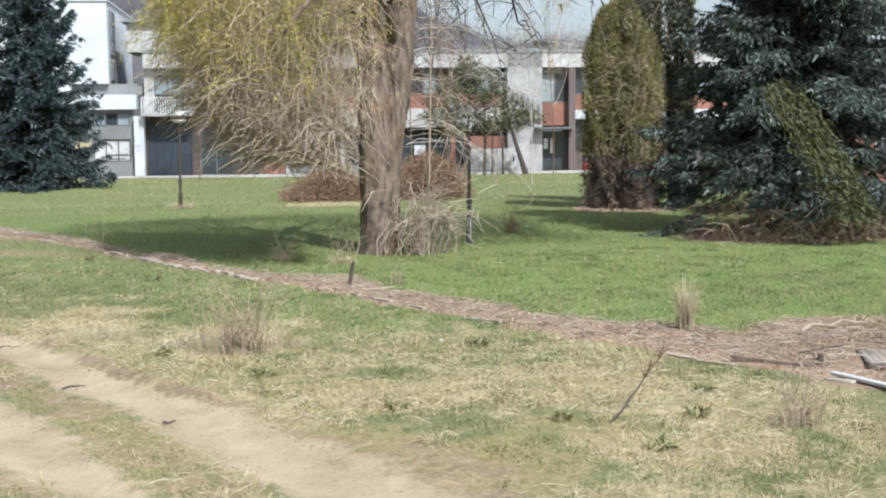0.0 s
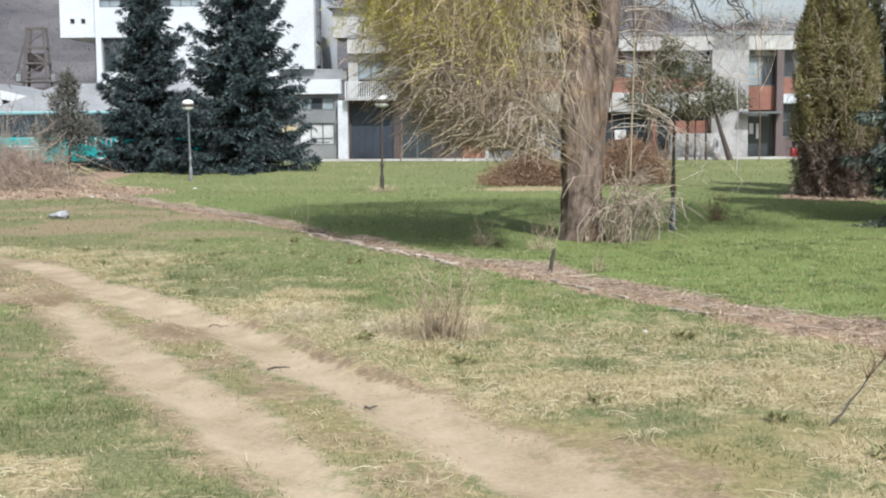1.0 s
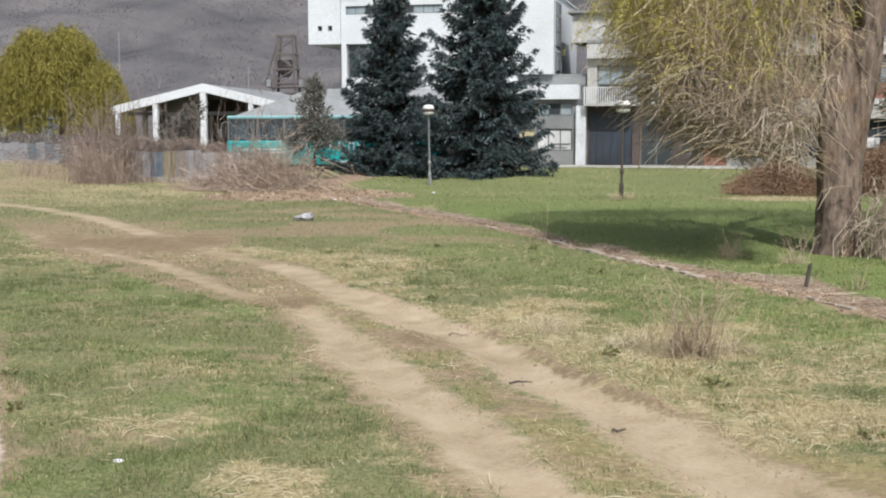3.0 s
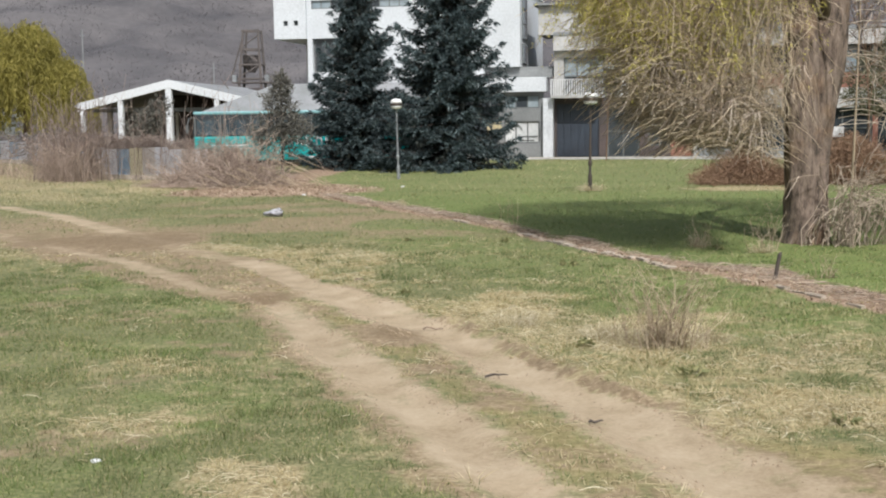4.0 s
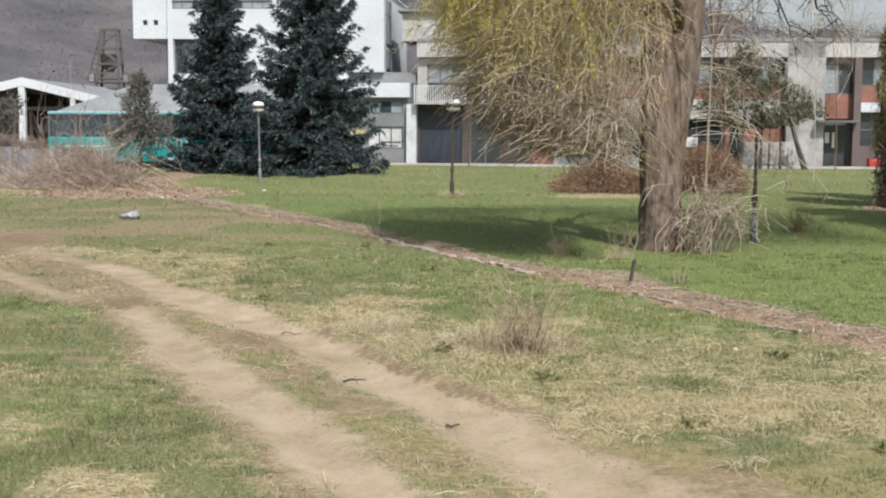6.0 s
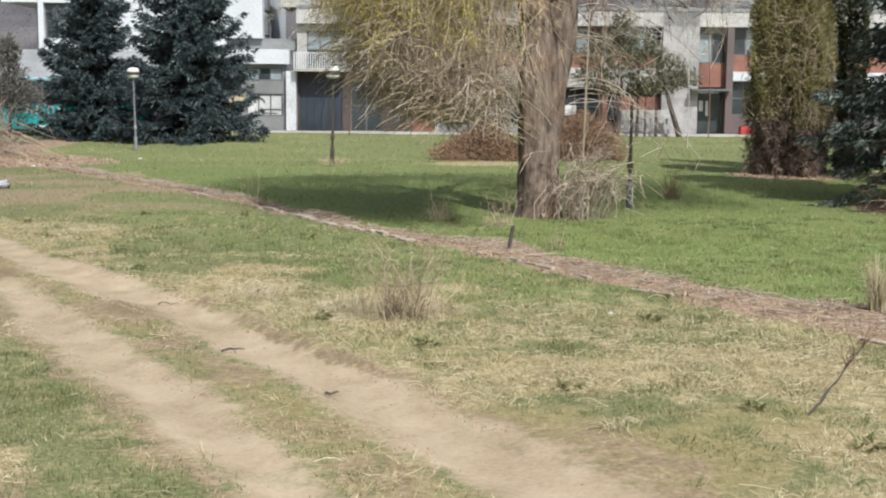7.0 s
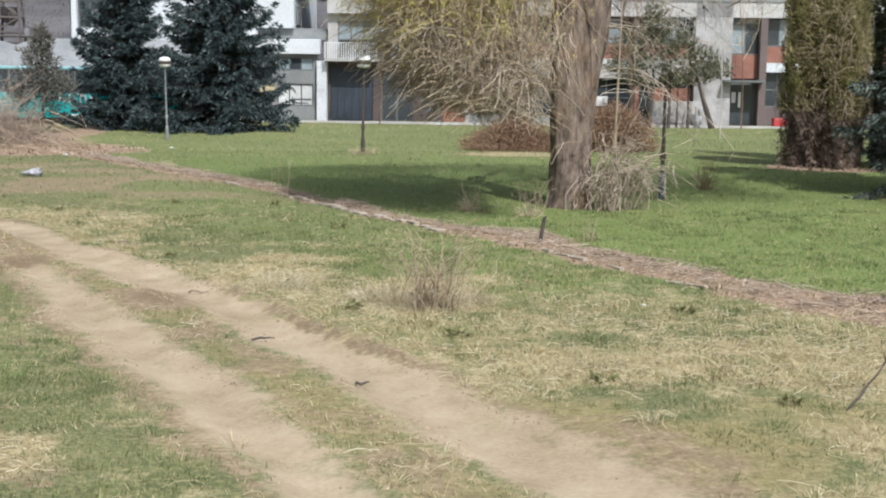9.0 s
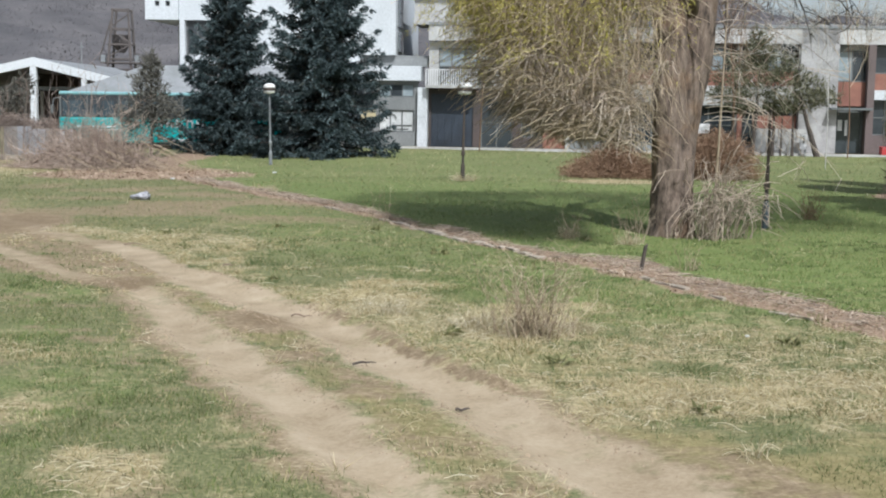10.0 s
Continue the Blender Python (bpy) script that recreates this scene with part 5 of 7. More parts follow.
def yard_house():
    h = thing("white_house", pose(-49.0, 100.0, 0), "plain white gabled house at the edge of the yard", "house")
    bm = bmesh.new()
    prof = [(-6.4, 0), (6.4, 0), (6.4, 3.2), (0, 5.6), (-6.4, 3.2)]
    a, b = [bm.verts.new((x, 0, z)) for x, z in prof], [bm.verts.new((x, 10, z)) for x, z in prof]
    bm.faces.new(a), bm.faces.new(list(reversed(b)))
    for i in range(5):
        bm.faces.new([a[i], b[i], b[(i + 1) % 5], a[(i + 1) % 5]])
    bmesh.ops.recalc_face_normals(bm, faces=bm.faces)
    part("wall", bm, "white_wall", h)
    for s in (-1, 1):
        r = bmesh.new()
        q = [[r.verts.new((x, y, 5.63 + dz - abs(x) * 0.375)) for x, y in ((0, -0.3), (s * 6.9, -0.3), (s * 6.9, 10.3), (0, 10.3))] for dz in (0.0, 0.12)]
        r.faces.new(q[0]), r.faces.new(q[1])
        for i in range(4):
            r.faces.new([q[0][i], q[0][(i + 1) % 4], q[1][(i + 1) % 4], q[1][i]])
        bmesh.ops.recalc_face_normals(r, faces=r.faces)
        part("roof", r, "roof_grey", h)
    # kiosk seen between the spruces
    k = thing("kiosk", pose(38.5, 52.0, 0, rz=-20), "small kiosk with a pale blue roof and red wall", "kiosk")
    part("wall", boxes((-2.6, 2.6, -2.0, 2.0, 0.0, 2.55)), "brick_red", k)
    part("roof", boxes((-3.1, 3.1, -2.5, 2.5, 2.554, 3.6), soft=0.25), "glass_pale", k)
    window(k, -1.6, 1.6, 1.0, 2.1, -2.07, 2, 1, "frame_white", ("glass_dark",))
    for x, y, hh in ((-36.4, 110.0, 10.8), (-27.0, 120.0, 8.2)):
        p = thing("utility_pole", pose(x, y, 0), "tall pale concrete utility pole", "pole", "poles")
        part("shaft", tube(bmesh.new(), [(0, 0, 0), (0, 0, hh)], [0.09, 0.05], 10), "roof_grey", p)
        part("crossarm", boxes((-0.25, 0.25, -0.03, 0.03, hh - 0.6, hh - 0.54)), "steel", p)


yard_house()


def hill_house(x, y, w, h, wall, turn, label):
    """Small gabled house on the slope."""
    z = float(hill_z(np.array([x]), np.array([y]))[0])
    v = thing("hill_house", pose(x, y, z, rz=turn), label, "house", "houses on the hill")
    part("wall", holed(-w, w, -2.6, -2.3, -2.5, h, [(-w * 0.6, -w * 0.2, h * 0.35, h * 0.75), (w * 0.2, w * 0.6, h * 0.35, h * 0.75)]), wall, v)
    part("wall", boxes((-w, -w + 0.3, -2.296, 2.6, -2.5, h), (w - 0.3, w, -2.296, 2.6, -2.5, h), (-w + 0.304, w - 0.304, 2.3, 2.6, -2.5, h)), wall, v)
    window(v, -w * 0.6, -w * 0.2, h * 0.35, h * 0.75, -2.5, 2, 1, "frame_white", ("glass_dark",), 0.08)
    window(v, w * 0.2, w * 0.6, h * 0.35, h * 0.75, -2.5, 2, 1, "frame_white", ("glass_dark",), 0.08)
    r = bmesh.new()
    a, b = [r.verts.new((-w - 0.4, yy, zz)) for yy, zz in ((-3.1, h), (3.1, h), (0, h + 1.7))], [r.verts.new((w + 0.4, yy, zz)) for yy, zz in ((-3.1, h), (3.1, h), (0, h + 1.7))]
    r.faces.new(a), r.faces.new(list(reversed(b)))
    for i in range(3):
        r.faces.new([a[i], b[i], b[(i + 1) % 3], a[(i + 1) % 3]])
    bmesh.ops.recalc_face_normals(r, faces=r.faces)
    part("roof", r, "dark_wall", v)


hill_house(-90.1, 262.9, 3.4, 3.2, "brown_wall", 8, "small dull brown house with a dark roof on the hillside")
hill_house(-38.4, 290.5, 2.2, 2.4, "old_white", -6, "small pale house with a dark roof high on the hillside")
hill_house(-57.0, 290.5, 2.0, 2.2, "old_white", 4, "small pale house with a dark roof high on the hillside")


def bus():
    """Parked coach, side on."""
    b = thing("coach", pose(-16.8, 69.0, 0, rz=0), "teal touring coach with white lettering, parked", "bus")
    L = 12.0
    bm = boxes((0, L, 0, 2.5, 0.36, 1.72), soft=0.1)
    part("body", bm, "teal", b)
    part("upper_body", boxes((0.04, L - 0.04, 0.03, 2.47, 1.7, 2.98), soft=0.05), "glass_dark", b)
    part("roof", boxes((0, L, 0, 2.5, 2.90, 3.1), soft=0.09), "teal_pale", b)
    for x in (0.06, 1.5, 3.2, 4.9, 6.6, 8.3, 10.0, 11.7):
        part("window_post", boxes((x, x + 0.08, -0.004, 0.03, 1.72, 2.84)), "frame_grey", b)
    for x in (0.22, 1.66, 3.36, 5.06, 6.76, 8.46, 10.16):
        part("pane", boxes((x, x + 1.3, 0.012, 0.028, 1.78, 2.6)), "glass_coach", b)
    part("stripe", boxes((0.9, 3.1, -0.012, 0.004, 1.18, 1.25), (1.5, 3.4, -0.012, 0.004, 1.02, 1.08)), "frame_white", b)
    for i, x in enumerate((5.2, 5.75, 6.3, 6.85, 7.4)):
        part("lettering", boxes((x, x + 0.1, -0.014, 0.004, 1.2, 1.62), (x + 0.1, x + 0.36, -0.014, 0.004, 1.52 - 0.16 * (i % 3), 1.62 - 0.16 * (i % 3)), (x + 0.28, x + 0.38, -0.014, 0.004, 1.2, 1.5)), "frame_white", b)
    pts = [(5.3 + 1.9 * t, -0.01, 0.72 - 0.22 * math.sin(t * 2.6)) for t in [i / 12 for i in range(13)]]
    part("swoosh", tube(bmesh.new(), pts, [0.02 + 0.07 * math.sin(math.pi * i / 12) for i in range(13)], 6), "frame_white", b)
    part("skirt", boxes((0.3, L - 0.3, 0.1, 2.4, 0.24, 0.38)), "rubber", b)
    for x in (2.3, 8.9):
        for y, s in ((0.0, -1), (2.2, 1)):
            w = part("wheel", tube(bmesh.new(), [(x, y, 0.5), (x, y + 0.3, 0.5)], [0.5, 0.5], 24), "rubber", b)
            part("rim", tube(bmesh.new(), [(x, y - 0.02 * 1, 0.5), (x, y + 0.32, 0.5)], [0.27, 0.27], 18), "steel", w)
    part("front_bumper", boxes((-0.12, 0.05, 0.08, 2.42, 0.36, 0.8), soft=0.05), "teal_pale", b)
    part("windscreen", boxes((-0.03, 0.03, 0.15, 2.35, 1.25, 2.6)), "glass_dark", b)
    part("headlight", boxes((-0.14, -0.1, 0.2, 0.5, 0.85, 1.05)), "paper", b)
    part("headlight", boxes((-0.14, -0.1, 2.0, 2.3, 0.85, 1.05)), "paper", b)
    m = part("mirror", boxes((-0.35, -0.2, -0.32, -0.1, 1.9, 2.35), soft=0.03), "frame_grey", b)
    part("mirror_arm", tube(bmesh.new(), [(0.1, 0.05, 2.75), (-0.2, -0.15, 2.7), (-0.27, -0.2, 2.3)], [0.03] * 3, 6), "frame_grey", m)


bus()


def fence():
    """Sheet-metal fence on a low concrete footing, panel by panel."""
    rr = random.Random(4)
    f = thing("sheet_fence", pose(0, 0, 0), "patched sheet-metal fence in grey, blue and cream on a concrete footing", "fence")
    lines = [((-12.3, 53.0), (-18.3, 56.0), 9), ((-18.3, 56.0), (-30.0, 79.0), 22), ((-30.0, 79.0), (-46.0, 92.0), 18)]
    cols = ["panel_grey", "panel_rust", "panel_grey", "panel_grey", "panel_rust", "panel_cream", "panel_blue", "panel_grey", "panel_grey"]
    k = 0
    for (ax, ay), (bx, by), n in lines:
        a = math.degrees(math.atan2(by - ay, bx - ax))
        w = math.hypot(bx - ax, by - ay) / n
        for i in range(n):
            x, y = ax + (bx - ax) * (i + 0.5) / n, ay + (by - ay) * (i + 0.5) / n
            bm = bmesh.new()
            m = 4
            lo, hi = [], []
            top = 1.42 + rr.uniform(-0.06, 0.06)
            for j in range(m + 1):
                px, py = -w / 2 + w * j / m, 0.012 * (j % 2)
                lo.append(bm.verts.new((px, py, 0.24)))
                hi.append(bm.verts.new((px, py, top)))
            for j in range(m):
                bm.faces.new([lo[j], lo[j + 1], hi[j + 1], hi[j]])
            bmesh.ops.solidify(bm, geom=bm.faces[:], thickness=0.012)
            c = "panel_blue" if (ay > 60 and rr.random() < 0.2) else ("panel_grey" if ay > 60 else cols[k % len(cols)])
            p = part("panel", bm, c, f)
            p.matrix_local = pose(x, y, 0, rz=a + rr.uniform(-1, 1))
            q = part("post", boxes((-0.04, 0.04, -0.14, -0.06, -0.1, 1.4)), "dark_steel", f)
            q.matrix_local = pose(x - w / 2 * math.cos(radians(a)), y - w / 2 * math.sin(radians(a)), 0, rz=a)
            s = part("footing", boxes((-w / 2, w / 2, -0.06, 0.14, -0.1, 0.236)), "concrete", f)
            s.matrix_local = pose(x, y, 0, rz=a)
            k += 1


fence()
# ---- trees and shrubs ----


def spruce(name, x, y, height, radius, material, seed, low=0.5, gap=0.40, arms=9, label="", extra=None, tuft=1.0, weep=0.35, taper=0.82, tip=0.2, sag=0.45):
    """Spruce with tiers of boughs; every bough carries two rows of drooping needled side shoots."""
    rng = np.random.default_rng(seed)
    t = thing(name, pose(x, y, 0, rz=0), label, "tree", "spruces")
    part("trunk", tube(bmesh.new(), [(0, 0, -0.1), (0, 0, height * 0.5), (0, 0, height * 0.98)], [height * 0.019, height * 0.012, 0.02], 10), "dark_wood", t)
    tri, shade_core, wood, z = [], [], [], low
    s = np.linspace(0, 1, 6)
    while z < height * 0.985:
        f = (z - low) / (height - low)
        reach = radius * (1 - f) ** taper + 0.10
        for a in range(max(4, int(arms * (1 - 0.6 * f)))):
            az = rng.uniform(0, 2 * math.pi)
            L = reach * rng.uniform(0.66, 1.12)
            zz = z + rng.uniform(-0.35, 0.35) * gap
            prof = (0.06 + 0.55 * f ** 1.5) * s - sag * rng.uniform(0.75, 1.25) * (1 - 0.8 * f) * s ** 1.3 + tip * s ** 4
            d, side = np.array([math.cos(az), math.sin(az), 0]), np.array([-math.sin(az), math.cos(az), 0])
            wood.append(np.stack([d[0] * s * L, d[1] * s * L, zz + prof * L], axis=1))
            # near-black inner leaves stand in for the shade inside the crown
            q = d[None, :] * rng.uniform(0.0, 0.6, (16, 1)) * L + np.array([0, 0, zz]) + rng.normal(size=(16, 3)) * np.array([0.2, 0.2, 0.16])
            shade_core.append(leaves_at(q, 0.45, 0.16, rng, d * 0.6 - np.array([0, 0, 0.3]), 0.7))
            nb = int(5 + 10 * L / tuft)
            u = np.sort(rng.uniform(0.1, 1.0, nb)) ** 0.85
            bl = (0.14 * tuft + 0.36 * L * (1 - u) ** 0.8 * u ** 0.3) * rng.uniform(0.6, 1.2, nb)
            way = d[None, :] * 0.8 + side[None, :] * (np.where(np.arange(nb) % 2 == 0, 1.0, -1.0) * rng.uniform(0.4, 0.95, nb))[:, None]
            k = 5
            v = np.linspace(0.1, 1, k)[None, :, None]
            root = d[None, :] * (u * L)[:, None] + np.array([0, 0, 1.0]) * (zz + np.interp(u, s, prof) * L)[:, None]
            p = root[:, None, :] + way[:, None, :] * bl[:, None, None] * v - np.array([0, 0, 1.0]) * (weep * bl)[:, None, None] * v ** 1.6 + rng.normal(size=(nb, k, 3)) * 0.02
            go = np.repeat(way - np.array([0, 0, weep * 0.9]), k, axis=0)
            p = p.reshape(-1, 3)
            tri.append(leaves_at(p, 0.21 * tuft, 0.060 * tuft, rng, go, 0.45))
            tri.append(leaves_at(p, 0.17 * tuft, 0.050 * tuft, rng, go + np.array([0, 0, 0.35]), 0.6))
            tri.append(leaves_at(p, 0.16 * tuft, 0.055 * tuft, rng, go - np.array([0, 0, 0.8]), 0.5))
        z += gap * (1 - 0.45 * f)
    tri_mesh("needle_cover", np.concatenate(tri), material, t)
    tri_mesh("inner_shade", np.concatenate(shade_core), "needle_shade", t)
    twig_mesh("bough_frame", np.array(wood), np.array([0.035, 0.03, 0.024, 0.018, 0.012, 0.006]), "twig_dark", t, seed=seed)
    if extra:
        extra(t, rng)
    return t


spruce("blue_spruce", -7.0, 64.6, 9.9, 3.1, "needle_blue", 21, low=0.25, arms=15, taper=0.72, tip=0.30, sag=0.44, gap=0.50, tuft=1.1, label="dark blue-green spruce with tiered boughs to the ground")
spruce("blue_spruce", -2.3, 62.0, 12.2, 3.9, "needle_blue", 22, low=0.2, arms=16, taper=0.72, tip=0.30, sag=0.44, gap=0.53, tuft=1.1, label="tall broad dark blue-green spruce, boughs sweeping the lawn")


def dead_skirt(t, rng):
    """Dead lower boughs and fallen branches round the foot of the big spruce."""
    lines = []
    for k in range(420):
        az, L, z = rng.uniform(0, 2 * math.pi), rng.uniform(1.2, 3.3), rng.uniform(0.25, 2.2)
        s = np.linspace(0, 1, 6)
        lines.append(np.stack([math.cos(az) * s * L, math.sin(az) * s * L, np.maximum(z + s * L * rng.uniform(-0.35, 0.05) + rng.normal(size=6) * 0.04, 0.04)], axis=1))
    twig_mesh("dead_bough_skirt", np.array(lines), np.array([0.024, 0.02, 0.016, 0.012, 0.008, 0.004]), "twig_brown", t, seed=5)
    lines = []
    for k in range(420):
        az, r0 = rng.uniform(-math.pi * 0.95, 0.1), rng.uniform(1.2, 3.5)
        p = np.array([math.cos(az) * r0, math.sin(az) * r0 * 0.8, rng.uniform(0.03, 0.8) ** 1.5])
        a2, L = rng.uniform(0, 2 * math.pi), rng.uniform(0.4, 1.6)
        s = np.linspace(0, 1, 5)
        lines.append(p + np.stack([math.cos(a2) * s * L, math.sin(a2) * s * L, np.maximum(rng.uniform(-0.3, 0.5) * s * L - 0.25 * s ** 2 * L + rng.normal(size=5) * 0.05, -p[2] + 0.02)], axis=1))
    twig_mesh("fallen_growth", np.array(lines), np.array([0.009, 0.008, 0.007, 0.005, 0.002]), "brush", t, seed=6)
    lines = []
    for k in range(260):
        a0 = rng.uniform(-math.pi * 0.85, -0.1)
        r0 = rng.uniform(1.6, 3.4)
        p = np.array([math.cos(a0) * r0, math.sin(a0) * r0 * 0.9, 0.02])
        a2, L, up = rng.uniform(0, 2 * math.pi), rng.uniform(0.5, 2.0), rng.uniform(0.3, 2.1)
        s = np.linspace(0, 1, 7)
        w = np.cumsum(rng.normal(size=(7, 3)) * 0.035, axis=0)
        q = p + np.stack([math.cos(a2) * s * L, math.sin(a2) * s * L, up * L * (s - 0.75 * s ** 2)], axis=1) + w - w[0]
        q[:, 2] = np.maximum(q[:, 2], 0.02)
        lines.append(q)
    twig_mesh("twig_tangle", np.array(lines), np.linspace(0.012, 0.004, 7), "twig_pale", t, seed=16)
    # one mossy bough hanging in front
    tri = []
    s = np.linspace(0, 1, 60)
    for dx, dz in ((0.0, 0.0), (0.35, -0.15), (-0.3, -0.1)):
        p = np.stack([-2.6 + dx + 1.8 * s, -3.35 - 0.35 * s, 3.5 + dz - 2.75 * s], axis=1)
        p = np.repeat(p, 16, axis=0) + rng.normal(size=(960, 3)) * np.array([0.13, 0.1, 0.13])
        tri.append(leaves_at(p, 0.17, 0.04, rng, np.array([0.7, -0.2, -0.9]), 0.5))
    tri_mesh("mossy_bough", np.concatenate(tri), "needle_moss", t)


spruce("silver_spruce", 17.1, 26.3, 13.0, 3.8, "needle_silver", 23, low=1.7, gap=0.40, arms=13, tuft=0.95, weep=0.6, taper=0.62, tip=0.16, sag=0.5, label="large silver-blue spruce with dead lower boughs", extra=dead_skirt)
spruce("dark_spruce", 20.5, 33.5, 11.0, 2.6, "needle_blue", 25, low=1.2, gap=0.55, arms=8, tuft=1.1, label="dark spruce standing behind the silver one")
spruce("dark_spruce", 24.6, 29.0, 10.0, 2.6, "thuja_green", 27, low=0.8, gap=0.6, arms=8, tuft=1.1, label="yellow-green conifer behind the silver spruce")


def thuja(x, y, height, lobes, seed, label, green="thuja_green", dead=0.27, count=9000):
    """Upright thuja of one or more columns grown together (dx, dy, radius, share of the height), dead and bare below."""
    rng = np.random.default_rng(seed)
    t = thing("thuja", pose(x, y, 0), label, "tree", "cypresses")
    leaf, brown, lines = [], [], []
    for dx, dy, radius, share in lobes:
        h = height * share
        for k in range(2):
            bx, by = dx + rng.normal() * radius * 0.3, dy + rng.normal() * radius * 0.3
            part("stem", tube(bmesh.new(), [(bx, by, -0.05), (bx * 1.1, by * 1.1, h * 0.35), (dx, dy, h * 0.85)], [0.09, 0.07, 0.02], 8), "dead_wood", t)

        def shell(n, z0, z1, inner, grow):
            z = rng.uniform(z0, z1, n)
            a = rng.uniform(0, 2 * math.pi, n)
            lob = 1 + 0.18 * np.sin(a * 3 + seed + z * 0.8) + 0.14 * np.sin(a * 7 + z * 2.3) + 0.10 * np.sin(a * 2 + z * 4.1)
            r = radius * grow * np.interp(z / h, [0, 0.1, 0.3, 0.55, 0.8, 0.93, 1.0], [0.8, 0.85, 0.97, 1.0, 0.82, 0.5, 0.06]) * lob * rng.uniform(inner, 1.0, n) ** 0.5
            return np.stack([dx + r * np.cos(a), dy + r * np.sin(a), z], axis=1), np.stack([np.cos(a) * 0.6, np.sin(a) * 0.6, np.full(n, 0.8)], axis=1)

        p, d = shell(count, h * dead, h, 0.4, 1.0)
        leaf += [leaves_at(p, 0.20, 0.05, rng, d, 0.5), leaves_at(p, 0.15, 0.045, rng, d, 0.8)]
        p, d = shell(int(count * 0.42), 0.02, h * (dead + 0.07), 0.25, 0.95)
        brown += [leaves_at(p, 0.24, 0.035, rng, d * np.array([1, 1, -0.6]), 0.5), leaves_at(p, 0.3, 0.022, rng, np.array([0, 0, 1.0]), 0.4)]
        for k in range(int(230 * radius)):
            a, z = rng.uniform(0, 2 * math.pi), rng.uniform(h * 0.3, h * 0.95)
            r = radius * np.interp(z / h, [0, 0.55, 0.8, 1.0], [1.0, 1.0, 0.84, 0.15]) * 1.05
            L, s, wob = rng.uniform(0.5, 1.5), np.linspace(0, 1, 6), rng.normal() * 0.25
            lines.append(np.stack([dx + np.cos(a + wob * 3 * s) * (r + 0.22 * s), dy + np.sin(a + wob * 3 * s) * (r + 0.22 * s), z + 0.4 * L * s - L * s ** 2], axis=1))
    tri_mesh("foliage", np.concatenate(leaf), green, t)
    tri_mesh("dead_foliage", np.concatenate(brown), "thuja_brown", t)
    twig_mesh("hanging_growth", np.array(lines), np.array([0.008, 0.008, 0.007, 0.006, 0.005, 0.003]), "twig_pale", t, seed=seed)


thuja(17.12, 37.0, 7.0, [(-0.55, 0.1, 0.72, 0.93), (0.0, 0.0, 0.85, 1.0), (0.6, -0.1, 0.66, 0.86), (0.2, -0.5, 0.6, 0.8)], 31, "broad ochre-green thuja, dead and brown below")
thuja(18.75, 38.5, 10.2, [(0.0, 0.0, 0.48, 1.0)], 32, "slim dark cypress with a bare brown foot", "cypress_dark", 0.2, 8000)
thuja(19.85, 38.3, 9.8, [(0.0, 0.0, 0.46, 1.0)], 33, "slim dark cypress beside the spruce, brown below", "cypress_dark", 0.2, 8000)


def clumped(name, x, y, blobs, trunks, material, seed, label, leaf=0.25, n=900, category="tree"):
    """Loose evergreen: leaning trunks and uneven clumps of foliage."""
    rng = np.random.default_rng(seed)
    t = thing(name, pose(x, y, 0), label, category)
    for pts, r in trunks:
        part("trunk", tube(bmesh.new(), pts, [r * (1 - 0.7 * i / (len(pts) - 1)) for i in range(len(pts))], 8), "dark_wood", t)
    tri = []
    for bx, by, bz, rx, rz in blobs:
        u = rng.normal(size=(n, 3))
        u /= np.linalg.norm(u, axis=1, keepdims=True)
        u *= rng.uniform(0.25, 1.0, (n, 1)) ** 0.5 * (1 + 0.35 * np.sin(u[:, :1] * 9 + bx * 3) * np.cos(u[:, 2:] * 7 + by))
        p = np.array([bx, by, bz]) + u * np.array([rx, rx, rz])
        tri.append(leaves_at(p, leaf, leaf * 0.22, rng, u * 0.6 + np.array([0, 0, 0.3]), 0.6))
    tri_mesh("foliage", np.concatenate(tri), material, t)
    return t


clumped("arborvitae", 23.0, 71.0, [(-0.7, 0, 6.4, 0.7, 0.9), (-1.6, 0.2, 5.4, 1.0, 0.6), (0.3, -0.3, 5.3, 1.2, 0.7), (-0.5, 0.4, 5.9, 1.0, 0.7), (-2.4, 0, 4.5, 1.1, 0.55), (-0.7, -0.3, 4.6, 1.3, 0.6), (1.1, 0.2, 4.5, 1.3, 0.6), (2.3, 0, 4.0, 1.2, 0.6),
         (3.2, 0.2, 3.4, 1.0, 0.5), (-2.6, -0.2, 3.5, 1.0, 0.5), (-1.0, 0.1, 3.7, 1.2, 0.5), (0.7, -0.2, 3.5, 1.4, 0.5), (2.0, 0.3, 3.0, 1.1, 0.45), (-1.7, 0.2, 2.8, 1.0, 0.4), (0.5, 0.1, 2.8, 1.0, 0.35)],
        [([(-0.9, 0, -0.05), (-0.7, 0, 2.5), (-0.6, 0, 6.2)], 0.15), ([(0.3, 0, -0.05), (0.35, 0, 2.0), (0.3, 0, 5.0)], 0.12), ([(2.9, -0.2, -0.05), (2.3, -0.1, 1.8), (1.6, 0, 4.2)], 0.19), ([(1.6, 0.3, -0.05), (1.5, 0.2, 3.2)], 0.1), ([(0.9, 0.3, -0.05), (0.9, 0.2, 3.2)], 0.07), ([(-2.0, 0.2, -0.05), (-2.1, 0.1, 3.6)], 0.1)],
        "pine_grey", 41, "loose grey-green arborvitae with several leaning trunks before the facade", 0.34, 520)
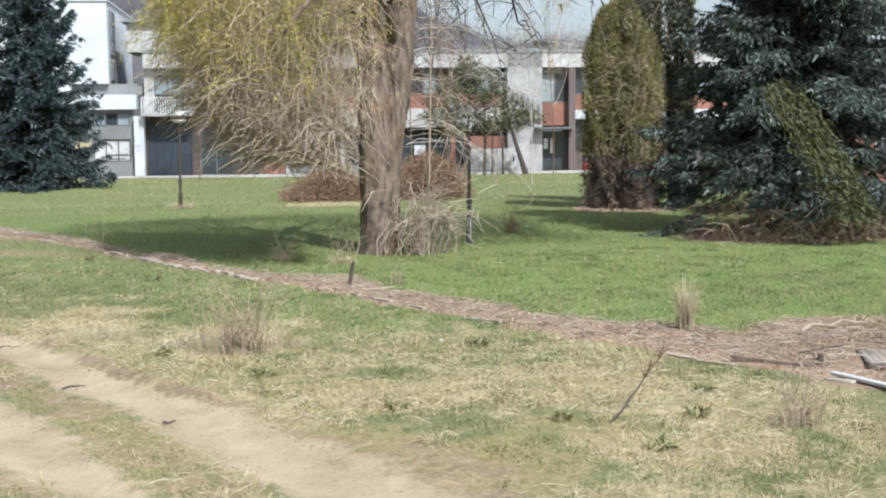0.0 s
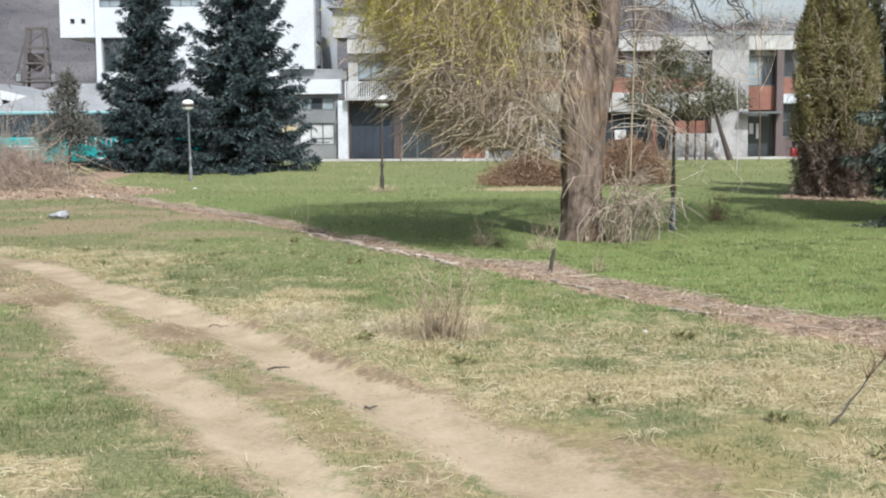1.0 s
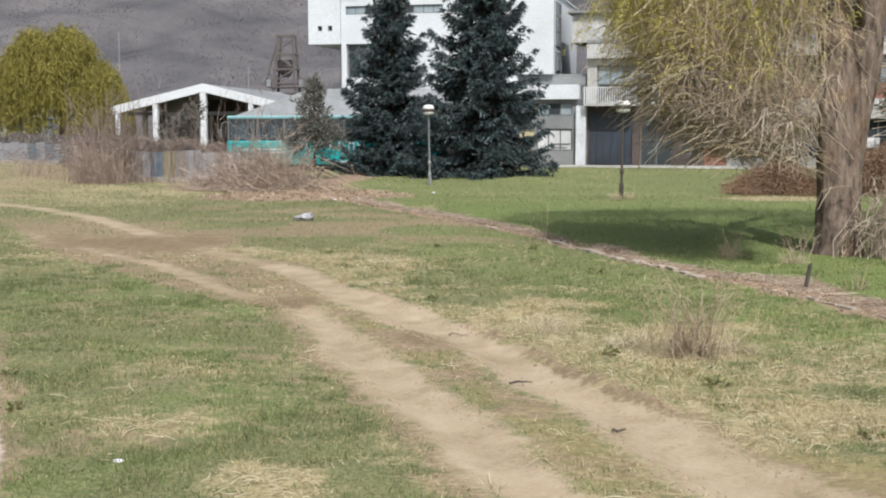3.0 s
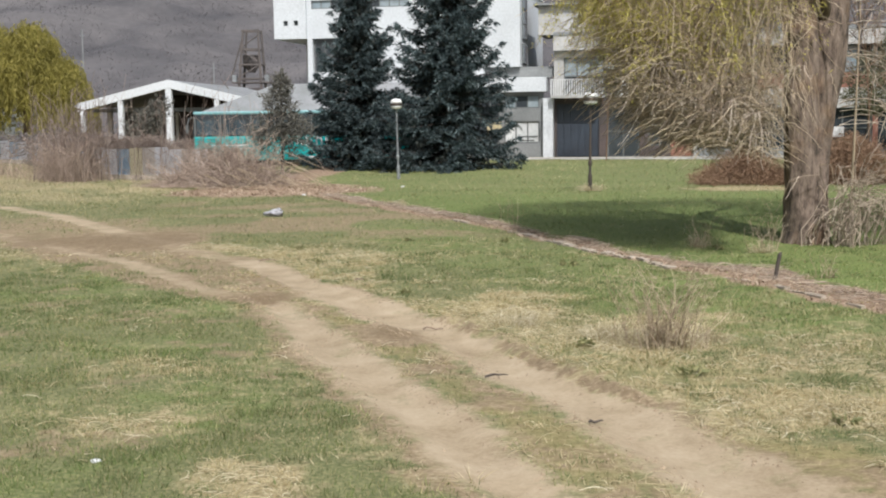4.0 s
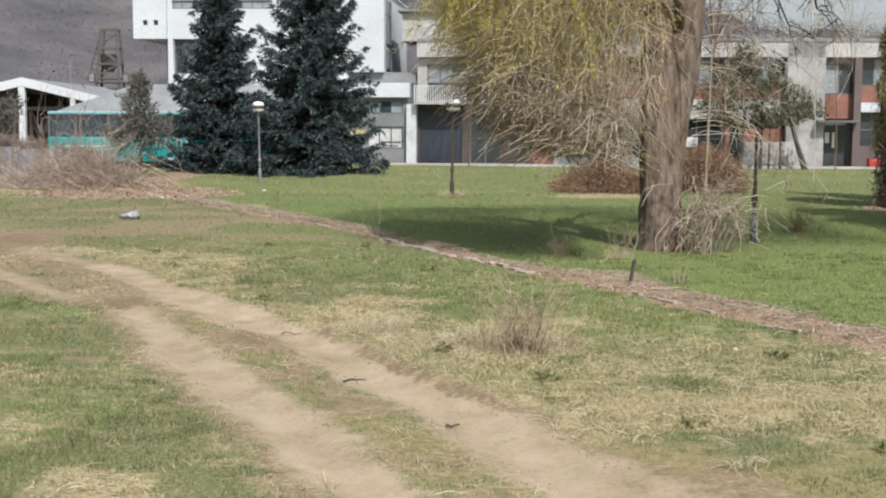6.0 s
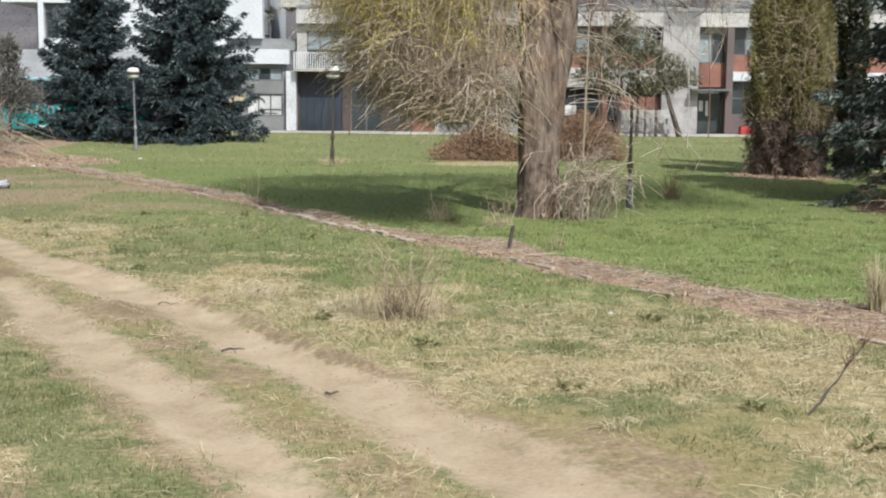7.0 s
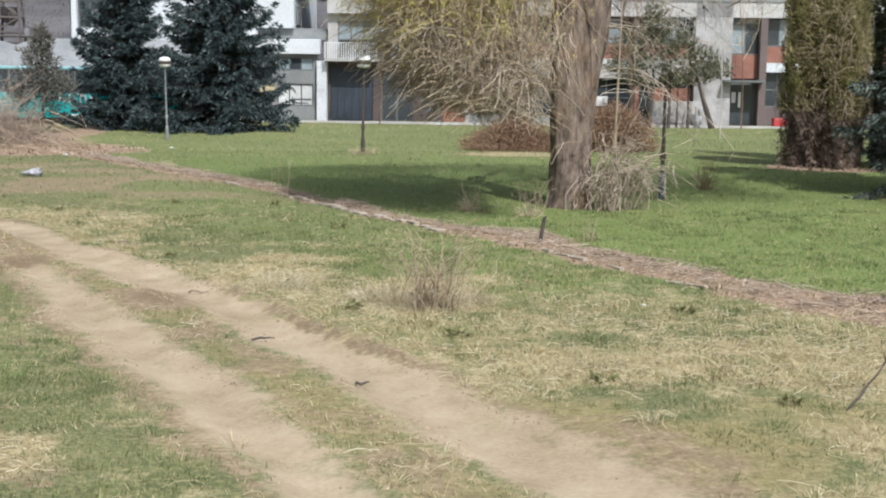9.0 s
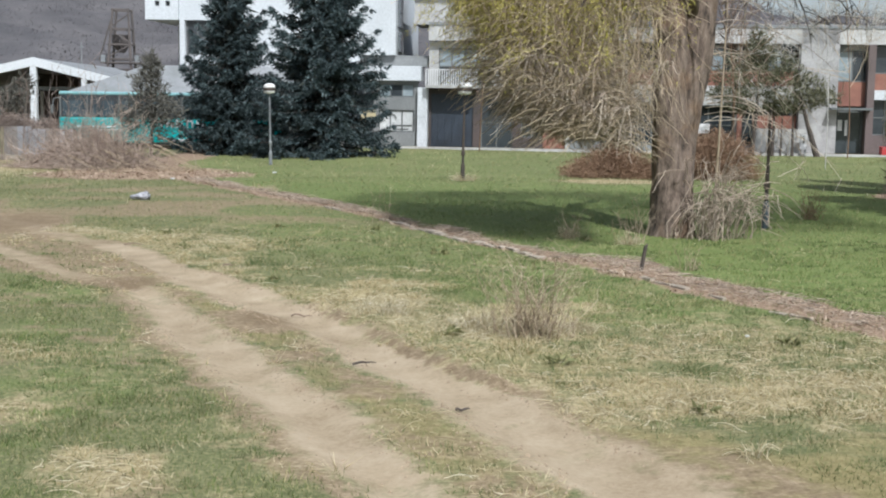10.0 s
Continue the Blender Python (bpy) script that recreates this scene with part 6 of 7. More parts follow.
clumped("juniper_bush", -10.05, 58.5, [(0, 0, 1.4, 1.35, 1.0), (0.1, 0, 2.4, 1.15, 0.9), (-0.1, 0, 3.3, 0.8, 0.8), (0.05, 0, 4.1, 0.45, 0.7), (0.6, 0.2, 2.0, 1.0, 0.8), (-0.6, 0, 1.9, 0.95, 0.7)],
        [([(0, 0, -0.05), (0.05, 0, 2.2), (0, 0, 4.7)], 0.09)], "juniper", 42, "grey-green juniper among dry brush", 0.26, 900, "bush")
clumped("juniper_bush", -20.6, 73.0, [(0, 0, 1.6, 1.2, 1.1), (0.3, 0, 2.6, 0.9, 0.8), (-0.4, 0, 2.2, 0.9, 0.9), (0.8, 0.2, 3.3, 0.7, 0.7)],
        [([(0, 0, -0.05), (0.2, 0, 3.4)], 0.09)], "juniper", 43, "dark sparse evergreen bush by the open shed", 0.34, 380, "bush")


def limb_path(start, end, bow, n=7, rng=None, rough=0.0):
    s = np.linspace(0, 1, n)[:, None]
    p = np.array(start) * (1 - s) + np.array(end) * s
    p = p + np.array([0, 0, 1.0]) * bow * np.sin(np.pi * s)
    if rng is not None and rough:
        p[1:-1] += rng.normal(size=(n - 2, 3)) * rough
    return p


def bark_stem(t, name, path, radius, rings, n, top):
    """A furrowed, lumpy stem; path and radius are functions of height."""
    verts, faces = [], []
    for i in range(rings):
        z = -0.12 + (top + 0.12) * i / (rings - 1)
        cx, cy = path(z)
        for k in range(n):
            a = 2 * math.pi * k / n
            v = Vector((math.cos(a) * 2.1 + cx, math.sin(a) * 2.1, z * 0.9))
            rr = radius(z) * (1 + 0.12 * noise.noise(v) + 0.08 * noise.noise(Vector((math.cos(a) * 6, math.sin(a) * 6, z * 1.3))) + 0.06 * noise.noise(Vector((math.cos(a) * 14, math.sin(a) * 14, z * 3))))
            verts.append((cx + math.cos(a) * rr, cy + math.sin(a) * rr, z))
    for i in range(rings - 1):
        for k in range(n):
            faces.append((i * n + k, i * n + (k + 1) % n, (i + 1) * n + (k + 1) % n, (i + 1) * n + k))
    faces.append(tuple(range((rings - 1) * n, rings * n)))
    tr = quad_mesh(name, verts, faces, "bark", t)
    tr.data.polygons.foreach_set("use_smooth", [True] * len(tr.data.polygons))


def willow_trunk_mesh(t):
    """Stout trunk with a flared foot that forks low down: one stem leans away, the other stands upright."""
    bark_stem(t, "trunk", lambda z: (0.02 + 0.128 * max(z - 1.0, 0), 0.02 * z), lambda z: 0.395 + 0.12 * math.exp(-max(z, 0) / 0.3) + 0.03 * math.sin(z * 2.1) - 0.012 * max(z, 0), 46, 40, 7.2)
    bark_stem(t, "stem", lambda z: (-0.10 - 0.02 * max(z - 1.4, 0) - 0.05 * max(z - 4.2, 0), -0.10), lambda z: 0.31 + 0.02 * min(max(z - 0.8, 0), 1.5) - 0.04 * max(z - 4.0, 0), 40, 32, 6.4)


def willow():
    """Old weeping willow: leaning trunk, limbs, hanging whips with young yellow-green leaves, and suckers at its foot."""
    rng = np.random.default_rng(51)
    t = thing("weeping_willow", pose(6.2, 25.2, 0), "old weeping willow with furrowed trunk and yellow-green hanging twigs", "tree")
    willow_trunk_mesh(t)
    limbs = [((-0.2, 0, 4.6), (-3.0, -1.2, 8.2), 0.8, 0.2), ((-0.25, 0, 5.6), (-4.4, 1.2, 8.0), 0.9, 0.17), ((0.45, 0, 6.6), (-1.6, 3.2, 9.6), 0.7, 0.18),
             ((0.5, 0.1, 6.9), (2.6, 1.0, 10.2), 0.5, 0.2), ((0.5, 0.1, 6.8), (4.6, -0.6, 8.8), 1.0, 0.16), ((0.5, 0, 6.9), (0.6, -2.6, 10.0), 0.6, 0.17),
             ((0.55, 0.1, 7.0), (3.4, 3.6, 9.4), 0.8, 0.15), ((-0.1, -0.2, 3.7), (-2.3, -1.9, 6.2), 0.4, 0.12), ((0.5, 0.1, 7.0), (0.2, 0.8, 11.5), 0.0, 0.22), ((0.3, -0.1, 4.4), (-1.4, -2.2, 6.0), 0.5, 0.11)]
    ends = []
    for a, b, bow, r in limbs:
        p = limb_path(a, b, bow, 8, rng, 0.10)
        part("limb", tube(bmesh.new(), [tuple(q) for q in p], [r * (1 - 0.75 * i / 7) for i in range(8)], 9), "bark", t, smooth=True)
        ends.append(p)
    q = [(-0.4, -1.0, 6.1), (-1.2, -2.2, 5.7), (-1.75, -3.2, 5.25), (-1.95, -3.35, 5.05), (-2.18, -3.4, 4.84), (-2.45, -3.45, 4.5), (-2.55, -3.5, 4.3)]
    part("limb", tube(bmesh.new(), q, [0.065, 0.06, 0.055, 0.06, 0.048, 0.036, 0.015], 9), "bark", t, smooth=True)
    # secondary branches arching outwards
    second, tips = [], []
    for p in ends:
        for k in range(15):
            s = p[rng.integers(2, 8)]
            a = rng.uniform(0, 2 * math.pi)
            L = rng.uniform(0.8, 2.4)
            e = s + np.array([math.cos(a) * L, math.sin(a) * L, rng.uniform(-0.6, 0.7)])
            q = limb_path(s, e, 0.35, 6, rng, 0.05)
            second.append(q)
            tips += [q[i] for i in (2, 3, 4, 5)]
    twig_mesh("branch_spray", np.array(second), np.array([0.045, 0.038, 0.03, 0.023, 0.016, 0.010]), "twig_dark", t, seed=2)
    tips = np.array(tips)
    # hanging whips: a dense curtain on the park side of the trunk, thin elsewhere
    m = 8
    s = np.linspace(0, 1, m)
    lines, tangle, fan, leaf_p, high = [], [], [], [], []

    def low_edge(x):
        return float(np.interp(x, [-4.8, -4.3, -3.8, -3.2, -2.6, -1.5, -0.5, 0.3], [4.1, 3.55, 2.95, 2.3, 1.85, 1.75, 2.0, 2.6]))

    def room(x, z):
        """Free of the bare right-hand stem and of the trunk's foot."""
        return x < -0.62 - 0.25 * max(3.2 - z, 0) + 0.12 * max(z - 3.4, 0)

    def whip(x, y, z0, z1, dense):
        w = np.cumsum(np.cumsum(rng.normal(size=(m, 2)) * 0.035, axis=0), axis=0)
        a, out = rng.uniform(0, 2 * math.pi), rng.uniform(0.0, 0.6) * s ** 1.4
        l = np.stack([x + w[:, 0] + math.cos(a) * out, y + w[:, 1] + math.sin(a) * out, z0 + (z1 - z0) * (0.3 * s + 0.7 * s ** 1.4)], axis=1)
        lines.append(l)
        k = int(dense * rng.uniform(0.2, 1.8) * (z0 - z1))
        if k > 0:
            u = rng.uniform(0.0, 0.95, k)
            leaf_p.append(np.stack([np.interp(u, s, l[:, i]) for i in range(3)], axis=1) + rng.normal(size=(k, 3)) * 0.06)

    for k in range(2300):
        x = rng.uniform(-4.45, 0.5)
        depth = 3.4 * math.sqrt(max(0.05, 1 - ((x + 1.2) / 4.4) ** 2))
        y = rng.uniform(-depth, depth)
        top = np.interp(x, [-4.5, -4.1, -3.4, -2.0, 0], [5.6, 7.0, 8.0, 8.4, 8.2])
        z1 = low_edge(x) + 0.3 + rng.exponential(1.15)
        z0 = min(top, z1 + rng.uniform(0.7, 2.4))
        if z0 < z1 + 0.4 or not room(x, z1) or (x < -3.3 and z1 < 3.4):
            continue
        clump = 0.25 + 1.5 * step(0.35, 0.75, value_noise(np.array([x * 1.0]), np.array([y * 0.6 + z1 * 0.9]), 0.8, 53))[0]
        full = min(max((-x - 1.3) / 2.2 + ((z0 + z1) / 2 - 4.2) / 1.8, 0.04), 1.0) * step(2.7, 3.7, np.array(z1 + 0.3))
        whip(x, y, z0, z1, 66 * full * clump)
    # tangled side twigs all through the curtain
    for k in range(5200):
        x = rng.uniform(-4.0, 0.4)
        depth = 3.3 * math.sqrt(max(0.05, 1 - ((x + 1.2) / 4.3) ** 2))
        y = rng.uniform(-depth, depth)
        z = low_edge(x) + 0.2 + rng.uniform(0, 1) ** 1.5 * 4.3
        if not room(x + 0.25, z):
            continue
        a, L, up = rng.uniform(0, 2 * math.pi), rng.uniform(0.35, 1.25), rng.uniform(-0.2, 0.75)
        w = np.cumsum(rng.normal(size=(m, 3)) * 0.022, axis=0)
        tangle.append(np.stack([x + math.cos(a) * L * s, y + math.sin(a) * L * s, z + L * (up * s - (up + 0.45) * s ** 2 + 0.25 * np.clip(s - 0.7, 0, 1))], axis=1) + w)
        if rng.uniform() < 0.42 and z > 3.3 and (z > 4.4 or x < -1.8):
            leaf_p.append(tangle[-1][2:] + rng.normal(size=(m - 2, 3)) * 0.05)
    # bare sprays along the lower edge, sweeping out and turning up at the tips
    for k in range(76):
        x = rng.uniform(-3.4, -0.6)
        depth = 3.0 * math.sqrt(max(0.1, 1 - ((x + 1.2) / 4.0) ** 2))
        y = rng.uniform(-depth, depth * 0.6)
        z = low_edge(x) + rng.uniform(0.5, 1.5)
        for q in range(24):
            a, L = rng.uniform(0, 2 * math.pi), rng.uniform(0.45, 1.15)
            drop = rng.uniform(0.5, 1.15) * L
            if not room(x + math.cos(a) * L * 0.7, z - drop):
                continue
            w = np.cumsum(rng.normal(size=(m, 3)) * 0.018, axis=0)
            zz = z + 0.18 * L * np.sin(s * 2.2) - drop * s ** 1.3 + rng.uniform(0.3, 1.3) * L * np.clip(s - 0.66, 0, 1) ** 2 * 3
            fan.append(np.stack([x + math.cos(a) * L * 0.75 * s ** 0.8, y + math.sin(a) * L * 0.75 * s ** 0.8, np.maximum(zz, 1.35)], axis=1) + w)
    def clear(l):
        """Does a twig hang in front of the bare trunk?"""
        right = 0.46 + 0.128 * np.maximum(l[:, 2] - 1, 0)
        left = np.where(l[:, 2] < 3.9, -0.48, right - 0.85)
        return not np.any((l[:, 0] > left) & (l[:, 0] < right) & (l[:, 1] < 0.3) & (l[:, 2] < 6.4)) or rng.uniform() < 0.06

    fan = [l for l in fan if clear(l)]
    for k in range(6):
        x, y, a = rng.uniform(-2.9, -2.2), rng.uniform(-2.4, 0.5), math.pi + rng.normal() * 0.5
        L, z = rng.uniform(0.9, 1.6), rng.uniform(2.5, 3.2)
        fan.append(np.stack([x + math.cos(a) * L * s, y + math.sin(a) * L * s, z - 0.75 * L * s + 0.55 * L * s ** 2.4], axis=1) + np.cumsum(rng.normal(size=(m, 3)) * 0.02, axis=0))
    # long thin twigs crossing to the open side
    for k in range(26):
        a, L, z = rng.normal() * 0.55 - 0.15, rng.uniform(1.0, 3.0), rng.uniform(2.2, 5.4)
        x = 0.36 + 0.128 * (z - 1)
        q = np.stack([x + math.cos(a) * L * s, math.sin(a) * L * s - 0.25, z + L * (0.25 * s - 0.65 * s ** 2)], axis=1) + np.cumsum(rng.normal(size=(m, 3)) * 0.03, axis=0)
        fan.append(q)
        for g in range(3):
            v = np.array([rng.normal() * 0.3, rng.normal() * 0.2, -rng.uniform(0.0, 0.7)])
            fan.append(q[rng.integers(2, m)] + v * s[:, None] + np.cumsum(rng.normal(size=(m, 3)) * 0.015, axis=0))
    for p in tips[rng.permutation(len(tips))[:300]]:
        if p[0] < -0.4:
            whip(p[0], p[1], p[2], p[2] - rng.uniform(0.8, 2.2), 16)
    for k in range(22):
        x, y = rng.uniform(0.9, 4.4), rng.uniform(-2.0, 2.0)
        whip(x, y, rng.uniform(6.0, 8.0), rng.uniform(3.4, 6.0), 1.5)
    lines, tangle = [l for l in lines if clear(l)], [l for l in tangle if clear(l)]
    # high crown, spreading far to the open side; out of view, added to shade the lawn
    for k in range(1500):
        a, r = rng.uniform(0, 2 * math.pi), math.sqrt(rng.uniform(0, 1))
        x, y = 1.9 + math.cos(a) * r * 7.0, 1.5 + math.sin(a) * r * 4.6
        z0 = 12.2 - 3.4 * r * r + rng.normal() * 0.4
        if x > 1.0 and rng.uniform() < 0.35:
            continue
        whip(x, y, z0, max(z0 - rng.uniform(0.8, 2.6), 7.0), 0)
        high.append(np.array([x, y, z0 - 1.0]) + rng.normal(size=(9, 3)) * np.array([0.45, 0.45, 0.7]))
    # further unseen whips and leaves, added only to shade the lawn beyond the trunk
    for k in range(560):
        x, y = rng.uniform(2.9, 7.6), rng.uniform(-5.5, 2.0)
        z0 = rng.uniform(8.6, 11.2)
        whip(x, y, z0, max(z0 - rng.uniform(0.8, 2.2), 7.2), 0)
        high.append(np.array([x, y, z0 - 0.6]) + rng.normal(size=(18, 3)) * np.array([0.5, 0.5, 0.6]))
    # limbs under the added shade crown
    for sx, sy, ex, ey, ez in ((2.6, 1.0, 6.5, 1.5, 9.2), (3.4, 3.6, 7.4, 3.0, 9.0), (4.6, -0.6, 8.2, -0.8, 8.6)):
        q = limb_path((sx, sy, 9.3), (ex, ey, ez), 0.5, 7, rng, 0.1)
        part("limb", tube(bmesh.new(), [tuple(v) for v in q], [0.07 - 0.008 * i for i in range(7)], 7), "bark", t, smooth=True)
    # dark drooping branches on the open side
    drop = []
    for a, b, r in (((0.9, 0.0, 7.2), (2.5, -0.2, 4.6), 0.05), ((2.2, -0.1, 7.0), (3.05, -0.3, 4.9), 0.065), ((3.3, -0.4, 7.4), (4.9, -0.6, 5.3), 0.045), ((1.2, 0.3, 6.6), (2.0, 0.2, 5.2), 0.03), ((3.6, 0.3, 7.2), (5.8, 0.2, 5.7), 0.04)):
        q = limb_path(a, b, 0.35, m, rng, 0.09)
        part("limb", tube(bmesh.new(), [tuple(v) for v in q], [r * (1 - 0.1 * i) for i in range(m)], 7), "dark_wood", t, smooth=True)
        for j in range(16):
            u = rng.integers(2, m)
            v = np.array([rng.normal() * 0.6, rng.normal() * 0.4, -rng.uniform(-0.2, 0.8)])
            f = q[u] + v * s[:, None] + np.array([0, 0, -0.25]) * s[:, None] ** 2 + np.cumsum(rng.normal(size=(m, 3)) * 0.025, axis=0)
            drop.append(f)
            for g in range(2):
                v = np.array([rng.normal() * 0.3, rng.normal() * 0.2, -rng.uniform(-0.1, 0.4)])
                drop.append(f[rng.integers(2, m)] + v * s[:, None] + np.cumsum(rng.normal(size=(m, 3)) * 0.012, axis=0))
    twig_mesh("drooping_growth", np.array(drop), np.linspace(0.014, 0.005, m), "twig_dark", t, seed=14)
    twig_mesh("whip_curtain", np.array(lines), np.linspace(0.0062, 0.0036, m), "twig_pale", t, seed=3)
    twig_mesh("tangled_growth", np.array(tangle), np.linspace(0.0085, 0.004, m), "twig_olive", t, seed=15)
    twig_mesh("twig_spray", np.array(fan), np.linspace(0.0095, 0.0042, m), "twig_bare", t, seed=13)
    lp = np.concatenate(leaf_p)
    tri_mesh("leafage", np.concatenate([leaves_at(lp, 0.075, 0.018, rng, np.array([0, 0, -0.7]), 0.8), leaves_at(lp, 0.065, 0.017, rng, np.array([0, 0, -0.3]), 0.9)]), "leaf_gold", t)
    hp = np.concatenate(high)
    tri_mesh("high_shade_leafage", leaves_at(hp, 0.24, 0.075, rng, np.array([0, 0, -0.9]), 0.7), "leaf_gold", t)
    # suckers and dead shoots round the foot, most of them to one side
    lines = []
    for k in range(110):
        a = rng.uniform(0, 2 * math.pi)
        bx, by = 0.68 + math.cos(a) * rng.uniform(0.0, 0.95), -0.55 + math.sin(a) * rng.uniform(0.0, 0.4)
        L, lean = (0.25 + 0.75 * rng.uniform(0, 1) ** 1.2) * 3.1, rng.uniform(0.15, 1.25)
        ss = np.linspace(0, 1, 9)
        b2 = rng.normal() * 0.7
        w = np.cumsum(rng.normal(size=(9, 3)) * 0.06, axis=0)
        w -= w[0]
        lines.append(np.stack([bx + math.cos(b2) * lean * L * ss ** 1.7 * 0.58, by + math.sin(b2) * lean * L * ss ** 1.7 * 0.6, -0.03 + L * ss * 0.95 - (0.1 + lean * 0.55) * L * ss ** 2.6], axis=1) + w)
        for j in range(2):
            q, u = lines[-1], rng.integers(4, 8)
            v = rng.normal(size=3) * 0.12 * L
            s1 = np.linspace(0, 1, 9)[:, None]
            lines.append(q[u] + v * s1 + np.array([0, 0, -0.15]) * s1 ** 2 + np.cumsum(rng.normal(size=(9, 3)) * 0.015, axis=0))
    lines = [np.maximum(q, np.array([-9, -9, -0.03])) for q in lines]
    twig_mesh("sucker_growth", np.array(lines), np.linspace(0.011, 0.0045, 9), "brush_pale", t, seed=4)
    lines = []
    for k in range(14):
        z, a = rng.uniform(0.8, 5.6), rng.uniform(-math.pi, 0.3)
        c = np.array([0.02 + 0.085 * max(z - 0.6, 0), 0, z])
        L = rng.uniform(0.4, 1.5)
        ss = np.linspace(0, 1, 8)
        w = np.cumsum(rng.normal(size=(8, 3)) * 0.03, axis=0)
        p = c + np.stack([math.cos(a) * (0.4 + 0.55 * L * ss), math.sin(a) * (0.4 + 0.45 * L * ss), 0.35 * L * ss - 0.95 * L * ss ** 2], axis=1) + w
        lines.append(p)
    twig_mesh("shoot_growth", np.array(lines), np.linspace(0.008, 0.003, 8), "twig_pale", t, seed=7)


willow()


def far_willow():
    rng = np.random.default_rng(61)
    t = thing("weeping_willow", pose(-34.9, 92.0, 0), "round weeping willow in bright yellow-green leaf beyond the fence", "tree")
    part("trunk", tube(bmesh.new(), [(0, 0, -0.1), (0.1, 0, 2.5), (0, 0, 5.5)], [0.45, 0.36, 0.2], 10), "bark", t)
    for k in range(7):
        a = k * 0.9
        p = limb_path((0, 0, 3.0 + 0.3 * k), (math.cos(a) * 3.2, math.sin(a) * 3.0, 6.6 + 0.25 * k), 0.6)
        part("limb", tube(bmesh.new(), [tuple(q) for q in p], [0.18 - 0.022 * i for i in range(7)], 7), "bark", t)
    lines, lp = [], []
    s = np.linspace(0, 1, 7)
    for k in range(1700):
        a, r = rng.uniform(0, 2 * math.pi), math.sqrt(rng.uniform(0.02, 1.0))
        right = math.cos(a) > 0.25
        x, y = math.cos(a) * r * 5.3, math.sin(a) * r * 4.6
        top = (7.4 if x > 2.2 else 9.3) - 3.4 * r ** 4 + rng.normal() * 0.25 + 0.5 * math.sin(x * 2.2)
        low = max(1.0, top - rng.uniform(1.8, 6.2)) - 0.3 * r
        l = np.stack([x + np.cumsum(rng.normal(size=7) * 0.06), y + np.cumsum(rng.normal(size=7) * 0.06), top + (low - top) * s], axis=1)
        lines.append(l)
        u = rng.uniform(0, 1, 20)
        lp.append(np.stack([np.interp(u, s, l[:, i]) for i in range(3)], axis=1) + rng.normal(size=(20, 3)) * 0.08)
    twig_mesh("whip_curtain", np.array(lines), np.full(7, 0.012), "leaf_lime", t, seed=8)
    lp = np.concatenate(lp)
    tri_mesh("leafage", np.concatenate([leaves_at(lp, 0.34, 0.09, rng, np.array([0, 0, -1.0]), 0.4), leaves_at(lp, 0.28, 0.08, rng, np.array([0, 0, -0.6]), 0.6)]), "leaf_lime", t)


far_willow()


def bare_tree(x, y, height, seed, label, width=0.09, depth=4, name="bare_tree", mat="twig_dark", trunk="twig_brown"):
    """Leafless tree grown branch from branch."""
    rr = np.random.default_rng(seed)
    t = thing(name, pose(x, y, 0), label, "tree")
    levels = {}

    def grow(p, d, L, lev):
        s = np.linspace(0, 1, 6)[:, None]
        bend = rr.normal(size=3) * 0.22
        line = p + d * L * s + bend * L * 0.35 * s ** 2
        levels.setdefault(lev, []).append(line)
        if lev >= depth:
            return
        for k in range(4 if lev else 9):
            u = rr.uniform(0.3, 1.0)
            q = p + d * L * u + bend * L * 0.35 * u ** 2
            nd = d * 0.75 + rr.normal(size=3) * 0.62
            nd[2] += 0.18
            nd /= np.linalg.norm(nd)
            grow(q, nd, L * rr.uniform(0.38, 0.62), lev + 1)

    grow(np.array([0.0, 0.0, -0.05]), np.array([0.03, 0.0, 1.0]), height, 0)
    for lev, ls in levels.items():
        w0 = max(width * 0.48 ** lev, 0.0075)
        if lev == 1:
            for i, one in enumerate(ls):
                twig_mesh("limb", np.array([one]), np.linspace(w0, w0 * 0.4, 6), mat, t, seed=i)
        else:
            twig_mesh("trunk" if lev == 0 else "fine_growth", np.array(ls), np.linspace(w0, w0 * 0.4, 6), mat if lev else trunk, t, seed=lev + 1)


bare_tree(11.6, 41.0, 7.2, 71, "leafless young tree with a slim pale stem and dark fine branches", 0.055, trunk="twig_pale")
bare_tree(14.6, 55.0, 7.5, 72, "leafless fine-twigged tree in front of the factory wing", 0.04, mat="twig_brown")
bare_tree(19.5, 66.0, 8.0, 73, "leafless fine-twigged tree in front of the factory wing", 0.045, mat="twig_brown")
bare_tree(27.4, 70.0, 8.0, 75, "leafless pale-twigged tree by the rough white pier", 0.05, mat="twig_pale")
bare_tree(20.9, 56.0, 8.5, 76, "leafless tree with fine whitish twigs", 0.028, 5, mat="twig_white", trunk="twig_white")
bare_tree(6.4, 72.0, 8.0, 74, "leafless tree beside the balconies", 0.05, mat="twig_brown")


